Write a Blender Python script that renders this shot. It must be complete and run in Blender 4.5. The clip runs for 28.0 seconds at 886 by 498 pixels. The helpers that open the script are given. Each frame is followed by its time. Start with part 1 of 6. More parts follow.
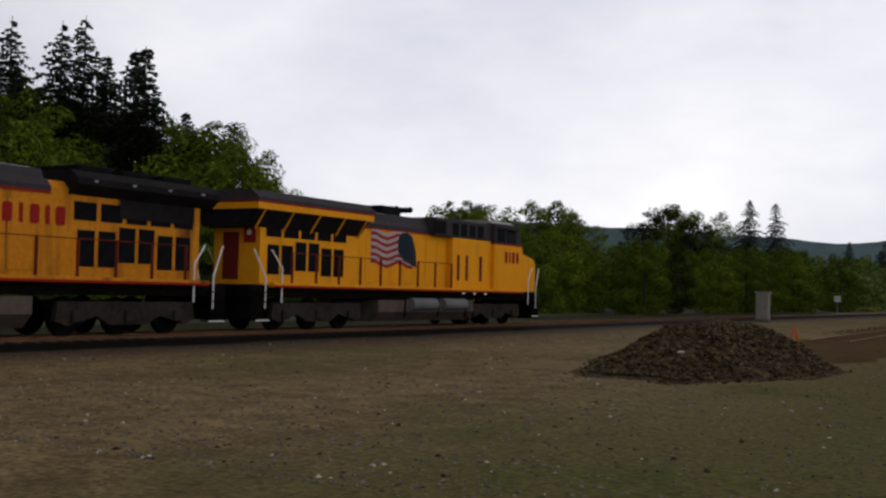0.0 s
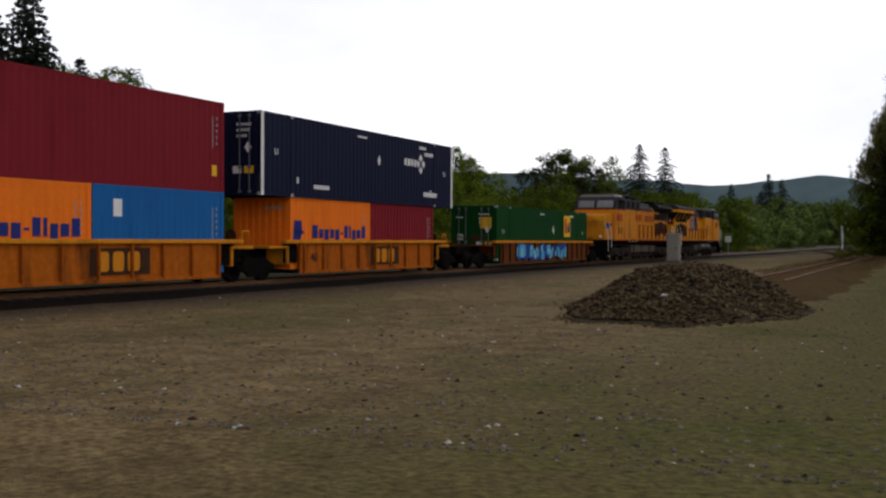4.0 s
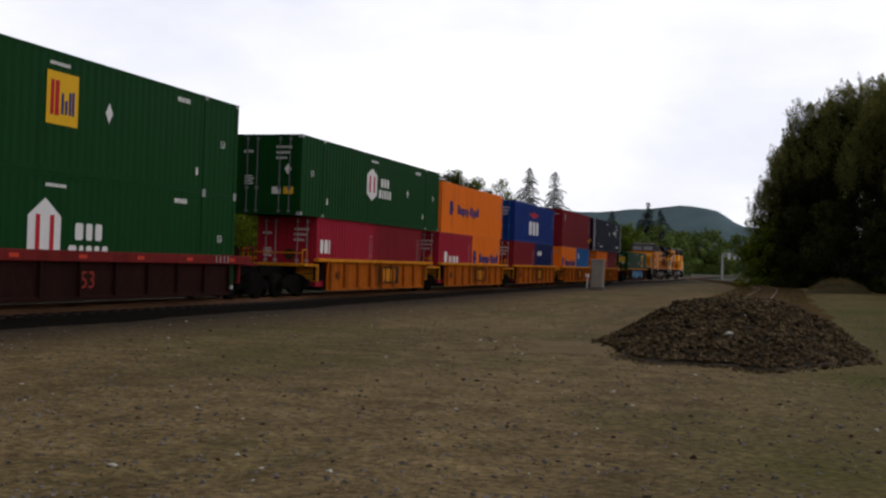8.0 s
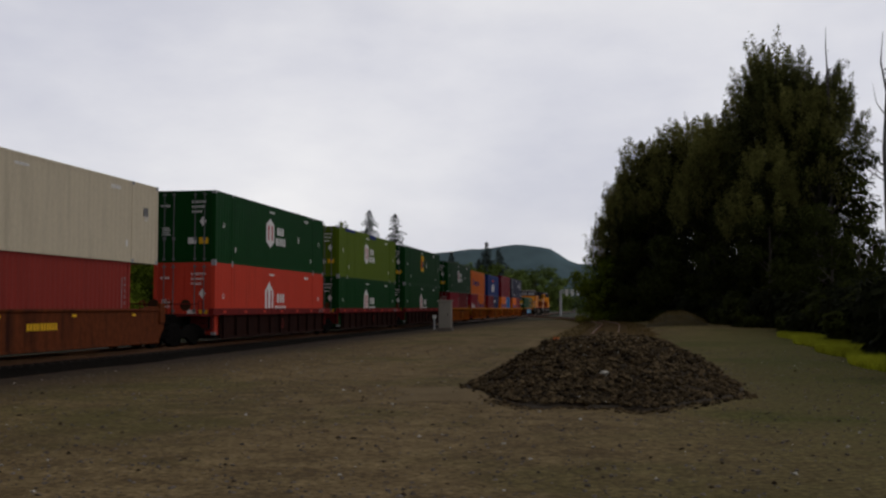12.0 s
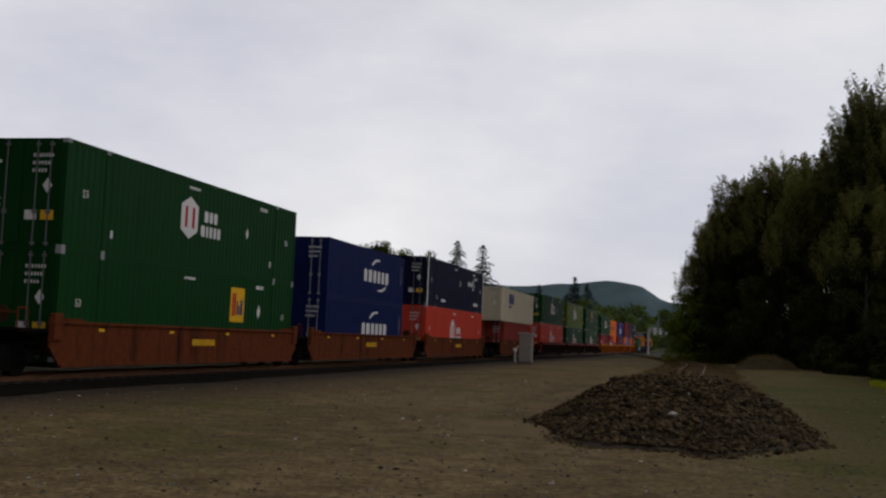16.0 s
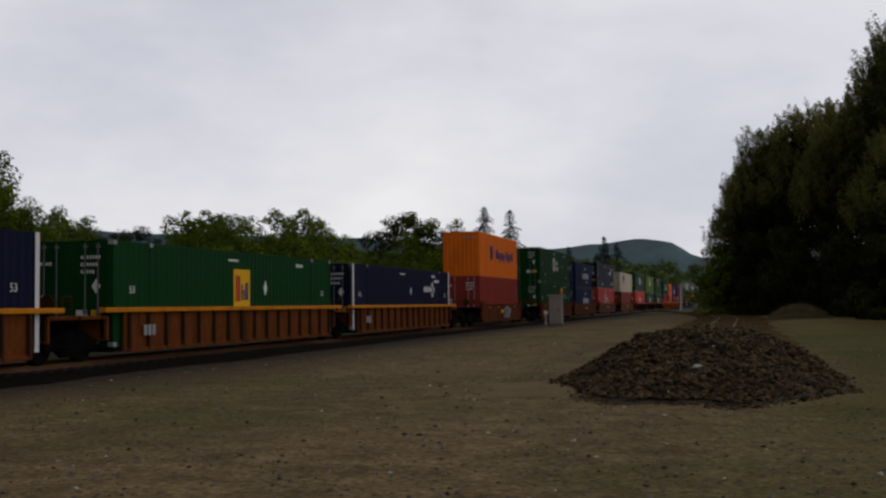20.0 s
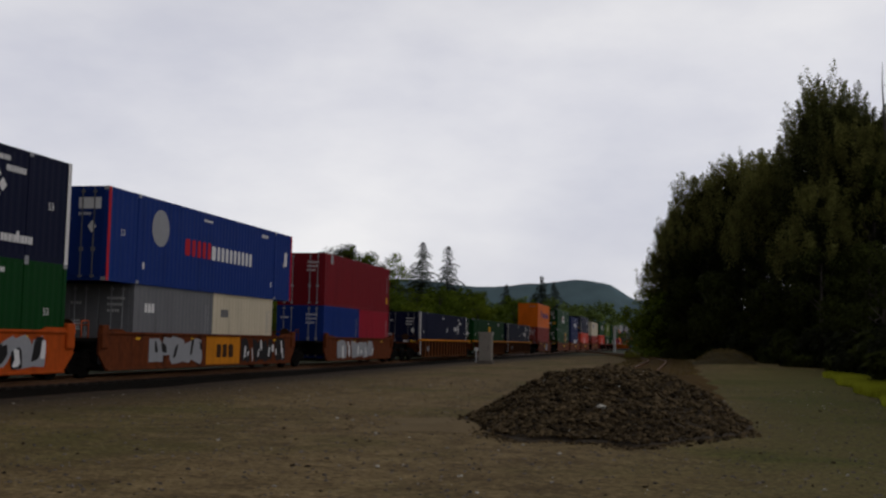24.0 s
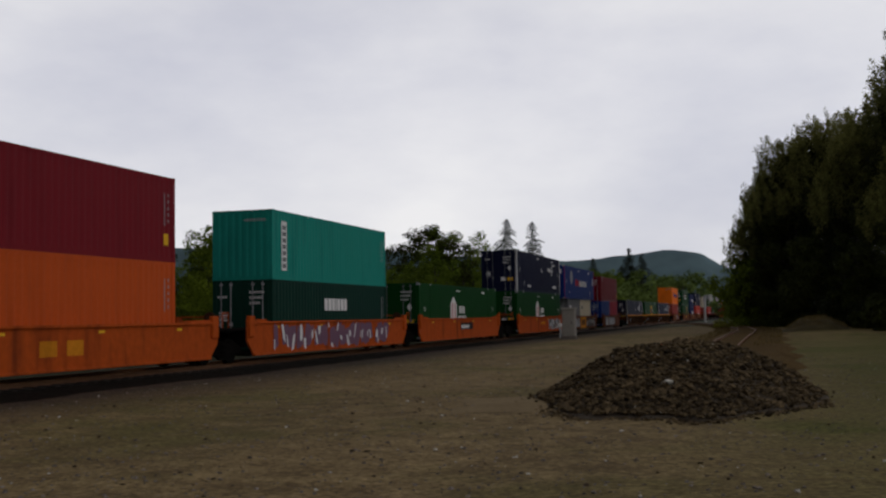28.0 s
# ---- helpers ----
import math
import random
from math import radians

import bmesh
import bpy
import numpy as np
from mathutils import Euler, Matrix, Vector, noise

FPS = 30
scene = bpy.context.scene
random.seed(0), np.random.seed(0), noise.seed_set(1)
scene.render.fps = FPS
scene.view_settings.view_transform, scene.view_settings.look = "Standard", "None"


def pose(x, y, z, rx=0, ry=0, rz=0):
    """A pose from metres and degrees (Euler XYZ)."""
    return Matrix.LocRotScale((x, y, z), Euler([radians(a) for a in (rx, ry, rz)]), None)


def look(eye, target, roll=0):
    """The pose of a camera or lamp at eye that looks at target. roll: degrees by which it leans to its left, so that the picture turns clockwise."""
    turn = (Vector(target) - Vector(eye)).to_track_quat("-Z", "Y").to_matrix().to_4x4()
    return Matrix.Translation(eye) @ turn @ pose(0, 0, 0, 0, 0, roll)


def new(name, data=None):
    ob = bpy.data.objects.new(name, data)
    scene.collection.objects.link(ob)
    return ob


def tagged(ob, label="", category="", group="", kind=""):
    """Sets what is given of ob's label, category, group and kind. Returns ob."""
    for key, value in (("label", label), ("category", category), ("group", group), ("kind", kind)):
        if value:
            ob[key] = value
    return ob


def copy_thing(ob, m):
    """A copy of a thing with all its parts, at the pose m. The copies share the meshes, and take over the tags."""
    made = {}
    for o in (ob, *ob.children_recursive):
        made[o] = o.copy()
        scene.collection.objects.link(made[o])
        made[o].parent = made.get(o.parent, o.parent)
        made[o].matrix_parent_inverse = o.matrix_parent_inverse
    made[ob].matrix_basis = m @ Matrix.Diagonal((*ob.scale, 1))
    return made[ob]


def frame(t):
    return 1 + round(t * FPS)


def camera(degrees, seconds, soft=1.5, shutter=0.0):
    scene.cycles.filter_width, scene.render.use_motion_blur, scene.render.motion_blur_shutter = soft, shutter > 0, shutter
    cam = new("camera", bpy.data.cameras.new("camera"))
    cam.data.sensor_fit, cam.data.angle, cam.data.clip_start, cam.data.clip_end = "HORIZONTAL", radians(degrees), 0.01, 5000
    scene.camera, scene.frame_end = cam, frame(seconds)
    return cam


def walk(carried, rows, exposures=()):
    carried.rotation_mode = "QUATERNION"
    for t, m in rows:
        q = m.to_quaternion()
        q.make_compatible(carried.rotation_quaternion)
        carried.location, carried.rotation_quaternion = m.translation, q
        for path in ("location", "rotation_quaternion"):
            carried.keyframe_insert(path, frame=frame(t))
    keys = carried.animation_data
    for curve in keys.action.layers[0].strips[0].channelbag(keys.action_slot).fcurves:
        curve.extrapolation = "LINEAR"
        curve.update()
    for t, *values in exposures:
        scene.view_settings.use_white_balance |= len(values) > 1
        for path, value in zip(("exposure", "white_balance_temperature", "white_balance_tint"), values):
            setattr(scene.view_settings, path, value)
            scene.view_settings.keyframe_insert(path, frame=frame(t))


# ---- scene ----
cam = camera(44.1, 28.0, soft=2.4)

# the hand-held way: seconds, place, yaw to the left, pitch up, roll
ROWS = [
    (0, 7.46, -2.54, 1.663, 31.04, 2.23, 1.40),
    (0.5, 7.54, -2.78, 1.628, 29.64, 1.74, 2.53),
    (1, 7.73, -3.11, 1.583, 29.58, 1.54, 0.27),
    (1.5, 7.61, -3.13, 1.559, 33.14, 3.63, 1.30),
    (2, 7.38, -2.97, 1.550, 33.98, 4.93, -0.59),
    (2.5, 6.92, -2.74, 1.571, 34.58, 1.65, 1.37),
    (4.5, 4.68, -2.78, 1.646, 22.21, -0.17, -0.47),
    (5, 4.13, -2.50, 1.652, 21.04, 2.53, -0.08),
    (5.5, 3.46, -2.35, 1.645, 22.13, 2.55, 0.07),
    (6, 2.95, -2.20, 1.621, 21.87, 1.67, 1.02),
    (6.5, 2.33, -1.92, 1.647, 23.26, 2.71, 1.64),
    (7, 1.75, -1.59, 1.666, 20.71, 1.52, 0.65),
    (7.5, 1.26, -1.38, 1.656, 20.46, 0.67, 0.60),
    (8, 0.83, -1.06, 1.657, 18.16, 0.68, 1.90),
    (8.5, 0.46, -0.48, 1.686, 12.60, 2.27, -0.17),
    (9, 0.19, -0.41, 1.656, 14.48, 3.50, -1.72),
    (9.5, -0.13, -0.11, 1.725, 13.19, 3.30, -2.10),
    (10, -0.17, -0.05, 1.680, 10.44, 3.50, -1.61),
    (10.5, -0.17, 0.14, 1.728, 10.10, 3.44, -0.75),
    (11, 0.00, 0.00, 1.678, 12.97, 4.86, -1.10),
    (11.5, 0.04, 0.01, 1.669, 11.28, 3.13, -0.81),
    (13.5, 0.08, 0.55, 1.635, 8.46, 4.22, 0.87),
    (14, 0.24, 0.56, 1.608, 12.17, 5.65, 2.94),
    (14.5, 0.26, 0.60, 1.595, 13.28, 4.03, 3.24),
    (15, 0.29, 0.67, 1.562, 12.36, 5.09, 2.24),
    (15.5, 0.31, 0.71, 1.555, 12.10, 5.37, 1.60),
    (16, 0.38, 0.75, 1.634, 14.52, 4.62, 2.48),
    (16.5, 0.50, 0.74, 1.652, 12.48, 4.36, 1.71),
    (17, 0.62, 0.79, 1.674, 10.14, 3.79, 0.10),
    (17.5, 0.53, 0.80, 1.635, 9.75, 3.71, 0.18),
    (18, 0.55, 0.80, 1.638, 8.94, 3.50, 0.09),
    (18.5, 0.60, 0.78, 1.585, 7.98, 3.21, 0.11),
    (19, 0.59, 0.79, 1.605, 8.10, 2.66, 0.97),
    (19.5, 0.55, 0.79, 1.607, 7.64, 2.92, -0.26),
    (20, 0.60, 0.75, 1.605, 16.00, 2.93, -0.66),
    (20.5, 0.63, 0.82, 1.590, 17.79, 4.28, -0.07),
    (21, 0.71, 0.83, 1.560, 16.38, 4.29, -0.45),
    (21.5, 0.66, 0.87, 1.599, 14.16, 4.86, 0.25),
    (23.5, 0.91, 0.82, 1.595, 12.74, 3.28, 0.22),
    (24, 1.14, 0.88, 1.577, 12.92, 4.78, 1.24),
    (24.5, 1.28, 0.91, 1.604, 10.43, 2.32, 1.28),
    (25, 1.40, 0.93, 1.585, 13.22, 3.60, -1.11),
    (25.5, 1.49, 0.94, 1.622, 13.60, 4.35, 2.54),
    (26, 1.59, 0.92, 1.637, 12.78, 3.47, 0.01),
    (26.5, 1.58, 0.91, 1.640, 12.77, 3.12, 0.15),
    (27, 1.59, 0.90, 1.601, 15.28, 2.48, 0.91),
    (27.5, 1.58, 0.93, 1.656, 15.33, 3.87, 1.03),
    (28, 1.63, 0.91, 1.655, 17.46, 3.60, -0.94),
]


def held(x, y, z, yaw, pitch, roll):
    return pose(x, y, z, 0, 0, yaw) @ pose(0, 0, 0, 90 + pitch) @ pose(0, 0, 0, 0, 0, roll)


walk(cam, [(r[0], held(*r[1:])) for r in ROWS],
     exposures=[(0.0, 0.1), (1.0, 0.1), (2.0, -0.2), (2.5, 0.0), (3.8, 0.3), (4.4, 0.7), (4.7, 0.4), (5.1, 0.05), (6.0, 0.12), (7.0, -0.12), (7.6, 0.34), (8.4, 0.34), (9.2, 0.06), (11.0, -0.17), (14.0, -0.15), (19.0, -0.24), (21.0, -0.16), (28.0, -0.18)])

# ---- sky, sun ----
SUN_EL, SUN_AZ = 50.0, 55.0
world = bpy.data.worlds.new("overcast")
scene.world = world
world.use_nodes = True
wt = world.node_tree
wn, wl = wt.nodes, wt.links
sky = wn.new("ShaderNodeTexSky")
sky.sky_type, sky.sun_disc = "NISHITA", False
sky.sun_elevation, sky.sun_rotation = radians(SUN_EL), radians(SUN_AZ)
sky_low = wn.new("ShaderNodeVectorMath")
sky_low.operation = "SCALE"
sky_low.inputs["Scale"].default_value = 0.10
wl.new(sky.outputs[0], sky_low.inputs[0])
coord = wn.new("ShaderNodeTexCoord")
flat = wn.new("ShaderNodeMapping")
flat.inputs["Scale"].default_value = (1.0, 1.0, 2.2)
wl.new(coord.outputs["Generated"], flat.inputs["Vector"])
cloud = wn.new("ShaderNodeTexNoise")
cloud.inputs["Scale"].default_value, cloud.inputs["Detail"].default_value = 2.6, 6.0
cloud.inputs["Roughness"].default_value = 0.54
wl.new(flat.outputs[0], cloud.inputs["Vector"])
ramp = wn.new("ShaderNodeValToRGB")
ramp.color_ramp.elements[0].position, ramp.color_ramp.elements[1].position = 0.34, 0.70
ramp.color_ramp.elements[0].color = (0.69, 0.695, 0.785, 1)
ramp.color_ramp.elements[1].color = (1.0, 0.985, 1.0, 1)
wl.new(cloud.outputs[0], ramp.inputs[0])
veil = wn.new("ShaderNodeMixRGB")
veil.inputs[0].default_value = 0.93
wl.new(sky_low.outputs[0], veil.inputs[1])
wl.new(ramp.outputs[0], veil.inputs[2])
# dimming added overhead so the ground is not too bright, full towards the horizon
parts_xyz = wn.new("ShaderNodeSeparateXYZ")
wl.new(coord.outputs["Generated"], parts_xyz.inputs[0])
rise = wn.new("ShaderNodeMapRange")
rise.interpolation_type = "SMOOTHSTEP"
rise.inputs["From Min"].default_value, rise.inputs["From Max"].default_value = 0.20, 0.75
rise.inputs["To Min"].default_value, rise.inputs["To Max"].default_value = 1.0, 0.38
wl.new(parts_xyz.outputs["Z"], rise.inputs["Value"])
wl.new(veil.outputs[0], wn["Background"].inputs[0])
# the cloud glows towards the hidden sun, ahead and to the right, and is duller behind
towards = wn.new("ShaderNodeVectorMath")
towards.operation = "DOT_PRODUCT"
towards.inputs[1].default_value = (0.72, 0.66, 0.2)
wl.new(coord.outputs["Generated"], towards.inputs[0])
glow = wn.new("ShaderNodeMapRange")
glow.interpolation_type = "SMOOTHSTEP"
glow.inputs["From Min"].default_value, glow.inputs["From Max"].default_value = -0.90, 0.12
glow.inputs["To Min"].default_value, glow.inputs["To Max"].default_value = 0.16, 1.0
wl.new(towards.outputs["Value"], glow.inputs["Value"])
both = wn.new("ShaderNodeMath")
both.operation = "MULTIPLY"
wl.new(rise.outputs[0], both.inputs[0])
wl.new(glow.outputs[0], both.inputs[1])
wl.new(both.outputs[0], wn["Background"].inputs[1])
sun = new("sun", bpy.data.lights.new("sun", "SUN"))
sun.data.energy, sun.data.angle, sun.data.color = 0.25, radians(25), (1.0, 0.95, 0.88)
sun.matrix_world = look((0, 0, 60), (-30 * math.sin(radians(SUN_AZ)), -30 * math.cos(radians(SUN_AZ)), 60 - 30 * math.tan(radians(SUN_EL))))


# ---- materials ----
def mat(name, col, rough=0.7, metal=0.0, vary=0.25, fine=40.0, coarse=1.5, bump=0.15, dist=0.01, spec=0.3, dirt=None, dirt_amt=0.0, per=0.0, streak=False):
    """A paint, stone or leaf surface: base colour varied by fine grain and coarse stains, with a fine relief."""
    m = bpy.data.materials.new(name)
    m.use_nodes = True
    t = m.node_tree
    n, l = t.nodes, t.links
    b = n["Principled BSDF"]
    tc = n.new("ShaderNodeTexCoord")
    na, nb = n.new("ShaderNodeTexNoise"), n.new("ShaderNodeTexNoise")
    na.inputs["Scale"].default_value, na.inputs["Detail"].default_value = fine, 4
    nb.inputs["Scale"].default_value, nb.inputs["Detail"].default_value = coarse, 5
    l.new(tc.outputs["Object"], na.inputs["Vector"])
    if streak:
        mp = n.new("ShaderNodeMapping")
        mp.inputs["Scale"].default_value = (1, 2.2, 0.35)
        l.new(tc.outputs["Object"], mp.inputs["Vector"])
        l.new(mp.outputs[0], nb.inputs["Vector"])
    else:
        l.new(tc.outputs["Object"], nb.inputs["Vector"])
    dark = tuple(c * (1 - vary) for c in col)
    lite = tuple(min(1, c * (1 + vary)) for c in col)
    r1 = n.new("ShaderNodeValToRGB")
    r1.color_ramp.elements[0].position, r1.color_ramp.elements[1].position = 0.3, 0.7
    r1.color_ramp.elements[0].color, r1.color_ramp.elements[1].color = (*dark, 1), (*lite, 1)
    mixn = n.new("ShaderNodeMath")
    mixn.operation = "MULTIPLY_ADD"
    mixn.inputs[1].default_value = 0.5
    half = n.new("ShaderNodeMath")
    half.operation = "MULTIPLY"
    half.inputs[1].default_value = 0.5
    l.new(nb.outputs[0], half.inputs[0])
    l.new(na.outputs[0], mixn.inputs[0])
    l.new(half.outputs[0], mixn.inputs[2])
    l.new(mixn.outputs[0], r1.inputs[0])
    out = r1.outputs[0]
    if dirt_amt:
        r2 = n.new("ShaderNodeValToRGB")
        r2.color_ramp.elements[0].position, r2.color_ramp.elements[1].position = 0.5, 0.72
        r2.color_ramp.elements[0].color = (0, 0, 0, 1)
        r2.color_ramp.elements[1].color = (dirt_amt, dirt_amt, dirt_amt, 1)
        l.new(nb.outputs[0], r2.inputs[0])
        mx = n.new("ShaderNodeMixRGB")
        mx.inputs[2].default_value = (*(dirt or (0.06, 0.045, 0.03)), 1)
        l.new(r2.outputs[0], mx.inputs[0])
        l.new(out, mx.inputs[1])
        out = mx.outputs[0]
    if per:
        src = n.new("ShaderNodeNewGeometry")
        hs = n.new("ShaderNodeHueSaturation")
        mr = n.new("ShaderNodeMapRange")
        mr.inputs["To Min"].default_value, mr.inputs["To Max"].default_value = 1 - per, 1 + per
        l.new(src.outputs["Random Per Island"], mr.inputs["Value"])
        l.new(mr.outputs[0], hs.inputs["Value"])
        l.new(out, hs.inputs["Color"])
        out = hs.outputs[0]
    l.new(out, b.inputs["Base Color"])
    b.inputs["Roughness"].default_value, b.inputs["Metallic"].default_value = rough, metal
    b.inputs["Specular IOR Level"].default_value = spec
    if bump:
        bp = n.new("ShaderNodeBump")
        bp.inputs["Strength"].default_value, bp.inputs["Distance"].default_value = bump, dist
        l.new(na.outputs[0], bp.inputs["Height"])
        l.new(bp.outputs[0], b.inputs["Normal"])
    return m


def paint(name, col, rough=0.55, dirt_amt=0.35, vary=0.1):
    return mat(name, col, rough, vary=vary, fine=9, coarse=0.8, bump=0.05, dirt=tuple(c * 0.35 for c in col), dirt_amt=dirt_amt, streak=True, spec=0.05)


def leaf(name, col, per=0.45, thin=0.15):
    m = mat(name, col, 0.8, vary=0.55, fine=1.1, coarse=0.16, bump=0, per=per, spec=0.02)
    n, l = m.node_tree.nodes, m.node_tree.links
    tr = n.new("ShaderNodeBsdfTranslucent")
    mx = n.new("ShaderNodeMixShader")
    mx.inputs[0].default_value = thin
    b = n["Principled BSDF"]
    l.new(b.inputs["Base Color"].links[0].from_socket, tr.inputs["Color"])
    l.new(b.outputs[0], mx.inputs[1])
    l.new(tr.outputs[0], mx.inputs[2])
    l.new(mx.outputs[0], n["Material Output"].inputs["Surface"])
    return m


def yard_gravel():
    """Packed gravel: stones, mottled damp patches, wide worn bands and mossy stretches."""
    m = bpy.data.materials.new("gravel")
    m.use_nodes = True
    n, l = m.node_tree.nodes, m.node_tree.links
    b = n["Principled BSDF"]
    b.inputs["Roughness"].default_value, b.inputs["Specular IOR Level"].default_value = 0.95, 0.06
    tc = n.new("ShaderNodeTexCoord")

    def grain(scale, detail, stretch=None):
        t = n.new("ShaderNodeTexNoise")
        t.inputs["Scale"].default_value, t.inputs["Detail"].default_value, t.inputs["Roughness"].default_value = scale, detail, 0.62
        if stretch:
            mp = n.new("ShaderNodeMapping")
            mp.inputs["Scale"].default_value = stretch
            l.new(tc.outputs["Object"], mp.inputs["Vector"])
            l.new(mp.outputs[0], t.inputs["Vector"])
        else:
            l.new(tc.outputs["Object"], t.inputs["Vector"])
        return t

    def ramp_of(src, lo, hi, a, c):
        r = n.new("ShaderNodeValToRGB")
        r.color_ramp.elements[0].position, r.color_ramp.elements[1].position = lo, hi
        r.color_ramp.elements[0].color, r.color_ramp.elements[1].color = (*a, 1), (*c, 1)
        l.new(src, r.inputs[0])
        return r.outputs[0]

    def mix(kind, k, a, c):
        x = n.new("ShaderNodeMixRGB")
        x.blend_type = kind
        if isinstance(k, float):
            x.inputs[0].default_value = k
        else:
            l.new(k, x.inputs[0])
        l.new(a, x.inputs[1])
        l.new(c, x.inputs[2])
        return x.outputs[0]

    grit, fine, mid, wide, bands = grain(46, 4), grain(11, 6), grain(1.5, 6), grain(0.16, 4), grain(0.22, 3, (1.6, 0.25, 1))
    col = ramp_of(fine.outputs[0], 0.33, 0.70, (0.092, 0.066, 0.031), (0.290, 0.218, 0.112))
    col = mix("MULTIPLY", 0.8, col, ramp_of(grit.outputs[0], 0.32, 0.68, (0.55, 0.54, 0.52), (1.42, 1.40, 1.36)))
    col = mix("MULTIPLY", 0.8, col, ramp_of(mid.outputs[0], 0.32, 0.66, (0.52, 0.48, 0.43), (1.26, 1.24, 1.19)))
    col = mix("MULTIPLY", 0.6, col, ramp_of(bands.outputs[0], 0.38, 0.62, (0.70, 0.68, 0.64), (1.15, 1.12, 1.10)))
    # moss and short weeds, mostly on the untravelled side towards the trees; beside the ballast, dirt painted darker
    # for the view's dim left edge
    place = n.new("ShaderNodeSeparateXYZ")
    l.new(tc.outputs["Object"], place.inputs[0])

    def ease(src, lo, hi, a, c):
        r = n.new("ShaderNodeMapRange")
        r.interpolation_type = "SMOOTHSTEP"
        for key, val in (("From Min", lo), ("From Max", hi), ("To Min", a), ("To Max", c)):
            r.inputs[key].default_value = val
        l.new(src, r.inputs["Value"])
        return r.outputs[0]

    def sums(op, a, c):
        x = n.new("ShaderNodeMath")
        x.operation, x.use_clamp = op, True
        l.new(a, x.inputs[0])
        l.new(c, x.inputs[1])
        return x.outputs[0]

    moss = ramp_of(fine.outputs[0], 0.3, 0.7, (0.034, 0.035, 0.008), (0.128, 0.124, 0.028))
    green = sums("ADD", ease(wide.outputs[0], 0.47, 0.66, 0.0, 0.6), sums("MULTIPLY", ease(place.outputs["X"], -1.5, 5.5, 0.0, 1.0), sums("MULTIPLY", ease(mid.outputs[0], 0.30, 0.60, 0.45, 0.95), ease(place.outputs["Y"], 48, 88, 1.0, 0.3))))
    col = mix("MIX", green, col, moss)
    dim_dirt = ramp_of(fine.outputs[0], 0.3, 0.7, (0.016, 0.012, 0.009), (0.070, 0.052, 0.038))
    col = mix("MIX", sums("MULTIPLY", ease(place.outputs["X"], -14.4, -9.8, 1.0, 0.0), ease(mid.outputs[0], 0.25, 0.55, 0.55, 1.0)), col, dim_dirt)
    # the dark gap under the far trees is put into the ground colour
    wood_shade = ramp_of(fine.outputs[0], 0.3, 0.7, (0.010, 0.011, 0.004), (0.040, 0.044, 0.012))
    col = mix("MIX", sums("ADD", ease(place.outputs["X"], -22.5, -20.0, 0.92, 0.0), ease(place.outputs["Y"], 128, 150, 0.0, 0.92)), col, wood_shade)
    l.new(col, b.inputs["Base Color"])
    bp, bq = n.new("ShaderNodeBump"), n.new("ShaderNodeBump")
    bp.inputs["Strength"].default_value, bp.inputs["Distance"].default_value = 0.7, 0.022
    bq.inputs["Strength"].default_value, bq.inputs["Distance"].default_value = 0.3, 0.10
    l.new(fine.outputs[0], bp.inputs["Height"])
    l.new(mid.outputs[0], bq.inputs["Height"])
    l.new(bq.outputs[0], bp.inputs["Normal"])
    l.new(bp.outputs[0], b.inputs["Normal"])
    return m


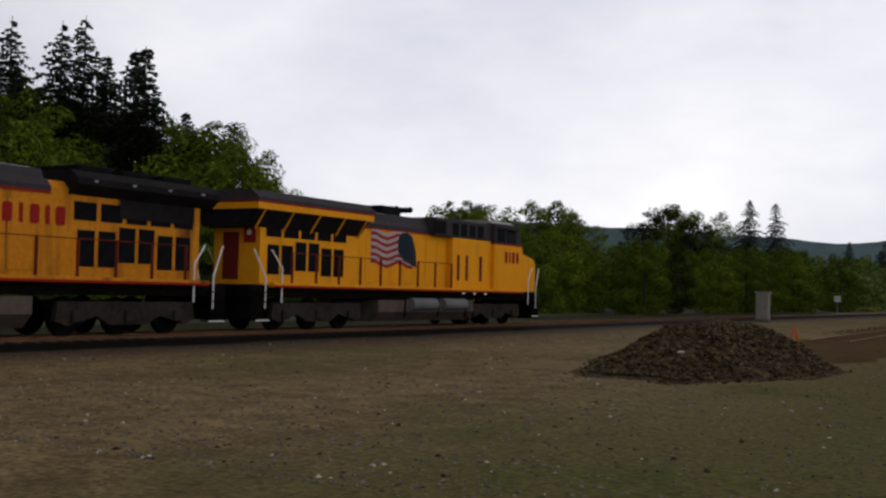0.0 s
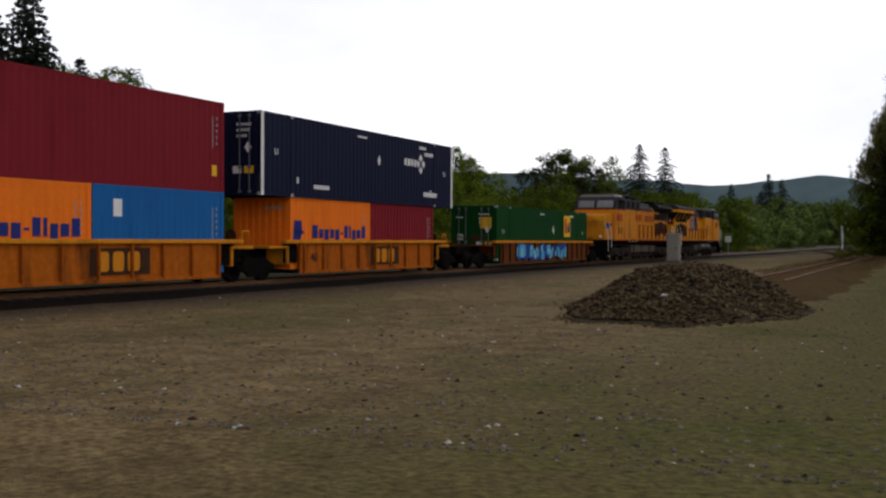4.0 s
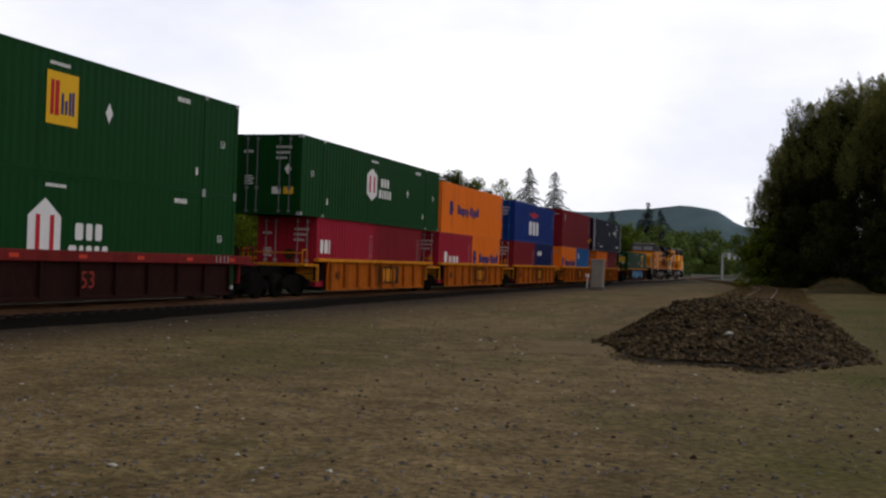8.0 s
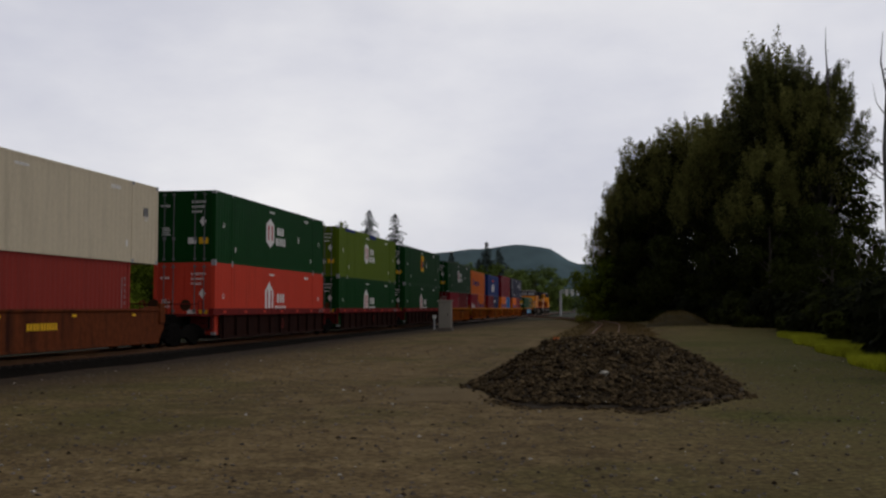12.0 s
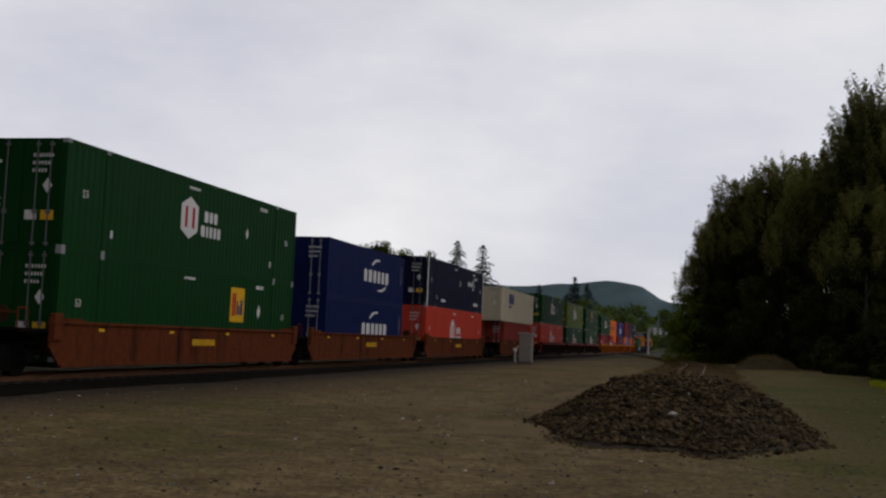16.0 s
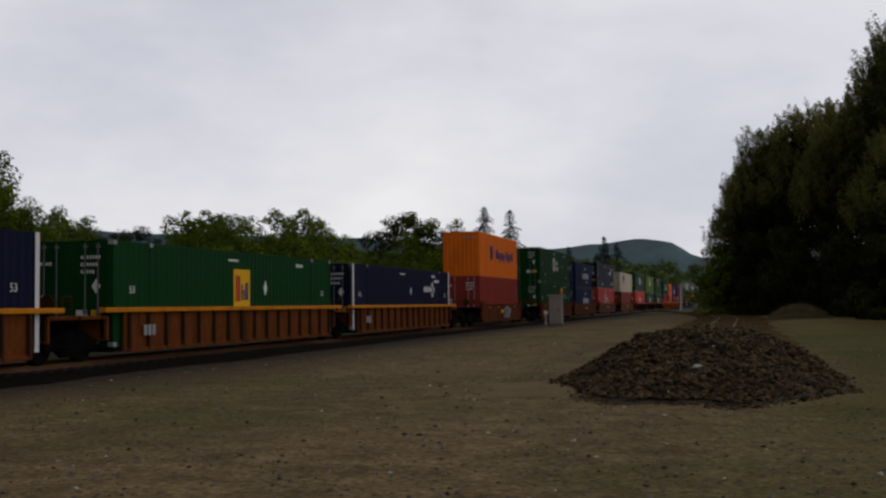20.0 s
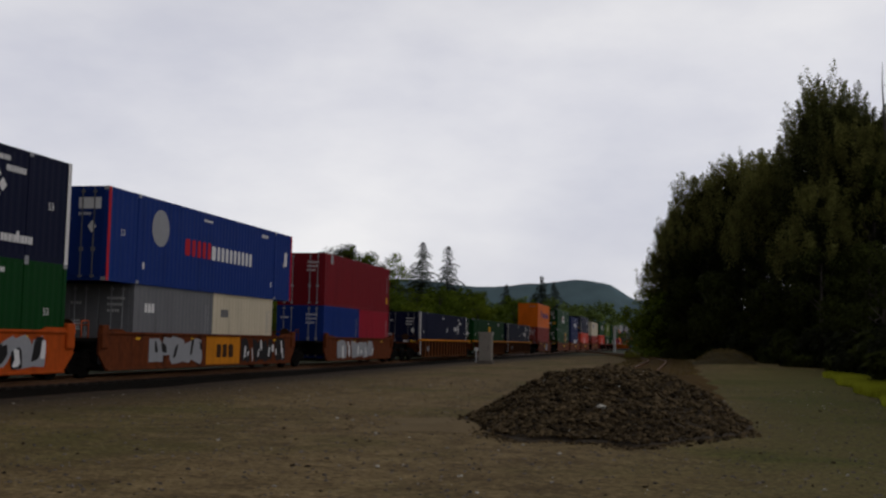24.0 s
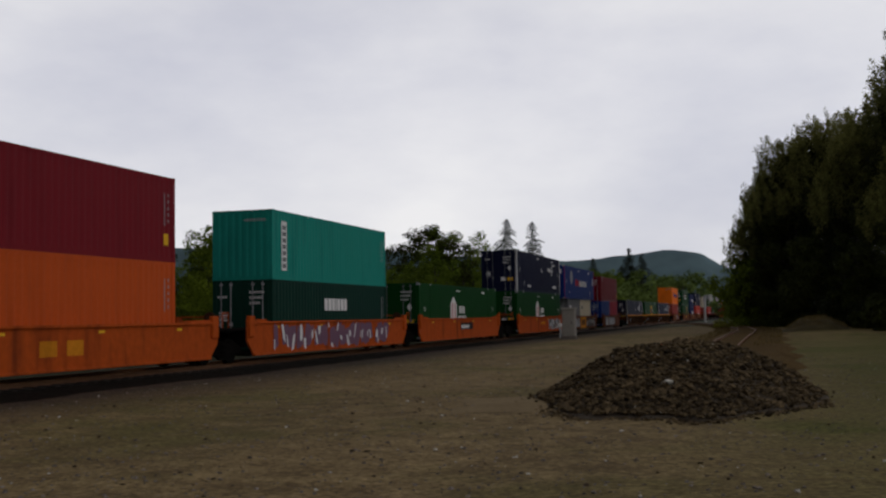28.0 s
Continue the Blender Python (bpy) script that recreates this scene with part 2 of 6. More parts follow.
M = {
    "gravel": yard_gravel(),
    "stone": mat("stone", (0.13, 0.11, 0.095), 0.9, vary=0.3, fine=14, coarse=3, bump=0.4, per=0.6),
    "pale_stone": mat("pale_stone", (0.46, 0.44, 0.38), 0.9, vary=0.2, fine=20, per=0.3),
    "rubble": mat("rubble", (0.044, 0.031, 0.017), 0.95, vary=0.4, fine=10, coarse=1, bump=0.8, dist=0.04),
    "rubble_rock": mat("rubble_rock", (0.078, 0.055, 0.029), 0.9, vary=0.5, fine=12, coarse=2, bump=0.4, per=0.8, spec=0.06),
    "dirt": mat("dirt", (0.062, 0.047, 0.017), 0.95, vary=0.35, fine=6, coarse=0.5, bump=0.6, dist=0.04),
    "bank": mat("bank", (0.078, 0.048, 0.016), 0.95, vary=0.4, fine=7, coarse=0.6, bump=0.6, dist=0.04, spec=0.02),
    # near-black: shade under the train is put into ballast and tie colours
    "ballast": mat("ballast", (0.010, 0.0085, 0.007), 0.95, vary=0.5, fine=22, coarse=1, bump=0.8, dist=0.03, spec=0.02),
    "rail": mat("rail", (0.17, 0.080, 0.035), 0.55, 0.25, vary=0.3, fine=20),
    "tie": mat("tie", (0.030, 0.022, 0.017), 0.9, vary=0.4, fine=14),
    "grass": leaf("grass", (0.40, 0.42, 0.035), 0.35, 0.3),
    "weed_green": leaf("weed_green", (0.20, 0.195, 0.032), 0.35),
    "weed": leaf("weed", (0.15, 0.11, 0.045), 0.4),
    "leaf_a": leaf("leaf_a", (0.098, 0.138, 0.013)),
    "leaf_b": leaf("leaf_b", (0.036, 0.043, 0.009)),
    "leaf_c": leaf("leaf_c", (0.128, 0.168, 0.014)),
    # lit fringe and shaded interior of the crowns are put into separate leaf colours
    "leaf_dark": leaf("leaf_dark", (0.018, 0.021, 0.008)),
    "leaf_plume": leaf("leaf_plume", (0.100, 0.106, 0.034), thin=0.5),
    "leaf_lit": leaf("leaf_lit", (0.165, 0.162, 0.048), thin=0.55),
    # a little haze is put into the far leaves' paler green
    "leaf_far": leaf("leaf_far", (0.135, 0.185, 0.046)),
    "needle": leaf("needle", (0.050, 0.060, 0.044), thin=0.3),
    "bark": mat("bark", (0.06, 0.05, 0.042), 0.95, vary=0.4, fine=12, coarse=2, bump=0.6),
    "dead_bark": mat("dead_bark", (0.09, 0.08, 0.072), 0.9, vary=0.3, fine=12),
    # distance haze is put into the hills' blue-green colour
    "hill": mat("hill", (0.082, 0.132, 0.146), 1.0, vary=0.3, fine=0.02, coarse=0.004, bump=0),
    "wood_floor": mat("wood_floor", (0.035, 0.04, 0.018), 1.0, vary=0.4, fine=0.5, coarse=0.06, bump=0.3),
    "grey_steel": mat("grey_steel", (0.42, 0.42, 0.42), 0.5, 0.3, vary=0.12, fine=8, dirt_amt=0.2),
    "cabinet": mat("cabinet", (0.27, 0.245, 0.21), 0.6, vary=0.15, fine=6, dirt_amt=0.4, dirt=(0.10, 0.085, 0.065)),
    "white": mat("white", (0.75, 0.74, 0.70), 0.6, vary=0.08, fine=10, dirt_amt=0.15, dirt=(0.4, 0.38, 0.33)),
    "cone_orange": mat("cone_orange", (0.75, 0.16, 0.03), 0.6, vary=0.1),
    "black": mat("black", (0.008, 0.008, 0.009), 0.8, vary=0.4, fine=6, spec=0.05),
    # underframe and wheel colours near-black, with the shade under the cars in them
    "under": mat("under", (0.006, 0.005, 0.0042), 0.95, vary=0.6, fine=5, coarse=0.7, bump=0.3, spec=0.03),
    "tank": mat("tank", (0.105, 0.078, 0.062), 0.7, vary=0.35, fine=4, coarse=0.8, bump=0.1, spec=0.1, dirt_amt=0.6, dirt=(0.015, 0.011, 0.009)),
    "truck_grime": mat("truck_grime", (0.034, 0.026, 0.022), 0.9, vary=0.5, fine=5, coarse=0.9, bump=0.3, spec=0.04),
    "wheel": mat("wheel", (0.008, 0.007, 0.006), 0.85, 0.0, vary=0.3, spec=0.05),
    "soil": mat("soil", (0.185, 0.135, 0.072), 0.95, vary=0.3, fine=9, coarse=1.2, bump=0.4, dist=0.02, spec=0.03),
    "clod": mat("clod", (0.050, 0.036, 0.025), 0.95, vary=0.3, fine=20, per=0.5, spec=0.03),
    # windscreen glass with the sky's reflection painted in as pale grey
    "screen_reflection": mat("screen_reflection", (0.22, 0.225, 0.235), 0.2, vary=0.35, fine=3, coarse=1.2, bump=0, spec=0.5),
    "glass": mat("glass", (0.012, 0.014, 0.018), 0.1, vary=0.1, bump=0, spec=0.3),
    "loco_yellow": paint("loco_yellow", (0.84, 0.345, 0.012), dirt_amt=0.35),
    "loco_soiled": mat("loco_soiled", (0.62, 0.225, 0.009), 0.6, vary=0.22, fine=7, coarse=0.7, bump=0.05, dirt=(0.045, 0.016, 0.006), dirt_amt=0.9, streak=True, spec=0.1),
    "rail_red": paint("rail_red", (0.16, 0.022, 0.014)),
    "soot": mat("soot", (0.014, 0.012, 0.013), 0.8, vary=0.5, fine=3, coarse=0.6, bump=0.05, spec=0.08),
    "loco_grey": paint("loco_grey", (0.050, 0.043, 0.047), 0.7, 0.5, 0.25),
    "loco_pale": paint("loco_pale", (0.34, 0.32, 0.29), 0.6, 0.5),
    "loco_red": paint("loco_red", (0.30, 0.018, 0.012)),
    "lamp": mat("lamp", (0.8, 0.8, 0.75), 0.2, vary=0.05, bump=0),
    "green": paint("green", (0.005, 0.045, 0.009)),
    "dark_green": paint("dark_green", (0.006, 0.032, 0.022)),
    "lime": paint("lime", (0.095, 0.145, 0.010)),
    "navy": paint("navy", (0.008, 0.010, 0.030)),
    "blue": paint("blue", (0.010, 0.032, 0.17)),
    "cma_blue": paint("cma_blue", (0.008, 0.015, 0.075)),
    "sky_blue": paint("sky_blue", (0.012, 0.11, 0.32)),
    "orange": paint("orange", (0.80, 0.17, 0.012)),
    "maroon": paint("maroon", (0.18, 0.012, 0.018)),
    "brick_red": paint("brick_red", (0.26, 0.035, 0.026)),
    "crimson": paint("crimson", (0.30, 0.015, 0.03)),
    "coral": paint("coral", (0.55, 0.055, 0.030)),
    "rust_orange": paint("rust_orange", (0.52, 0.082, 0.014)),
    "cream": paint("cream", (0.58, 0.50, 0.36)),
    "grey": paint("grey", (0.16, 0.16, 0.165)),
    "teal": paint("teal", (0.014, 0.235, 0.185)),
    "well_yellow": paint("well_yellow", (0.60, 0.215, 0.012), 0.7, 0.55, 0.2),
    # grimy yellow sides; the top chord's shade is put into the darker colour
    "well_grime_shade": mat("well_grime_shade", (0.40, 0.098, 0.007), 0.8, vary=0.3, fine=6, coarse=0.9, bump=0.08, dirt=(0.030, 0.010, 0.005), dirt_amt=0.85, streak=True, spec=0.06),
    "well_rust": mat("well_rust", (0.15, 0.042, 0.009), 0.8, vary=0.35, fine=6, coarse=0.9, bump=0.08, dirt=(0.025, 0.009, 0.005), dirt_amt=0.9, streak=True, spec=0.06),
    "well_red": paint("well_red", (0.16, 0.018, 0.016), 0.7, 0.6, 0.25),
    # recessed red sides, their shade put into a near-black colour
    "well_red_shade": mat("well_red_shade", (0.024, 0.0085, 0.006), 0.85, vary=0.4, fine=6, coarse=0.9, bump=0.08, dirt=(0.010, 0.005, 0.004), dirt_amt=0.8, streak=True, spec=0.05),
    "well_brown": mat("well_brown", (0.125, 0.032, 0.010), 0.8, vary=0.4, fine=5, coarse=0.8, bump=0.08, dirt=(0.016, 0.006, 0.004), dirt_amt=0.9, streak=True, spec=0.06),
    "well_orange": mat("well_orange", (0.42, 0.070, 0.008), 0.75, vary=0.25, fine=5, coarse=0.8, bump=0.06, dirt=(0.06, 0.012, 0.005), dirt_amt=0.7, streak=True, spec=0.08),
    "mark_white": paint("mark_white", (0.72, 0.70, 0.68), 0.6, 0.1),
    "mark_gold": paint("mark_gold", (0.75, 0.42, 0.02), 0.6, 0.1),
    "mark_blue": paint("mark_blue", (0.02, 0.03, 0.16), 0.6, 0.1),
    "mark_red": paint("mark_red", (0.45, 0.02, 0.03), 0.6, 0.1),
    "mark_black": paint("mark_black", (0.02, 0.018, 0.018), 0.6, 0.1),
    "spray_cyan": paint("spray_cyan", (0.10, 0.36, 0.52), 0.6, 0.1),
    "spray_pale": paint("spray_pale", (0.25, 0.52, 0.62), 0.6, 0.1),
    "spray_blue": paint("spray_blue", (0.02, 0.06, 0.26), 0.6, 0.1),
    "spray_mauve": paint("spray_mauve", (0.17, 0.09, 0.13), 0.6, 0.1),
    "plate_brown": paint("plate_brown", (0.050, 0.024, 0.012), 0.7, 0.4, 0.3),
    "flag_white": paint("flag_white", (0.42, 0.38, 0.38), 0.6, 0.2),
    "flag_red": paint("flag_red", (0.34, 0.035, 0.035), 0.6, 0.3),
    "flag_blue": paint("flag_blue", (0.018, 0.030, 0.040), 0.6, 0.3),
    "spray_grey": paint("spray_grey", (0.30, 0.30, 0.31), 0.6, 0.1),
}


# ---- mesh helpers ----
def part(name, bm, material, parent=None, label=""):
    """Links a bmesh as one mesh object, under a thing or a part if given."""
    me = bpy.data.meshes.new(name)
    bm.to_mesh(me)
    bm.free()
    me.materials.append(M[material])
    ob = new(name, me)
    ob.parent = parent
    if label:
        ob["label"] = label
    return ob


def sheet(name, verts, faces, material, parent=None, label="", smooth=False):
    me = bpy.data.meshes.new(name)
    me.from_pydata(verts, [], faces)
    me.update()
    if smooth:
        me.polygons.foreach_set("use_smooth", [True] * len(me.polygons))
    me.materials.append(M[material])
    ob = new(name, me)
    ob.parent = parent
    if label:
        ob["label"] = label
    return ob


def share(name, me, parent, m):
    ob = new(name, me)
    ob.parent = parent
    ob.matrix_local = m
    return ob


def bx(bm, x0, x1, y0, y1, z0, z1, bevel=0.0):
    c = [bm.verts.new((x, y, z)) for x in (x0, x1) for y in (y0, y1) for z in (z0, z1)]
    fs = [bm.faces.new([c[i] for i in q]) for q in ((0, 1, 3, 2), (4, 6, 7, 5), (0, 4, 5, 1), (2, 3, 7, 6), (0, 2, 6, 4), (1, 5, 7, 3))]
    if bevel:
        bmesh.ops.bevel(bm, geom=list({e for f in fs for e in f.edges}), offset=bevel, segments=1, affect="EDGES")
    return bm


def tube(bm, a, b, r, seg=8, r2=None):
    a, b = Vector(a), Vector(b)
    r2 = r if r2 is None else r2
    d = (b - a).normalized()
    u = d.orthogonal().normalized()
    v = d.cross(u)
    ra = [bm.verts.new(a + r * (math.cos(6.2832 * i / seg) * u + math.sin(6.2832 * i / seg) * v)) for i in range(seg)]
    rb = [bm.verts.new(b + r2 * (math.cos(6.2832 * i / seg) * u + math.sin(6.2832 * i / seg) * v)) for i in range(seg)]
    for i in range(seg):
        bm.faces.new((ra[i], ra[(i + 1) % seg], rb[(i + 1) % seg], rb[i]))
    bm.faces.new(ra[::-1])
    bm.faces.new(rb)
    return bm


def prism(bm, outline, x0, x1):
    """A body along x whose cross-section is an outline of (y, z)."""
    a = [bm.verts.new((x0, y, z)) for y, z in outline]
    b = [bm.verts.new((x1, y, z)) for y, z in outline]
    k = len(outline)
    for i in range(k):
        bm.faces.new((a[i], a[(i + 1) % k], b[(i + 1) % k], b[i]))
    bm.faces.new(a[::-1])
    bm.faces.new(b)
    bmesh.ops.recalc_face_normals(bm, faces=bm.faces[:])
    return bm


def loft(bm, outline, y0, y1):
    """A body along y whose cross-section is an outline of (x, z)."""
    a = [bm.verts.new((x, y0, z)) for x, z in outline]
    b = [bm.verts.new((x, y1, z)) for x, z in outline]
    k = len(outline)
    for i in range(k):
        bm.faces.new((a[i], a[(i + 1) % k], b[(i + 1) % k], b[i]))
    bm.faces.new(a[::-1])
    bm.faces.new(b)
    bmesh.ops.recalc_face_normals(bm, faces=bm.faces[:])
    return bm


def empty(name, label, category, group="", kind=""):
    return tagged(new(name), label, category, group, kind)


def one(f, *a, **k):
    """A bmesh with one shape in it."""
    bm = bmesh.new()
    f(bm, *a, **k)
    return bm


def text_part(name, words, size, material, parent, m):
    """Letters as a thin mesh, in the built-in font."""
    cu = bpy.data.curves.new(name, "FONT")
    cu.body, cu.size, cu.extrude, cu.align_x, cu.resolution_u = words, size, 0.004, "CENTER", 2
    ob = new(name, cu)
    dg = bpy.context.evaluated_depsgraph_get()
    me = bpy.data.meshes.new_from_object(ob.evaluated_get(dg))
    bpy.data.objects.remove(ob)
    me.materials.clear()
    me.materials.append(M[material])
    o2 = new(name, me)
    o2.parent = parent
    o2.matrix_local = m
    return o2


# ---- ground ----
TX, RAIL, LEAN = -17.6, 0.21, 0.0105


def track_x(y):
    return TX - LEAN * (y - 35)


def step(a, b, v):
    k = min(1, max(0, (v - a) / (b - a)))
    return k * k * (3 - 2 * k)


def land(x, y):
    z = 0.12 * step(25, 70, y) + 0.03 * noise.noise((x * 0.25, y * 0.25, 0)) + 0.02 * noise.noise((x * 1.1, y * 1.1, 5))
    d = abs(x - track_x(y))
    z += (0.03 - z) * (1 - step(1.8, 6, d)) - 0.02
    left = -x - 28 + 0.12 * max(0, y - 40)
    z += 5 * step(8, 60, left) * (1 - step(70, 150, y))
    z -= 0.5 * step(10, 16, x) * (1 - step(60, 90, y))
    z += 0.30 * step(55, 95, y) * step(-0.5, 4, x)
    return z


def axis_steps(lo, hi, near, far, fine, span):
    out, v = [near], near
    while v < hi:
        v += fine * (1 + max(0, (v - near - span)) / 14)
        out.append(min(v, hi))
    v = near
    while v > lo:
        v -= fine * (1 + max(0, (near - v - span)) / 14)
        out.insert(0, max(v, lo))
    return out


gx = axis_steps(-1800, 1800, -2, 0, 0.6, 18)
gy = axis_steps(-600, 3200, 20, 0, 0.6, 24)
gv = [(x, y, land(x, y)) for y in gy for x in gx]
gf = [(j * len(gx) + i, j * len(gx) + i + 1, (j + 1) * len(gx) + i + 1, (j + 1) * len(gx) + i) for j in range(len(gy) - 1) for i in range(len(gx) - 1)]
ground = tagged(sheet("ground", gv, gf, "gravel", smooth=True), "packed grey-brown gravel yard with scattered stones", "ground", kind="structure")
ground.data.materials.append(M["wood_floor"])
for p in ground.data.polygons:
    x, y, _ = p.center
    if x < -27 or (y > 18 and x > (7.6 + 0.05 * (y - 29) if y < 80 else 9.5)) or x > 16 or y > 150:
        p.material_index = 1


def rocks(count, place, size, seed):
    """Vertices and faces of many small uneven stones."""
    rng = random.Random(seed)
    base = [(1, 0, 0), (-1, 0, 0), (0, 1, 0), (0, -1, 0), (0, 0, 1), (0, 0, -1)]
    tris = [(0, 2, 4), (2, 1, 4), (1, 3, 4), (3, 0, 4), (2, 0, 5), (1, 2, 5), (3, 1, 5), (0, 3, 5)]
    v, f = [], []
    for _ in range(count):
        x, y, z = place(rng)
        s = size(rng)
        turn = Euler((rng.uniform(-0.5, 0.5), rng.uniform(-0.5, 0.5), rng.uniform(0, 6.3))).to_matrix()
        k = len(v)
        for b in base:
            w = turn @ Vector((b[0] * s * rng.uniform(0.7, 1.2), b[1] * s * rng.uniform(0.7, 1.2), b[2] * s * rng.uniform(0.45, 0.8)))
            v.append((x + w.x, y + w.y, z + w.z))
        f += [tuple(k + i for i in t) for t in tris]
    return v, f


def yard(rng):
    y = 5 + 40 * rng.random() ** 1.6
    x = rng.uniform(-13.5, 9) if y > 12 else rng.uniform(-9, 8)
    return x, y, land(x, y)


tagged(sheet("gravel_stones", *rocks(14000, yard, lambda r: 0.012 + 0.03 * r.random() ** 3, 3), "stone"), "loose grey stones strewn over the gravel yard", "gravel", kind="stuff")
tagged(sheet("pale_stones", *rocks(240, yard, lambda r: 0.016 + 0.03 * r.random() ** 2, 4), "pale_stone"), "scattered pale chips of stone on the yard", "gravel", kind="stuff")
tagged(sheet("soil_clods", *rocks(650, yard, lambda r: 0.010 + 0.045 * r.random() ** 3, 5), "clod"), "dark clods and bark chips scattered on the yard", "debris", kind="stuff")

# ---- rubble pile ----
PC = (-0.6, 23.8)


CREST = [(-3.6, 0.0), (-3.3, 0.07), (-2.75, 0.34), (-2.2, 0.69), (-1.8, 0.90), (-1.25, 1.05), (-0.45, 1.11), (0.3, 1.08), (0.8, 0.94), (1.3, 0.69), (1.75, 0.40), (2.1, 0.15), (2.35, 0.0)]


def pile_z(x, y):
    """The heap's height: a crest that runs across, a long front slope and tapering flanks."""
    if not CREST[0][0] < x < CREST[-1][0]:
        return 0.0
    a = max(k for k in range(len(CREST) - 1) if CREST[k][0] <= x)
    w = (x - CREST[a][0]) / (CREST[a + 1][0] - CREST[a][0])
    top_z = CREST[a][1] * (1 - w) + CREST[a + 1][1] * w
    u = (x + 0.4) / (3.5 if x < -0.4 else 3.1)
    reach = (5.35 if y < PC[1] else 3.1) * max(0.02, 1 - min(1, abs(u)) ** 2.4) * (1 + 0.05 * math.sin(3.1 * x + 0.7) + 0.06 * noise.noise((x * 2.2, 3.0, 9)))
    r = min(1, abs(y - PC[1]) / reach)
    k = 1 - r
    return top_z * k ** 1.25 + 0.11 * noise.noise((x * 1.1, y * 1.1, 2)) * min(1, k * 3) * min(1, top_z * 2) + 0.08 * noise.noise((x * 2.6, y * 2.6, 4)) * min(1, k * 4) * min(1, top_z * 3)


pile = empty("rubble_pile", "heap of dark broken stone and dirt on the gravel", "rubble")
pile.location = (PC[0], PC[1], 0)
pv, pf, pn = [], [], 64
for j in range(pn + 1):
    for i in range(pn + 1):
        x, y = -3.3 + 6.6 * i / pn, -5.8 + 9.2 * j / pn
        z = pile_z(x + PC[0], y + PC[1])
        pv.append((x, y, land(x + PC[0], y + PC[1]) + (z if z > 0.01 else -0.06)))
pf = [(j * (pn + 1) + i, j * (pn + 1) + i + 1, (j + 1) * (pn + 1) + i + 1, (j + 1) * (pn + 1) + i) for j in range(pn) for i in range(pn)]
sheet("mound", pv, pf, "rubble", pile)


def on_pile(rng):
    while True:
        a, r = rng.uniform(0, 6.283), rng.random() ** 0.55 * 1.06
        x, y = PC[0] + 3.2 * r * math.cos(a), PC[1] - 1.2 + 4.5 * r * math.sin(a)
        z = pile_z(x, y)
        if z > 0.03 or rng.random() < 0.006:
            return x - PC[0], y - PC[1], max(0.01, z) + 0.02


def at_foot(rng):
    """Stones that have rolled a little way out from the heap's edge."""
    while True:
        x, y = PC[0] + rng.uniform(-3.0, 2.9), PC[1] + rng.uniform(-6.4, 1.5)
        if pile_z(x, y) > 0.02:
            continue
        near = max(pile_z(x + d * math.cos(a), y + d * math.sin(a)) > 0.03 for d in (rng.random() ** 2 * 0.5,) for a in (0.0, 0.8, 1.57, 2.36, 3.14))
        if near:
            return x - PC[0], y - PC[1], land(x, y) + 0.005


tagged(sheet("small_rubble", *rocks(11000, on_pile, lambda r: 0.020 + 0.075 * r.random() ** 3.2, 8), "rubble_rock", pile), kind="stuff")
tagged(sheet("foot_rubble", *rocks(1100, at_foot, lambda r: 0.014 + 0.06 * r.random() ** 3, 9), "rubble_rock", pile), kind="stuff")
prng = random.Random(12)
rock_mesh = []
for k in range(6):
    v, f = rocks(1, lambda r: (0, 0, 0), lambda r: 0.12, 60 + k)
    bm = bmesh.new()
    vs = [bm.verts.new(p) for p in v]
    for t in f:
        bm.faces.new([vs[i] for i in t])
    bmesh.ops.subdivide_edges(bm, edges=bm.edges[:], cuts=1)
    for q in bm.verts:
        q.co *= 1 + 0.22 * prng.uniform(-1, 1)
    me = bpy.data.meshes.new("rock")
    bm.to_mesh(me)
    bm.free()
    me.materials.append(M["rubble_rock"])
    rock_mesh.append(me)
for k in range(260):
    x, y, z = on_pile(prng)
    while z < 0.16:
        x, y, z = on_pile(prng)
    s = prng.uniform(0.35, 0.85)
    share("rock", prng.choice(rock_mesh), pile, Matrix.LocRotScale((x, y, z), Euler((prng.uniform(-1, 1), prng.uniform(-1, 1), prng.uniform(0, 6))), (s, s, s * 0.8)))
wr = share("rock", rock_mesh[0].copy(), pile, pose(-0.485 - PC[0], 20.92 - PC[1], pile_z(-0.485, 20.92) + 0.05))
wr.data.materials[0] = M["pale_stone"]
wr["label"] = "pale stone"
for k in range(34):
    x, y, z = on_pile(prng)
    s = prng.uniform(0.15, 0.35)
    share("pale_rock", wr.data, pile, Matrix.LocRotScale((x, y, z + 0.02), Euler((prng.uniform(-1, 1), prng.uniform(-1, 1), prng.uniform(0, 6))), (s, s, s * 0.8)))

# a thin spill of brown soil round the heap's foot
srng = random.Random(14)
sv, sf, sn = [(-2.5, -2.2, 0.03)], [], 40
for ring in (0.5, 1.0):
    for k in range(sn):
        a = 6.2832 * k / sn
        r = ring * (1 + 0.16 * math.sin(3 * a + 1) + 0.10 * math.sin(5 * a) + srng.uniform(-0.05, 0.05))
        x, y = -2.5 + 1.7 * r * math.cos(a), -2.2 + 2.0 * r * math.sin(a)
        sv.append((x, y, land(x + PC[0], y + PC[1]) + (0.028 if ring < 1 else -0.004)))
for k in range(sn):
    q = (k + 1) % sn
    sf += [(0, 1 + k, 1 + q), (1 + k, 1 + sn + k, 1 + sn + q, 1 + q)]
sheet("soil_spill", sv, sf, "soil", pile, "spill of light brown soil")

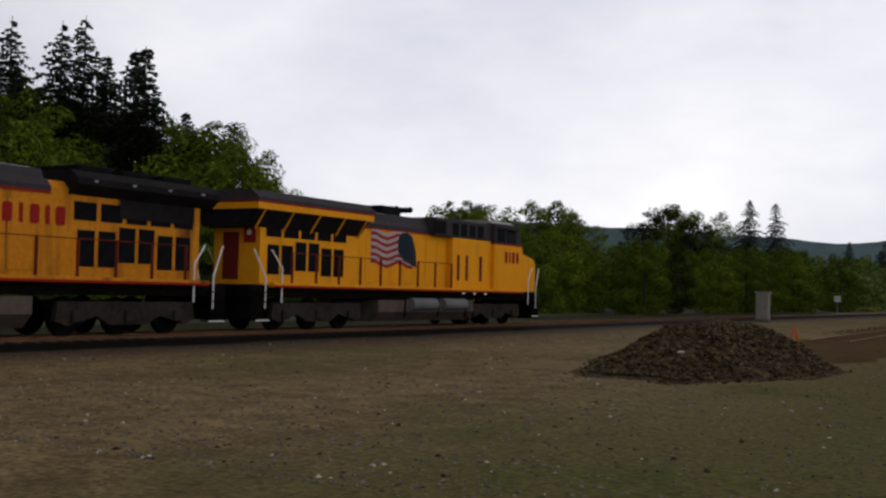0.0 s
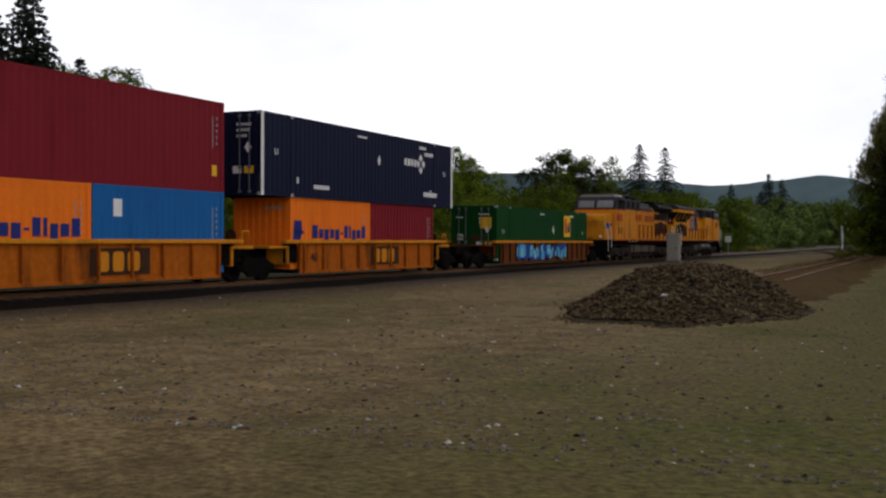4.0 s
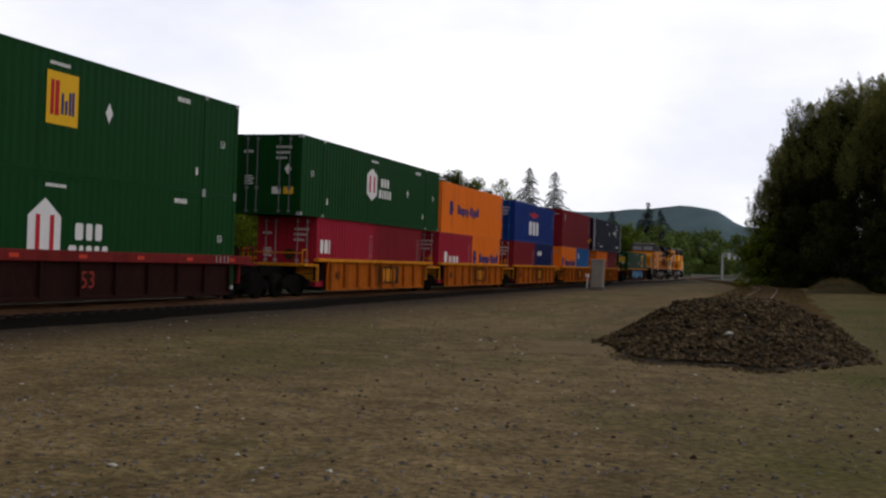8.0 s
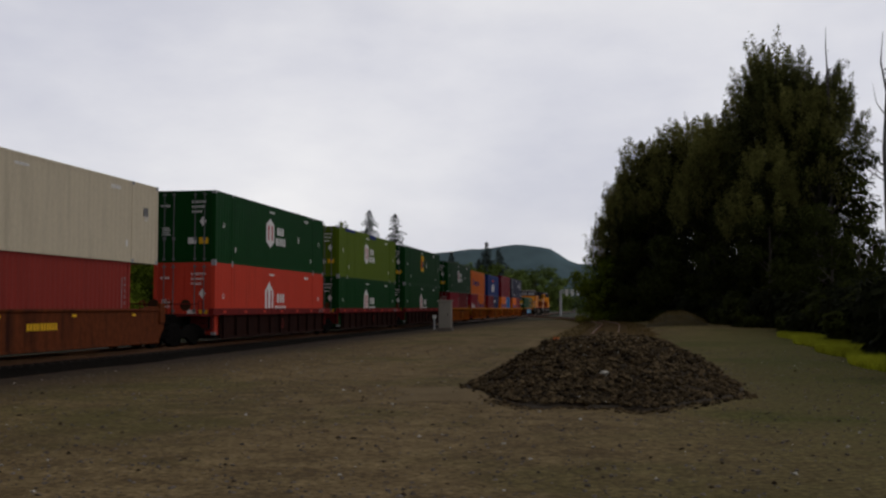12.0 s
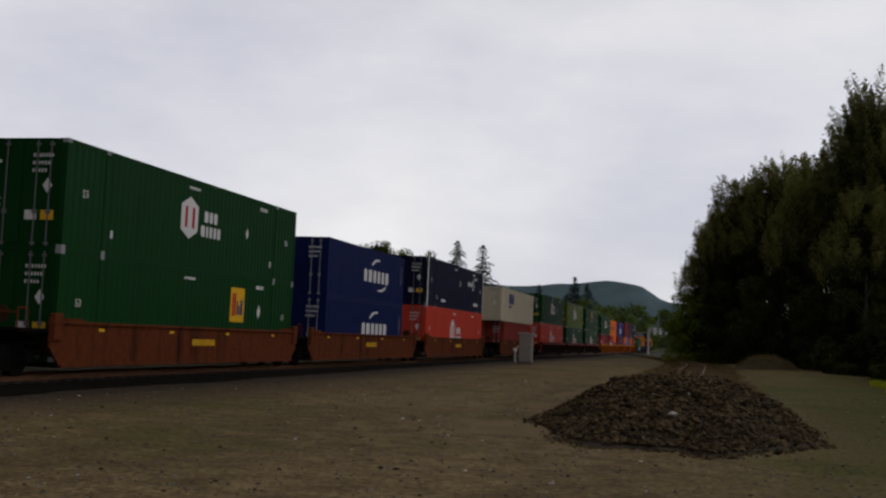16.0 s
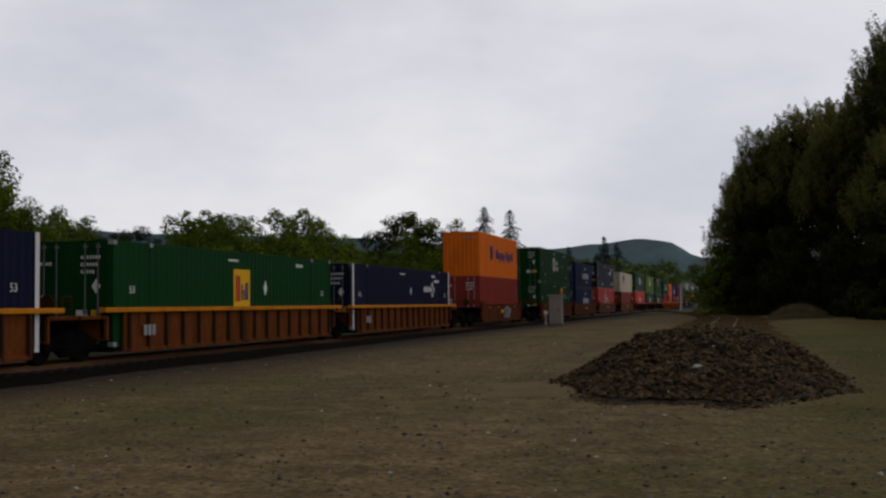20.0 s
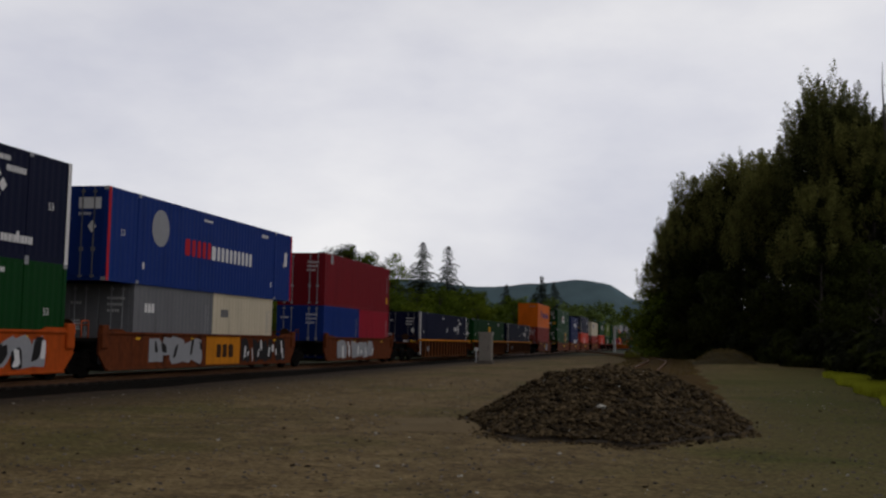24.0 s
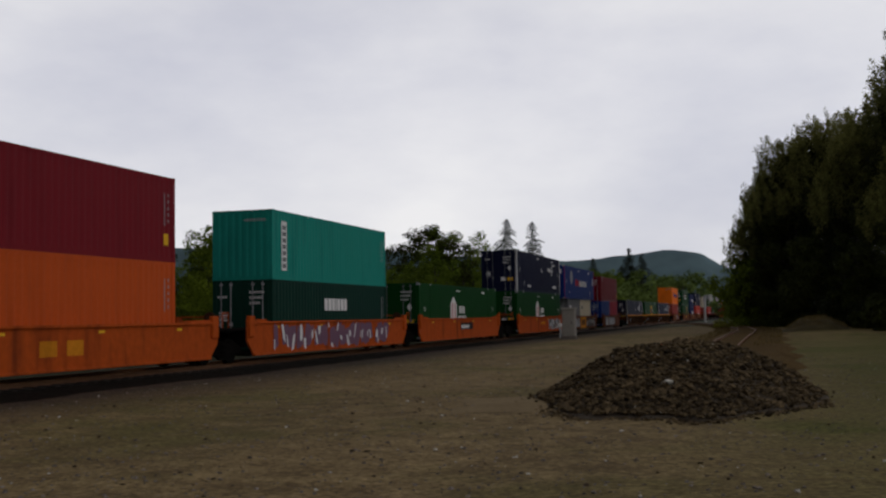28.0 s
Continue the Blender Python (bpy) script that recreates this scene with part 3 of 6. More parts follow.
# far dirt heap beside the yard road
heap = empty("dirt_heap", "low brown heap of dirt with weeds by the trees", "dirt heap")
hv, hf = [], []
for j in range(25):
    for i in range(33):
        u, w = -1 + 2 * i / 32, -1 + 2 * j / 24
        k = max(0, 1 - math.hypot(u, w))
        x, y = 3.45 + 2.5 * u, 86 + 3 * w
        hv.append((x, y, land(x, y) - 0.05 + 0.88 * min(1, 1.5 * k) ** 0.7 + 0.22 * noise.noise((x, y, 1)) * min(1, 5 * k)))
hf = [(j * 33 + i, j * 33 + i + 1, (j + 1) * 33 + i + 1, (j + 1) * 33 + i) for j in range(24) for i in range(32)]
sheet("mound", hv, hf, "dirt", heap)

# ---- tracks ----
def rail_part(points, parent):
    """A flat-bottomed rail along points of its head's middle."""
    prof = [(-0.07, -0.17), (0.07, -0.17), (0.07, -0.15), (0.012, -0.13), (0.012, -0.05), (0.036, -0.035), (0.036, 0), (-0.036, 0), (-0.036, -0.035), (-0.012, -0.05), (-0.012, -0.13), (-0.07, -0.15)]
    v, f = [], []
    for i, p in enumerate(points):
        a, b = Vector(points[max(0, i - 1)]), Vector(points[min(len(points) - 1, i + 1)])
        d = (b - a).normalized()
        side = Vector((d.y, -d.x, 0)).normalized()
        for px, pz in prof:
            q = Vector(p) + side * px
            v.append((q.x, q.y, q.z + pz))
    k = len(prof)
    for i in range(len(points) - 1):
        for j in range(k):
            f.append((i * k + j, i * k + (j + 1) % k, (i + 1) * k + (j + 1) % k, (i + 1) * k + j))
    f += [tuple(range(k))[::-1], tuple((len(points) - 1) * k + j for j in range(k))]
    return sheet("rail", v, f, "rail", parent)


main_track = empty("main_track", "steel rails on dark wooden ties in ballast under the train", "railway track", kind="structure")
for off in (-0.7175, 0.7175):
    rail_part([(track_x(y) + off, y, RAIL) for y in range(-460, 561, 10)], main_track)
bed_v, bed_f = [], []
ys = list(range(-460, 561, 6))
for y in ys:
    for o, z in ((-3.0, -0.1), (-1.9, 0.06), (1.8, 0.06), (3.9, -0.03)):
        bed_v.append((track_x(y) + o, y, z))
bed_f = [(i * 4 + j, i * 4 + j + 1, i * 4 + 5 + j, i * 4 + 4 + j) for i in range(len(ys) - 1) for j in range(3)]
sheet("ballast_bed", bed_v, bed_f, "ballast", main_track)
tie_me = bpy.data.meshes.new("tie")
bm = one(bx, -1.3, 1.3, -0.11, 0.11, -0.14, 0.0, 0.012)
bm.to_mesh(tie_me)
bm.free()
tie_me.materials.append(M["tie"])
for k in range(150):
    y = 6 + 0.55 * k
    share("tie", tie_me, main_track, pose(track_x(y), y, RAIL - 0.12))
bm = bmesh.new()
for k in range(760):
    y = -430 + 0.55 * k if k < 790 else 0
    if y < 5.7:
        bx(bm, track_x(y) - 1.3, track_x(y) + 1.3, y - 0.11, y + 0.11, 0.0, 0.09)
for k in range(560):
    y = 89 + 0.55 * k
    bx(bm, track_x(y) - 1.3, track_x(y) + 1.3, y - 0.11, y + 0.11, 0.0, 0.09)
tagged(part("far_ties", bm, "tie", main_track), kind="stuff")


def spur_x(y):
    return -1.25 - 0.008 * (y - 43) - 0.0016 * max(0, y - 88) ** 2


spur = empty("spur_track", "rusty spur rails ending behind the rubble pile", "railway track", kind="structure")
for off in (-0.7175, 0.7175):
    rail_part([(spur_x(y) + off, y, 0.06 + 0.12 * step(25, 70, y) + 0.10) for y in range(40, 181, 4)], spur)
for k in range(150):
    y = 41 + 0.6 * k
    share("tie", tie_me, spur, pose(spur_x(y), y, land(spur_x(y), y) + 0.04))
bed_v, ys = [], list(range(26, 182, 2))
for y in ys:
    wide = 1.4 + 0.5 * (1 - step(70, 120, y)) + 0.25 * math.sin(y * 0.9)
    near, rise = step(24, 42, y), step(26, 32, y)
    hump = 0.16 * rise * (1 - step(40, 60, y))
    for o, dz in ((-1.4 - 0.9 * near, -0.05), (-1.4, 0.02 + 0.03 * near), (1.4, 0.03 + 0.03 * near + 0.6 * hump), (1.4 + 0.6 * wide, 0.06 + 0.05 * math.sin(y * 0.5) + hump), (1.4 + wide, -0.05)):
        bed_v.append((spur_x(y) + o, y, land(spur_x(y) + o, y) + dz * rise - 0.06 * (1 - rise)))
sheet("dirt_bed", bed_v, [(i * 5 + j, i * 5 + j + 1, i * 5 + 6 + j, i * 5 + 5 + j) for i in range(len(ys) - 1) for j in range(4)], "bank", spur, "low bank of brown dirt along the rails", smooth=True)

# orange derail marker at the end of the spur
marker = empty("derail_marker", "small orange two-pronged marker at the spur's rail end", "track marker")
marker.location = (-2.72, 41.0, land(-2.72, 41))
marker.scale = (1.25, 1.25, 1.35)
bm = bmesh.new()
tube(bm, (-0.13, 0, 0), (-0.04, 0, 0.42), 0.035)
tube(bm, (0.13, 0, 0), (0.04, 0, 0.42), 0.035)
tube(bm, (-0.09, 0, 0.2), (0.09, 0, 0.2), 0.025)
part("prongs", bm, "cone_orange", marker)
part("base_plate", one(bx, -0.2, 0.2, -0.12, 0.12, -0.02, 0.03, 0.008), "under", marker)

# signal cabinet by the main track
cab = empty("signal_cabinet", "grey steel relay cabinet on a concrete footing by the track", "cabinet")
cab.location = (-12.33, 73.0, land(-12.33, 73))
part("footing", one(bx, -0.5, 0.5, -0.4, 0.4, -0.1, 0.22, 0.02), "stone", cab)
part("body", one(bx, -0.42, 0.42, -0.33, 0.33, 0.22, 2.0, 0.02), "cabinet", cab)
part("roof", one(prism, [(-0.42, 2.0), (0.42, 2.0), (0.38, 2.1), (-0.38, 2.1)], -0.5, 0.5), "cabinet", cab)
dr = part("door", one(bx, -0.36, 0.36, -0.355, -0.33, 0.32, 1.9, 0.008), "cabinet", cab)
part("handle", one(bx, 0.2, 0.24, -0.39, -0.355, 1.0, 1.16, 0.005), "black", dr)
post = empty("track_post", "short white post beside the relay cabinet", "post")
post.location = (-14.35, 80.0, land(-14.35, 80))
part("shaft", one(tube, (0, 0, -0.1), (0, 0, 0.95), 0.07, 10), "grey_steel", post)
part("cap", one(bx, -0.13, 0.13, -0.09, 0.09, 0.8, 1.06, 0.02), "white", post)

# signal bridge far along the line
sb = empty("signal_mast", "tall grey steel signal mast with a cantilever arm over the track", "railway signal")
sb.location = (-13.8, 218, land(-13.8, 218))
part("mast", one(tube, (0, 0, -0.2), (0, 0, 4.9), 0.24, 10, 0.2), "grey_steel", sb)
bm = bmesh.new()
tube(bm, (0, 0, 4.5), (3.7, 0, 4.5), 0.13)
tube(bm, (0, 0, 5.0), (3.7, 0, 5.0), 0.13)
for k in range(7):
    tube(bm, (k * 0.6, 0, 4.5 if k % 2 else 5.0), (k * 0.6 + 0.6, 0, 5.0 if k % 2 else 4.5), 0.06)
part("arm", bm, "grey_steel", sb)
for k in range(3):
    part("signal_head", one(bx, 1.0 + k * 1.1, 1.5 + k * 1.1, -0.3, 0.1, 3.9, 5.2, 0.03), "white", sb)
sign = empty("mile_board", "small white square board on a thin post", "sign")
sign.location = (-22.65, 150.0, land(-22.65, 150))
part("post", one(tube, (0, 0, -0.1), (0, 0, 1.6), 0.04), "grey_steel", sign)
part("board", one(bx, -0.42, 0.42, -0.08, -0.04, 1.5, 2.32, 0.01), "white", sign)

# ---- hills ----
def ridge(name, y, knots, label):
    """A far range of hills, its crest through the given (x, z)."""
    v, f, n = [], [], 220
    for i in range(n + 1):
        x = knots[0][0] + (knots[-1][0] - knots[0][0]) * i / n
        a = max(k for k in range(len(knots) - 1) if knots[k][0] <= x)
        w = (x - knots[a][0]) / (knots[a + 1][0] - knots[a][0])
        w = w * w * (3 - 2 * w)
        h = knots[a][1] * (1 - w) + knots[a + 1][1] * w + 3 * noise.noise((x * 0.012, y, 3)) + 2 * noise.noise((x * 0.06, y, 7))
        v += [(x, y - 300, -5), (x, y - 110, h * 0.55), (x, y, h), (x, y + 400, -5)]
    for i in range(n):
        for j in range(3):
            f.append((i * 4 + j, i * 4 + 4 + j, i * 4 + 5 + j, i * 4 + 1 + j))
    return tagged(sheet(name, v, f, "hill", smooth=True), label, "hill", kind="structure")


ridge("backdrop_hills", 2600, [(-3200, 230), (-1900, 225), (-1500, 200), (-1000, 174), (-700, 150), (-472, 133), (-365, 142), (-257, 152), (-205, 144), (-120, 106), (0, 85), (300, 75), (1500, 60)], "distant wooded hills under cloud, blue-green from painted haze")


# ---- trees ----
def leaf_cloud(rng, clumps, per, size, droop=0.0):
    """Leaf quads spread through and round the given clumps (x, y, z, radius)."""
    g = np.random.RandomState(rng.randrange(1 << 30))
    cl = np.array(clumps)
    w = cl[:, 3] ** 2
    pick = g.choice(len(cl), per, p=w / w.sum())
    d = g.normal(size=(per, 3))
    d /= np.linalg.norm(d, axis=1, keepdims=True)
    rad = cl[pick, 3:4] * (0.55 + 0.5 * g.rand(per, 1))
    c = cl[pick, :3] + d * rad * np.array([1, 1, 0.8])
    whole = c - cl[:, :3].mean(axis=0)
    whole /= np.linalg.norm(whole, axis=1, keepdims=True) + 0.01
    out = 0.7 * d + 0.6 * whole + 0.36 * g.normal(size=(per, 3)) + np.array([0, 0, 0.35])
    a = np.cross(out, g.normal(size=(per, 3)))
    a /= np.linalg.norm(a, axis=1, keepdims=True)
    b = np.cross(out, a)
    b /= np.linalg.norm(b, axis=1, keepdims=True)
    s = size * (0.55 + 0.9 * g.rand(per, 1))
    tip = c + a * s
    tip[:, 2] -= droop * s[:, 0]
    v = np.stack([c - a * s * 0.6, c + b * s * 0.45, tip, c - b * s * 0.45], 1).reshape(-1, 3)
    f = np.arange(per * 4).reshape(-1, 4)
    return v.tolist(), f.tolist()


def broad_tree(seed, height, spread, low, material, leaves=5200, size=0.3, lean=0.0, label="broad-leaved green tree with a rounded crown", feather=False):
    """A broad-leaved tree: tapered trunk, limbs, and a crown of leaf clumps."""
    rng = random.Random(seed)
    tree = empty("broadleaf_tree", label, "tree", "trees beside the railway")
    tree["tall"] = height
    bm = bmesh.new()
    tube(bm, (0, 0, -0.6), (lean * 0.4, 0, height * 0.45), 0.028 * height, 8, 0.018 * height)
    tube(bm, (lean * 0.4, 0, height * 0.45), (lean, 0, height * 0.9), 0.018 * height, 7, 0.004 * height)
    clumps = []
    n = 22
    for k in range(n):
        u = k / (n - 1)
        z = height * (low + (1.0 - low) * u)
        wide = spread * (math.sin(math.pi * (0.12 + 0.80 * u)) ** 0.8 if not feather else (1.0 - 0.75 * u) * min(1, 0.35 + 4 * u))
        a = k * 2.4 + rng.uniform(-0.5, 0.5)
        r = wide * rng.uniform(0.35, 0.9)
        p = (lean * u + r * math.cos(a), r * math.sin(a), z - spread * 0.25 * rng.random())
        clumps.append((*p, spread * rng.uniform(0.26, 0.44) * (1 - 0.35 * u)))
        if k % 2 == 0:
            tube(bm, (lean * u * 0.6, 0, z * 0.7), p, 0.008 * height, 5, 0.002 * height)
    for k in range(26):
        b = rng.choice(clumps[:n])
        a, e = rng.uniform(0, 6.28), rng.uniform(-0.3, 1.2)
        clumps.append((b[0] + b[3] * math.cos(a) * math.cos(e), b[1] + b[3] * math.sin(a) * math.cos(e), b[2] + b[3] * math.sin(e) * 0.9, b[3] * rng.uniform(0.3, 0.55)))
    if feather:
        for k in range(26):
            u = rng.uniform(0.35, 1.0)
            a, r = rng.uniform(0, 6.28), spread * (1.0 - 0.75 * u) * rng.uniform(0.6, 1.05)
            x, y, z = lean * u + r * math.cos(a), r * math.sin(a), height * (low + (1 - low) * u)
            for q in range(5):
                clumps.append((x + 0.12 * q * math.cos(a), y + 0.12 * q * math.sin(a), z + q * height * 0.016, spread * 0.085 * (1 - q * 0.16)))
    tree["tall"] = max(c[2] + 0.7 * c[3] for c in clumps)
    part("trunk", bm, "bark", tree)
    sheet("crown", *leaf_cloud(rng, clumps, leaves, size), material, tree)
    return tree


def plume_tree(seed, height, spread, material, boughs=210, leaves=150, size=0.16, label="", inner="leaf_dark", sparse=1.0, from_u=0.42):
    """An alder or cottonwood: many upswept boughs, each a feathery plume of small leaves."""
    rng = random.Random(seed)
    g = np.random.RandomState(seed)
    tree = empty("broadleaf_tree", label, "tree", "trees beside the railway")
    tree["tall"] = height
    bm = bmesh.new()
    tube(bm, (0, 0, -0.6), (0.3, 0, height * 0.5), 0.02 * height, 8, 0.012 * height)
    tube(bm, (0.3, 0, height * 0.5), (0, 0, height * 0.93), 0.012 * height, 7, 0.003 * height)
    tips = []

    def wide_at(u):
        return spread * (0.74 + 0.26 * math.sin(math.pi * min(1, u * 1.2))) * math.sqrt(max(0.02, 1 - (max(0.0, u - 0.52) / 0.5) ** 2))

    for k in range(boughs):
        u = (k + rng.random()) / boughs
        a = k * 2.39996 + rng.uniform(-0.4, 0.4)
        ln = wide_at(u) * rng.uniform(0.6, 1.0)
        z0 = height * (0.02 + 0.80 * u)
        d = np.array([math.cos(a), math.sin(a), 0])
        lift = (0.35 + 0.5 * u) * ln + 0.02 * height
        if k % 4 == 0:
            tube(bm, (0.15, 0, z0), (d[0] * ln * 0.7, d[1] * ln * 0.7, z0 + lift * 0.45), 0.004 * height, 4, 0.001 * height)
        if rng.random() > sparse:
            continue
        t = g.rand(leaves) ** 0.7
        c = d[None] * (ln * t)[:, None]
        c[:, 2] += z0 + lift * t ** 1.8
        c += g.normal(size=(leaves, 3)) * (0.34 - 0.22 * t)[:, None] * spread * 0.34 * np.array([1, 1, 0.8])
        tips.append(c)
    # long upswept plumes that feather the outline; lit fringe painted a paler grey-green
    sprays = []
    for k in range(boughs):
        u = rng.uniform(from_u, 1.0) ** 0.75
        a = rng.uniform(0, 6.283)
        r0, out = wide_at(u) * rng.uniform(0.72, 0.98), rng.uniform(0.15, 0.6)
        ln = height * rng.uniform(0.05, 0.12)
        n = 120
        t = g.rand(n) ** 0.85
        c = np.stack([(r0 + out * ln * t) * math.cos(a), (r0 + out * ln * t) * math.sin(a), height * (0.02 + 0.80 * u) + 0.05 * height * u + ln * t], 1)
        c += g.normal(size=(n, 3)) * (0.17 + 0.40 * t * (1 - t) - 0.10 * t)[:, None] * np.array([1, 1, 1.3])
        sprays.append(c)
    part("trunk", bm, "bark", tree)
    tree["tall"] = float(max(np.percentile(c[:, 2], 90) for c in sprays))
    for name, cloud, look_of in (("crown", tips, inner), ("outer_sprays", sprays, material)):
        c = np.concatenate(cloud)
        n = len(c)
        out = c * np.array([1, 1, 0.0])
        out /= np.linalg.norm(out, axis=1, keepdims=True) + 0.01
        out = out + 0.6 * g.normal(size=(n, 3)) + np.array([0, 0, 0.5])
        a = np.cross(out, g.normal(size=(n, 3)) + np.array([0.8, 0, 0]))
        a += np.array([0, 0, 0.6]) * np.linalg.norm(a, axis=1, keepdims=True)
        a /= np.linalg.norm(a, axis=1, keepdims=True)
        b = np.cross(out, a)
        b /= np.linalg.norm(b, axis=1, keepdims=True)
        s = size * (0.6 + 0.9 * g.rand(n, 1))
        v = np.stack([c - a * s * 0.7, c + b * s * 0.32, c + a * s, c - b * s * 0.32], 1).reshape(-1, 3)
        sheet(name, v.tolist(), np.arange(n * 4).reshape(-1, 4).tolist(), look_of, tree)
    return tree


def conifer(seed, height, spread, material="needle", gaps=0.0, label="tall dark fir tree with drooping boughs"):
    """A fir: straight trunk, whorls of drooping boughs with needle sprays."""
    rng = random.Random(seed)
    tree = empty("fir_tree", label, "tree", "firs on the hillside")
    tree["tall"] = height
    part("trunk", one(tube, (0, 0, -1), (0, 0, height), 0.016 * height, 8, 0.02), "bark", tree)
    v, f = [], []
    z = height * 0.14
    while z < height * 0.985:
        u = z / height
        reach = spread * (1 - u) ** 0.8 * rng.uniform(0.6, 1.15) + 0.15
        n = max(4, int(8 * (1 - u) + 4))
        for k in range(n):
            if rng.random() < gaps:
                continue
            a = 6.283 * k / n + rng.uniform(-0.35, 0.35)
            ln = reach * rng.uniform(0.5, 1.25)
            d, s = Vector((math.cos(a), math.sin(a), 0)), Vector((-math.sin(a), math.cos(a), 0))
            m = max(3, int(ln / 0.28))
            for i in range(m):
                t = (i + 0.6) / m
                p = d * (ln * t) + Vector((0, 0, z + 0.25 * ln * t - 0.62 * ln * t * t + rng.uniform(-0.12, 0.12)))
                for sg in (-1, 1):
                    w = (0.42 + 0.3 * (1 - t)) * min(1.2, 0.4 + ln * 0.25) * rng.uniform(0.7, 1.3)
                    q = p + s * (sg * w) + d * (0.25 * w) - Vector((0, 0, 0.28 * w))
                    o = d * (0.20 + 0.08 * rng.random())
                    b = len(v)
                    v += [tuple(p - o * 0.6), tuple(q), tuple(p + o)]
                    f.append((b, b + 1, b + 2))
                    v += [tuple(p - o * 0.4 + Vector((0, 0, 0.05))), tuple((p + q) / 2 - Vector((0, 0, 0.28 * w + 0.10))), tuple(p + o * 0.8)]
                    f.append((b + 3, b + 4, b + 5))
        z += 0.26 + 0.030 * height * (1 - u) * rng.uniform(0.5, 1.5)
    sheet("foliage", v, f, material, tree)
    return tree


def dead_tree(seed, height, label, forked=True):
    """A bare snag: thin leaning stem, forked at the top, with long upswept dead limbs."""
    rng = random.Random(seed)
    tree = empty("dead_tree", label, "dead tree", "bare snags")
    bm = bmesh.new()
    stem = [(0, 0, -0.5), (0.05, 0, height * 0.3), (-0.05, 0, height * 0.62), (0.12, 0, height * 0.80)]
    radii = [0.17, 0.14, 0.11, 0.075]
    for k in range(3):
        tube(bm, stem[k], stem[k + 1], radii[k], 7, radii[k + 1])
    tube(bm, stem[3], (0.32, 0, height * 0.90), 0.075, 6, 0.045)
    tube(bm, (0.32, 0, height * 0.90), (0.26, 0, height * 0.97), 0.045, 5, 0.012)
    if forked:
        tube(bm, stem[3], (-0.12, 0.1, height * 0.90), 0.065, 6, 0.04)
        tube(bm, (-0.12, 0.1, height * 0.90), (0.02, 0.1, height), 0.04, 5, 0.010)
    for k in range(14 if forked else 7):
        u = rng.uniform(0.42, 0.9)
        a, ln = rng.uniform(-0.9, 0.9) if rng.random() < 0.75 else rng.uniform(2.2, 4.0), rng.uniform(0.7, 2.4) * (1.35 - u)
        z = height * u
        m = (ln * 0.5 * math.cos(a), ln * 0.5 * math.sin(a), z + ln * 0.35)
        tip = (ln * 1.05 * math.cos(a + 0.2), ln * 1.05 * math.sin(a + 0.2), z + ln * rng.uniform(0.55, 0.95))
        tube(bm, (0, 0, z), m, 0.035, 5, 0.022)
        tube(bm, m, tip, 0.022, 4, 0.006)
        if rng.random() < 0.6:
            tube(bm, m, (m[0] + 0.3 * ln * math.cos(a + 0.9), m[1] + 0.3 * ln * math.sin(a + 0.9), m[2] + 0.28 * ln), 0.014, 4, 0.005)
    part("trunk", bm, "dead_bark", tree)
    return tree


def put(tree, x, y, turn=0, s=1.0, dz=0.0):
    tree.location, tree.rotation_euler, tree.scale = (x, y, land(x, y) + dz), (0, 0, turn), (s, s, s)
    return tree


def again(tree, x, y, turn, s):
    t = copy_thing(tree, pose(x, y, land(x, y), 0, 0, math.degrees(turn)))
    t.scale = (s, s, s)
    return t


def top(tree, x, y, z, turn=0.0, first=False):
    """Stands a tree, or a copy of it, so that it reaches up to z."""
    k = (z - land(x, y)) / tree["tall"]
    return put(tree, x, y, turn, k) if first else again(tree, x, y, turn, k)


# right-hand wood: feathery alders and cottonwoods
R1 = top(plume_tree(21, 21.0, 4.4, "leaf_lit", 190, 190, 0.125, label="tall feathery grey-green alder at the edge of the wood"), 1.6, 122, 20.4, 0, True)
R2 = top(plume_tree(22, 17.0, 4.0, "leaf_lit", 170, 190, 0.125, label="feathery grey-green alder leaning over the spur"), -1.2, 127, 15.2, 1, True)
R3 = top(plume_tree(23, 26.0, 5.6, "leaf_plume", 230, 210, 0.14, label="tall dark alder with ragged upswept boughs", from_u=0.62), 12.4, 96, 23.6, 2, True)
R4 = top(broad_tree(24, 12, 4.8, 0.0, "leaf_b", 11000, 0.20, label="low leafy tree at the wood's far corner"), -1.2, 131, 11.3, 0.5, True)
R5 = top(plume_tree(25, 27.0, 3.6, "leaf_lit", 120, 100, 0.14, label="tallest pale cottonwood with open see-through boughs", inner="leaf_plume", sparse=0.7), 12.4, 101, 26.3, 0.4, True)
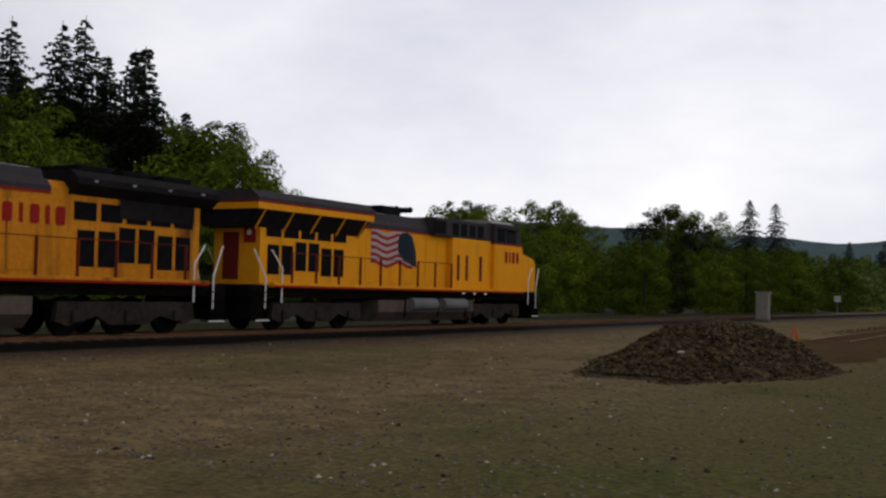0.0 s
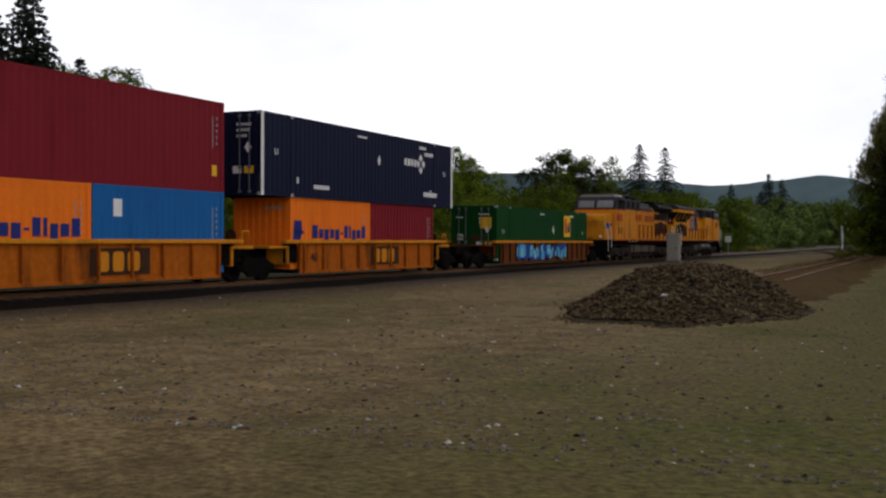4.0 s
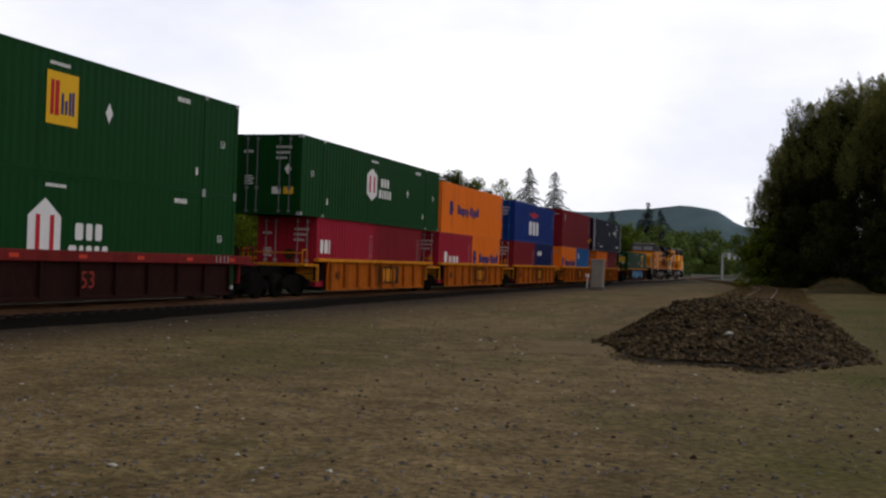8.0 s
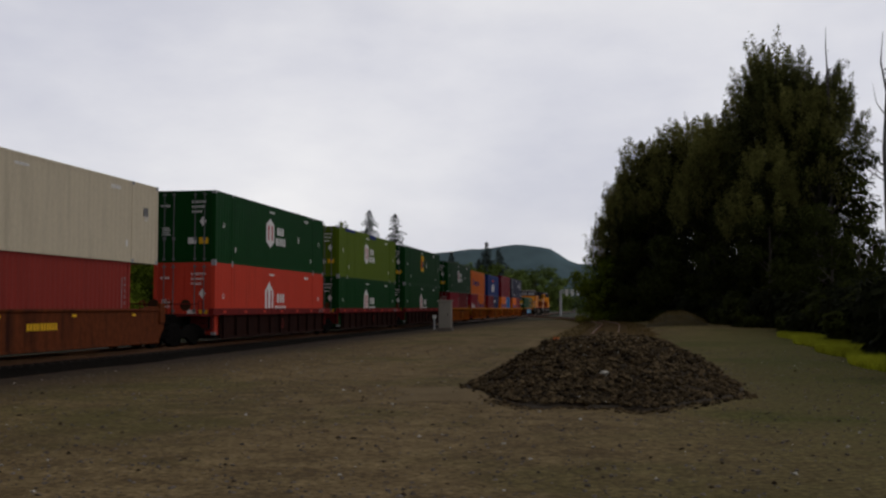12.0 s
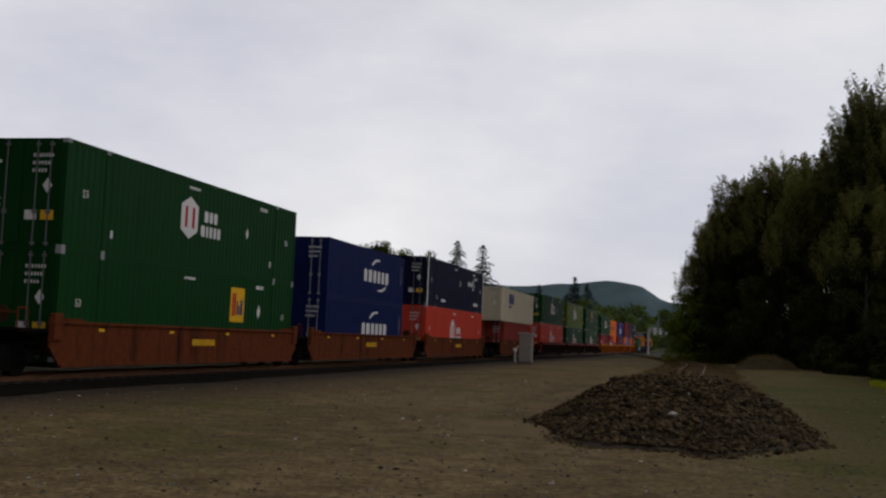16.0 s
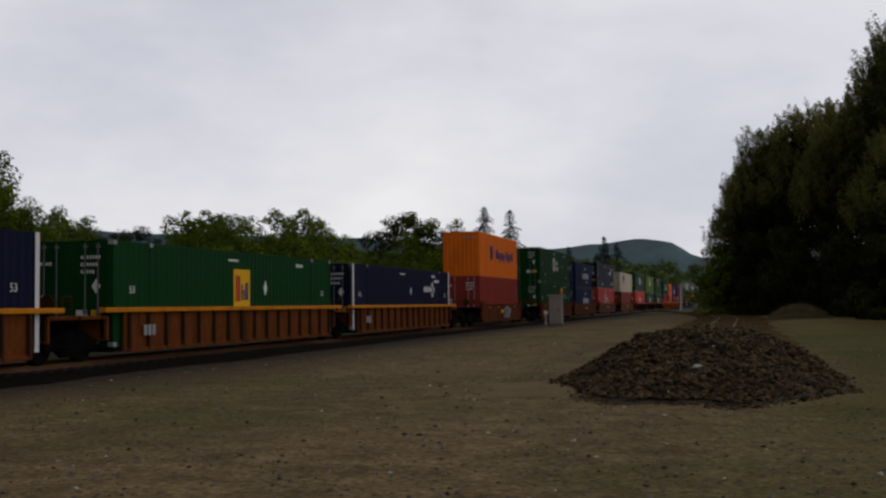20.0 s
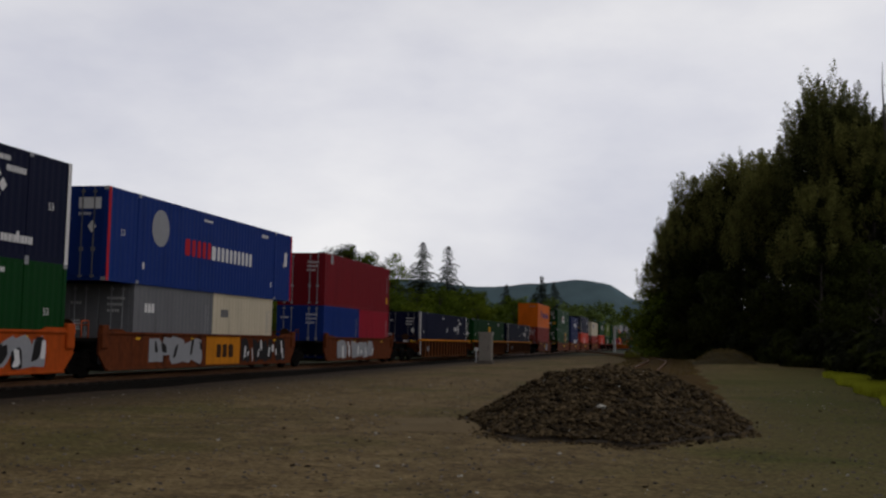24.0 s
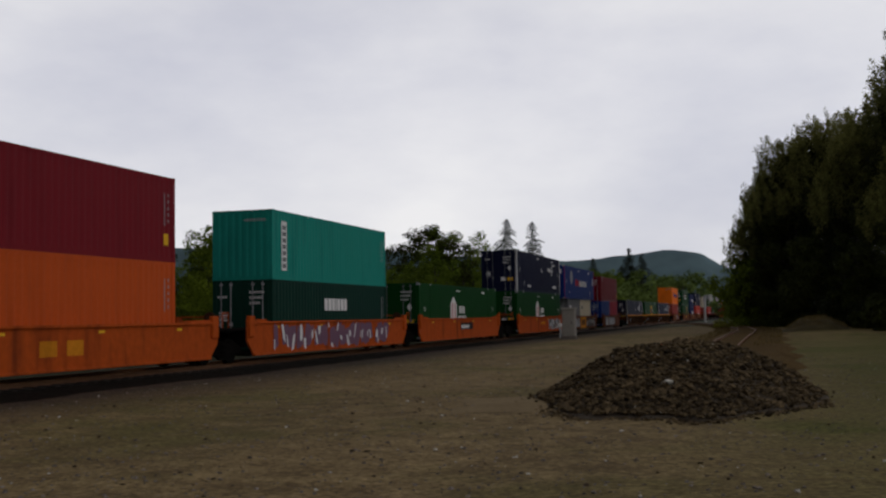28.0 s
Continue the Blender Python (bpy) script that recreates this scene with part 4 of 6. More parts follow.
for tr, x, y, z, a in ((R1, 5.3, 117, 21.2, 1.2), (R1, 9.0, 110, 20.6, 2.9), (R2, 3.6, 126, 20.0, 2.2), (R2, 0.2, 133, 18.5, 4.0), (R3, 15.4, 94, 22.0, 4.3), (R1, 13.6, 91, 19.5, 0.6), (R4, 16.5, 84, 8, 5.0), (R1, 7.3, 104, 17.5, 5.2),
                       (R5, 10.6, 104, 23.2, 2.5), (R5, 7.4, 121, 22.8, 4.4), (R4, 16.0, 92, 14.0, 2.2), (R4, 14.6, 89, 15.5, 4.7), (R4, 11.0, 94, 15.0, 0.7), (R4, 6.5, 108, 14.0, 3.9), (R4, 2.6, 118, 12.5, 1.8),
                       (R2, 10.4, 88, 14.5, 0.9), (R4, 12.6, 78, 8.5, 3.6), (R4, 4.0, 113, 9, 3.3), (R4, 7.3, 99, 9, 5.3), (R4, 0.8, 120, 9, 1.3), (R4, 10.2, 84, 9, 2.0), (R4, 12.5, 72, 6.5, 1.4), (R4, 0.0, 124, 8, 2.6),
                       (R4, 13.8, 63, 5.0, 2.4), (R4, -2.0, 146, 9, 0.2), (R2, 2.0, 150, 17.5, 1.1), (R4, 21, 78, 6.0, 1.0), (R4, 26, 84, 6.0, 2.0), (R4, 18, 70, 4.8, 4.0), (R4, 22, 62, 4.4, 5.0)):
    top(tr, x, y, z, a)
put(dead_tree(31, 16.4, "bare grey forked snag above the bushes"), 13.2, 60, 0)
put(dead_tree(32, 24.6, "thin bare snag behind the alders", False), 15.8, 91, 2)


def bush(seed, material, label, leaves=3200, size=0.2):
    rng = random.Random(seed)
    b = empty("bush", label, "bush", "bushes along the yard")
    cl = [(rng.uniform(-1.5, 1.5), rng.uniform(-1.5, 1.5), rng.uniform(0.1, 1.5), rng.uniform(0.4, 0.9)) for _ in range(16)]
    bm = bmesh.new()
    for c in cl[:9]:
        tube(bm, (c[0] * 0.2, c[1] * 0.2, -0.2), c[:3], 0.03, 5, 0.01)
    part("stems", bm, "bark", b)
    sheet("foliage", *leaf_cloud(rng, cl, leaves, size), material, b)
    return b


B1 = put(bush(41, "leaf_dark", "dense dark bush at the foot of the trees"), 10.6, 64)
B2 = put(bush(42, "leaf_b", "green bush beside the grass verge"), 10.4, 52)
brng = random.Random(44)
for k in range(30):
    y = 26 + 2.9 * k + brng.uniform(-1, 1)
    x = (9.0 + 0.045 * (y - 29) + brng.uniform(0, 2.6)) if y < 75 else 9.6 - (y - 75) * 0.18 + brng.uniform(0, 2)
    again(brng.choice((B1, B2, B1)), x, y, brng.uniform(0, 6), brng.uniform(0.7, 1.5))
for k in range(12):
    again(B1, 13 + brng.uniform(0, 5), 34 + 4 * k, brng.uniform(0, 6), brng.uniform(1.4, 2.1))

# low weeds: a clump at the spur's curve, a bright row beyond the railway
for x, y, wide, high, words in ((-5.1, 120, 0.55, 0.40, "low yellow-brown weed clump at the spur's curve"), (-26.4, 178, 0.8, 0.5, "low bright green bush beyond the railway"), (-23.4, 179, 0.9, 0.46, "low bright green bush beyond the railway")):
    w = put(bush(int(wide * 100) + int(-x), "weed_green", words, 2600, 0.16), x, y)
    w.scale = (wide, 0.8, high)


def blades(count, place, height, seed):
    rng = random.Random(seed)
    v, f = [], []
    for _ in range(count):
        x, y, z = place(rng)
        h, a, w = height * rng.uniform(0.5, 1.3), rng.uniform(0, 6.28), rng.uniform(0.008, 0.02)
        lx, ly = rng.uniform(-0.4, 0.4) * h, rng.uniform(-0.4, 0.4) * h
        k = len(v)
        v += [(x - w * math.cos(a), y - w * math.sin(a), z - 0.02), (x + w * math.cos(a), y + w * math.sin(a), z - 0.02), (x + lx, y + ly, z + h)]
        f.append((k, k + 1, k + 2))
    return v, f


def verge_at(rng):
    y = 20 + 44 * rng.random()
    x = 6.35 + 0.050 * (y - 29) + 1.9 * rng.random() ** 1.2 + 0.22 * math.sin(y * 0.7)
    return x, y, land(x, y)


tagged(sheet("grass_verge", *blades(48000, verge_at, 0.24, 51), "grass"), "bright yellow-green grass verge beside the dark bushes", "grass", kind="stuff")


def weeds_at(rng):
    y = 52 + 95 * rng.random()
    x = spur_x(y) + rng.choice((-1, 1)) * (1.3 + rng.random() * 1.4)
    return x, y, land(x, y)


def heap_weeds_at(rng):
    a, r = rng.uniform(0, 6.283), rng.random() ** 0.5
    x, y = 3.45 + 2.3 * r * math.cos(a), 86 + 2.8 * r * math.sin(a)
    return x, y, land(x, y) - 0.05 + 0.88 * min(1, 1.5 * max(0.0, 1 - r)) ** 0.7


tagged(sheet("weed_cover", *blades(2500, heap_weeds_at, 0.3, 53), "weed", heap, "dry brown weeds on the heap"), kind="stuff")
tagged(sheet("track_weeds", *blades(6000, weeds_at, 0.2, 52), "weed"), "dry brown weeds along the spur track", "weeds", kind="stuff")

# wood across the railway
L1 = top(broad_tree(61, 9.5, 5.0, 0.05, "leaf_a", 12500, 0.165), -38, 76, 8.6, 0, True)
L2 = top(broad_tree(62, 8.5, 4.8, 0.0, "leaf_c", 12000, 0.165, label="bright green broad-leaved tree behind the railway"), -46, 60, 8.2, 1, True)
L3 = top(broad_tree(63, 10.5, 4.0, 0.15, "leaf_b", 9000, 0.16, label="thin-crowned tree with open branches"), -64, 200, 19.8, 2, True)
for tr, x, y, z, a in ((L3, -70.5, 204, 17.2, 1), (L3, -58.5, 198, 16.8, 4), (L1, -73, 140, 15.6, 2), (L2, -66, 141, 15.5, 0.4), (L1, -60, 139, 15.0, 5), (L2, -55.5, 142, 12.6, 3), (L3, -78.5, 143, 13.2, 2.2), (L2, -57.5, 138, 14.6, 1.9), (L1, -77, 141, 15.4, 4.1), (L1, -61, 202, 19.6, 3.3), (L2, -55, 205, 16.0, 0.8)):
    top(tr, x, y, z, a)
lrng = random.Random(66)
# front rows beside the line
for x, y, z in ((-36.5, 82, 7.6), (-41, 76, 7.8), (-43, 64, 7.2), (-47, 66, 7.6), (-39.5, 80, 7.4), (-32, 82, 7.0), (-45, 70, 7.2), (-34, 90, 7.0), (-34, 79, 7.0), (-41.5, 69, 7.6), (-36, 70, 6.0), (-31, 76, 6.2), (-26.5, 88, 6.6), (-31.5, 86, 6.8), (-27, 98, 6.6), (-26, 108, 7.0), (-30, 94, 6.5), (-26, 118, 7.4), (-28, 128, 7.6), (-26, 140, 8), (-29, 152, 8.6), (-25, 164, 8.4), (-33, 165, 9.4),
                (-50, 56, 9.2), (-44, 53, 8.0), (-40, 58, 6.0), (-48, 46, 9.6), (-42, 44, 7.6), (-38, 38, 7.2), (-46, 36, 9.6), (-40, 28, 8), (-48, 26, 9.8), (-36, 18, 7.6), (-45, 16, 9.5),
                (-54, 66, 8.4), (-49, 72, 6.8), (-44, 82, 6.4), (-38, 92, 6.2), (-36, 106, 6.6), (-36, 122, 7.0), (-38, 140, 8.0),
                (-56, 60, 11.5), (-58, 52, 12.5), (-54, 44, 12.5), (-60, 42, 14), (-56, 34, 13.5), (-62, 30, 15), (-58, 22, 14), (-64, 50, 15), (-60, 66, 11.8), (-66, 56, 16.0), (-70, 48, 17), (-68, 38, 17.5), (-74, 58, 18),
                (-62.5, 69, 14.2), (-59, 72.5, 12.2), (-56, 75, 10.8), (-52, 79, 8.8), (-66, 66, 16.0), (-72, 66, 17), (-78, 50, 19), (-76, 40, 19)):
    top(lrng.choice((L1, L2, L1, L2, L3)), x, y, z * lrng.uniform(0.97, 1.07), lrng.uniform(0, 6))
for x, y, z in ((-57, 62, 15.6), (-53.5, 61.5, 14.6), (-51, 61, 13.4), (-48.5, 61, 11.6), (-45.5, 58, 9.2), (-42, 57, 8.3), (-38.5, 56, 7.4), (-62, 72, 16.8), (-84, 62, 22.0), (-80, 66, 21.0), (-74, 64, 19.5)):
    top(lrng.choice((L1, L2, L1, L2)), x, y, z, lrng.uniform(0, 6))
F1 = top(conifer(71, 17, 6.6, gaps=0.28), -65.8, 60, 24.2, 0, True)
F2 = top(conifer(72, 15, 5.4, gaps=0.26), -60.2, 60.4, 20.9, 0, True)
for tr, x, y, z in ((F1, -68.7, 60, 24.1), (F2, -63.0, 60, 20.6), (F1, -75.4, 60, 25.2), (F2, -58.6, 60, 20.9), (F2, -54.4, 60.5, 15.4), (F1, -82, 57, 26), (F1, -66.8, 63, 20.5), (F2, -70.5, 57, 19.5), (F1, -78, 50, 23), (F2, -60.5, 63, 17.5), (F2, -80, 36, 27), (F1, -66, 31, 24)):
    top(tr, x, y, z, lrng.uniform(0, 6))
top(conifer(73, 20.0, 7.5, "needle", 0.15, "tall open-crowned fir beyond the railway"), -49.4, 204, 20.6, 0, True)
top(conifer(74, 18.8, 6.2, "needle", 0.05, "slender pointed fir beyond the railway"), -43.3, 199, 19.3, 0, True)

top(L2, -2.4, 128, 10.6, 2.0)

# far woods down the line
W1 = top(broad_tree(81, 10, 5.0, 0.05, "leaf_far", 3600, 0.34, label="far green broad-leaved tree down the line"), -60, 215, 10.5, 0, True)
W2 = top(broad_tree(82, 9, 4.8, 0.0, "leaf_far", 3400, 0.34, label="far bright green tree down the line"), -48, 228, 9.8, 1, True)
frng = random.Random(77)
for k in range(58):
    y = 185 + 130 * frng.random()
    x = -85 + 90 * frng.random()
    if abs(x - track_x(y)) < 8 or (x > -26 and y < 255):
        x = -28 - 34 * frng.random()
    top(frng.choice((W1, W2, W1)), x, y, (7.8 + 3.2 * frng.random()) * y / 230, frng.uniform(0, 6))
for x, y, z in ((-38, 290, 19.4), (-35, 293, 18.2), (-47.5, 290, 17), (-41, 296, 15)):
    top(frng.choice((F1, F2)), x, y, z, frng.uniform(0, 6))

# green far wood, placed and sized to fit the camera's view
for k in range(26):
    x, y = -31 - 52 * (k + frng.random()) / 26, 470 + 70 * frng.random()
    top(frng.choice((W1, W2, W1)), x, y, (14.5 + 5.0 * math.sin(k * 0.42 + 0.4) ** 2) * frng.uniform(0.9, 1.08), frng.uniform(0, 6))
for x, y, z in ((-8, 330, 9), (-4, 322, 10), (0, 318, 10), (-11, 360, 8), (-12, 420, 10)):
    top(W1, x, y, z, frng.uniform(0, 6))


# ---- train ----
V0, DRAG = 17.355, 0.0257


def gone(t):
    """How far the train has rolled after t seconds."""
    return V0 * t - DRAG * t * t


MOVING = []


def rolls(thing, y0, x=0.0, z=0.0):
    """Notes a thing of the train that stands y0 along the line at the start."""
    MOVING.append((thing, y0, x, z))
    thing.matrix_basis = pose(track_x(y0) + x, y0, RAIL + z, 0, 0, math.degrees(LEAN))
    return thing


def word(bm, x, y, z, widths, h, gap=0.2, slant=0.0):
    """A row of plain upright bars that stands for lettering on the +x side, from y on towards +y."""
    for w in widths:
        k = h * w
        bx(bm, x, x + 0.006, y, y + k, z, z + h)
        y += k + h * gap
    return y


def corrugated(length, width, height, pitch, deep):
    """A container's box: corrugated long sides, plain roof and floor."""
    bm = bmesh.new()
    w, l = width / 2, length / 2
    bx(bm, -w + deep + 0.004, w - deep - 0.004, -l + 0.03, l - 0.03, 0.12, height - 0.05)
    for sg in (-1, 1):
        prof, y = [], -l + 0.14
        n = max(1, int((2 * l - 0.28) / pitch))
        p = (2 * l - 0.28) / n
        for k in range(n):
            prof += [(w - 0.006, y), (w - 0.006, y + 0.34 * p), (w - deep, y + 0.5 * p), (w - deep, y + 0.84 * p)]
            y += p
        prof.append((w - 0.006, y))
        lo = [bm.verts.new((sg * x, yy, 0.13)) for x, yy in prof]
        hi = [bm.verts.new((sg * x, yy, height - 0.06)) for x, yy in prof]
        for k in range(len(prof) - 1):
            q = (lo[k], lo[k + 1], hi[k + 1], hi[k])
            bm.faces.new(q if sg > 0 else q[::-1])
    return bm


BOX = {}
LETTER = bpy.data.meshes.new("letter_bar")
lb = one(bx, 0, 0.008, 0, 1, 0, 1)
lb.to_mesh(LETTER)
lb.free()
LETTER.materials.append(M["mark_white"])


def glyph(outline):
    """A unit block that stands for one letter: a plain solid shape."""
    me = bpy.data.meshes.new("letter_shape")
    bm = one(prism, outline, 0, 0.008)
    bm.to_mesh(me)
    bm.free()
    me.materials.append(M["mark_white"])
    return me


GLYPHS = [glyph([(0.14, 0), (0.86, 0), (1, 0.12), (1, 0.88), (0.86, 1), (0.14, 1), (0, 0.88), (0, 0.12)])]
MARK53 = []


def size_mark(c, w, y, z, size):
    """The length mark of a long container, painted near its corners."""
    if not MARK53:
        MARK53.append(text_part("size_mark", "53", 1.0, "mark_white", None, pose(0, 0, 0)).data)
        bpy.data.objects.remove(bpy.data.objects["size_mark"])
    share("size_mark", MARK53[0], c, pose(w + 0.002, y, z, 90, 0, 90) @ Matrix.Diagonal((size, size, 1, 1)))


def box_mesh(kind, length, width, height, pitch, deep):
    key = (kind, length, height)
    if key not in BOX:
        out = {}
        w, l, h = width / 2, length / 2, height
        out["shell"] = corrugated(length, width, height, pitch, deep)
        fr = bmesh.new()
        for sx in (-1, 1):
            x0, x1 = (w - 0.07, w) if sx > 0 else (-w, -w + 0.07)
            bx(fr, x0, x1, -l, l, 0.0, 0.14)
            bx(fr, x0, x1, -l, l, h - 0.09, h)
        for sy in (-1, 1):
            y0, y1 = (l - 0.07, l) if sy > 0 else (-l, -l + 0.07)
            bx(fr, -w + 0.07, w - 0.07, y0, y1, 0, 0.12)
            bx(fr, -w + 0.07, w - 0.07, y0, y1, h - 0.10, h)
        out["frame"] = fr
        spots = [l - 0.08, -l + 0.08] + ([6.09, -6.09] if length > 13 else [])
        out["corner_post"] = one(bx, -0.078, 0.078, -0.085, 0.085, 0.0, h + 0.004)
        out["corner_casting"] = one(bx, -0.083, 0.083, -0.09, 0.09, -0.003, 0.115)
        d1 = bmesh.new()
        bx(d1, -w + 0.17, -0.02, -l - 0.012, -l + 0.03, 0.14, h - 0.12, 0.01)
        out["door"] = d1
        rb = bmesh.new()
        for x in (-0.85, -0.45):
            tube(rb, (x, -l - 0.05, 0.06), (x, -l - 0.05, h - 0.06), 0.02, 6)
            bx(rb, x - 0.06, x + 0.06, -l - 0.07, -l - 0.014, 0.9, 1.02)
            bx(rb, x - 0.06, x + 0.06, -l - 0.07, -l - 0.014, 0.10, 0.16)
            bx(rb, x - 0.06, x + 0.06, -l - 0.07, -l - 0.014, h - 0.2, h - 0.14)
        out["locking_bar"] = rb
        rf = bmesh.new()
        n = int(length / 0.6)
        for k in range(n):
            y = -l + 0.3 + k * (length - 0.6) / (n - 1)
            bx(rf, -w + 0.12, w - 0.12, y - 0.09, y + 0.09, h - 0.052, h - 0.02)
        out["roof_rib"] = rf
        for k, bm in out.items():
            me = bpy.data.meshes.new(k)
            bm.to_mesh(me)
            bm.free()
            me.materials.append(M["grey"])
            out[k] = me
        out["spots"] = [(x, y) for y in spots for x in (-w + 0.075, w - 0.075)]
        BOX[key] = out
    return BOX[key]


def dressed(name, me, parent, material, m=None, label=""):
    ob = new(name, me)
    ob.parent = parent
    if m is not None:
        ob.matrix_local = m
    ob.material_slots[0].link = "OBJECT"
    ob.material_slots[0].material = M[material]
    if label:
        ob["label"] = label
    return ob


def flip():
    return Matrix.Diagonal((-1, 1, 1, 1))


def container(kind, colour, height, label, post="", bar="", blind=False):
    length, width, pitch, deep = {"20": (6.06, 2.44, 0.28, 0.020), "40": (12.19, 2.44, 0.28, 0.020), "53": (16.15, 2.59, 0.3, 0.016)}[kind]
    c = empty("shipping_container", label, "container", "containers on the train")
    ms = box_mesh(kind, length, width, height, pitch, deep)
    dressed("shell", ms["shell"], c, colour)
    dressed("frame", ms["frame"], c, colour)
    for x, y in ms["spots"]:
        dressed("corner_post", ms["corner_post"], c, post or colour, pose(x, y, 0))
        for z in (0, height - 0.11):
            dressed("corner_casting", ms["corner_casting"], c, "spray_grey" if kind == "53" and not post and x > 0 else colour, pose(x, y, z))
    dressed("roof_rib", ms["roof_rib"], c, colour)
    for m in () if blind else (Matrix.Identity(4), flip()):
        d = dressed("door", ms["door"], c, colour, m)
        dressed("locking_bar", ms["locking_bar"], d, bar or ("grey" if kind == "53" else "spray_grey"))
    if blind:
        w, l = width / 2, length / 2
        bm = bmesh.new()
        edge = []
        for k in range(8):
            x = -w + 0.22 + k * (width - 0.44) / 7
            edge += [(x - 0.10, 0.004), (x - 0.06, -0.02), (x + 0.06, -0.02), (x + 0.10, 0.004)]
        rows = [[bm.verts.new((x, -l + o, z)) for x, o in edge] for z in (0.13, height - 0.11)]
        for i in range(len(edge) - 1):
            bm.faces.new((rows[0][i], rows[0][i + 1], rows[1][i + 1], rows[1][i]))
        part("end_wall", bm, colour, c, "corrugated end wall")
        c["blind"] = True
    return c, width / 2, length / 2


def side_marks(c, w, l, h, kind, seed):
    """Small pale stencil bars: the number by the front corner, the weight panel on the door."""
    rng = random.Random(seed)
    bm = bmesh.new()
    if kind == "53":
        word(bm, w, l - 3.6, h - 0.38, [0.5, 0.5, 0.5, 0.5, 0.15, 0.5, 0.5, 0.5], 0.13)
        word(bm, w, -1.2, h - 0.34, [0.6] * 12, 0.08)
        bx(bm, w, w + 0.006, -l + 2.3, -l + 2.42, 0.5, 0.72)
        bx(bm, w, w + 0.006, l - 2.5, l - 2.38, 0.5, 0.72)
        for y in (-l + 0.95, l - 0.95):
            size_mark(c, w, y, 1.45, 0.30)
    else:
        bx(bm, w, w + 0.006, l - 0.62, l - 0.585, h - 1.5, h - 0.5)
        for k in range(5):
            bx(bm, w, w + 0.006, l - 0.42, l - 0.37, h - 0.6 - 0.2 * k, h - 0.5 - 0.2 * k)
    tagged(part("stencil", bm, "mark_white" if kind == "53" else "spray_grey", c, "small white stencil marks"), kind="stuff")
    if c.get("blind"):
        bm = bmesh.new()
        for q in range(9):
            bx(bm, 0.1 + 0.1 * q, 0.16 + 0.1 * q, -l - 0.028, -l - 0.0215, h - 0.42, h - 0.33)
        tagged(part("end_stencil", bm, "spray_grey", c, "small pale stencil marks on the end wall"), kind="stuff")
        return
    bm = bmesh.new()
    yy = -l - 0.018
    for k in range(3):
        for q in range(7 - k):
            bx(bm, 0.3 + 0.09 * q, 0.35 + 0.09 * q, yy, yy + 0.004, h - 0.5 - 0.2 * k, h - 0.41 - 0.2 * k)
    for q in range(4):
        bx(bm, -1.0 + 0.1 * q, -0.94 + 0.1 * q, yy, yy + 0.004, h - 0.66, h - 0.57)
    for k in range(4):
        bx(bm, -0.95, -0.6 - 0.05 * (k % 2), yy, yy + 0.004, 1.1 + 0.09 * k, 1.14 + 0.09 * k)
    tagged(part("door_stencil", bm, "mark_white", c, "small white stencil marks on the door"), kind="stuff")
    if kind == "53":
        part("door_placard", one(prism, [(-0.14, 0), (0, -0.2), (0.14, 0), (0, 0.2)], 0, 0.004), "mark_white", c, "white diamond placard on the door").matrix_local = pose(0.78, -l - 0.03, h - 1.25, 0, 0, -90)


def mark_house(c, w, z, y, h, inner, words=True):
    """White house-shaped sign with two upright bars in it, and two rows of pale bars."""
    bm = bmesh.new()
    k = h * 0.40
    prism(bm, [(y - k, z), (y + k, z), (y + k, z + h * 0.72), (y, z + h), (y - k, z + h * 0.72)], w, w + 0.008)
    m = part("sign", bm, "mark_white", c, "white house-shaped sign")
    bm = bmesh.new()
    for o in (-0.5, 0.28):
        bx(bm, w + 0.008, w + 0.014, y + o * k * 1.1, y + (o + 0.24) * k * 1.1, z + 0.06 * h, z + 0.74 * h)
    part("emblem", bm, inner, m, "dark bars on the sign")
    if words:
        mark_words(c, w, z + h * 0.36, y + h * 0.78, [0.75, 0.6, 0.65], h * 0.28, "mark_white", 0.3)
        mark_words(c, w, z + h * 0.0, y + h * 0.62, [0.75, 0.4, 0.55, 0.5, 0.55], h * 0.27, "mark_white", 0.3)


def mark_hexagon(c, w, z, y, h, inner):
    bm = bmesh.new()
    k = h * 0.43
    prism(bm, [(y - k, z + 0.2 * h), (y, z), (y + k, z + 0.2 * h), (y + k, z + 0.8 * h), (y, z + h), (y - k, z + 0.8 * h)], w, w + 0.008)
    m = part("sign", bm, "mark_white", c, "white six-sided sign")
    bm = bmesh.new()
    for o in (-0.55, 0.3):
        bx(bm, w + 0.008, w + 0.014, y + o * k, y + (o + 0.27) * k, z + 0.26 * h, z + 0.76 * h)
    part("emblem", bm, inner, m, "dark bars on the sign")
    mark_words(c, w, z + h * 0.48, y + h * 0.78, [0.75, 0.6, 0.65], h * 0.27, "mark_white", 0.3)
    mark_words(c, w, z + h * 0.12, y + h * 0.62, [0.75, 0.4, 0.55, 0.5, 0.55], h * 0.27, "mark_white", 0.3)


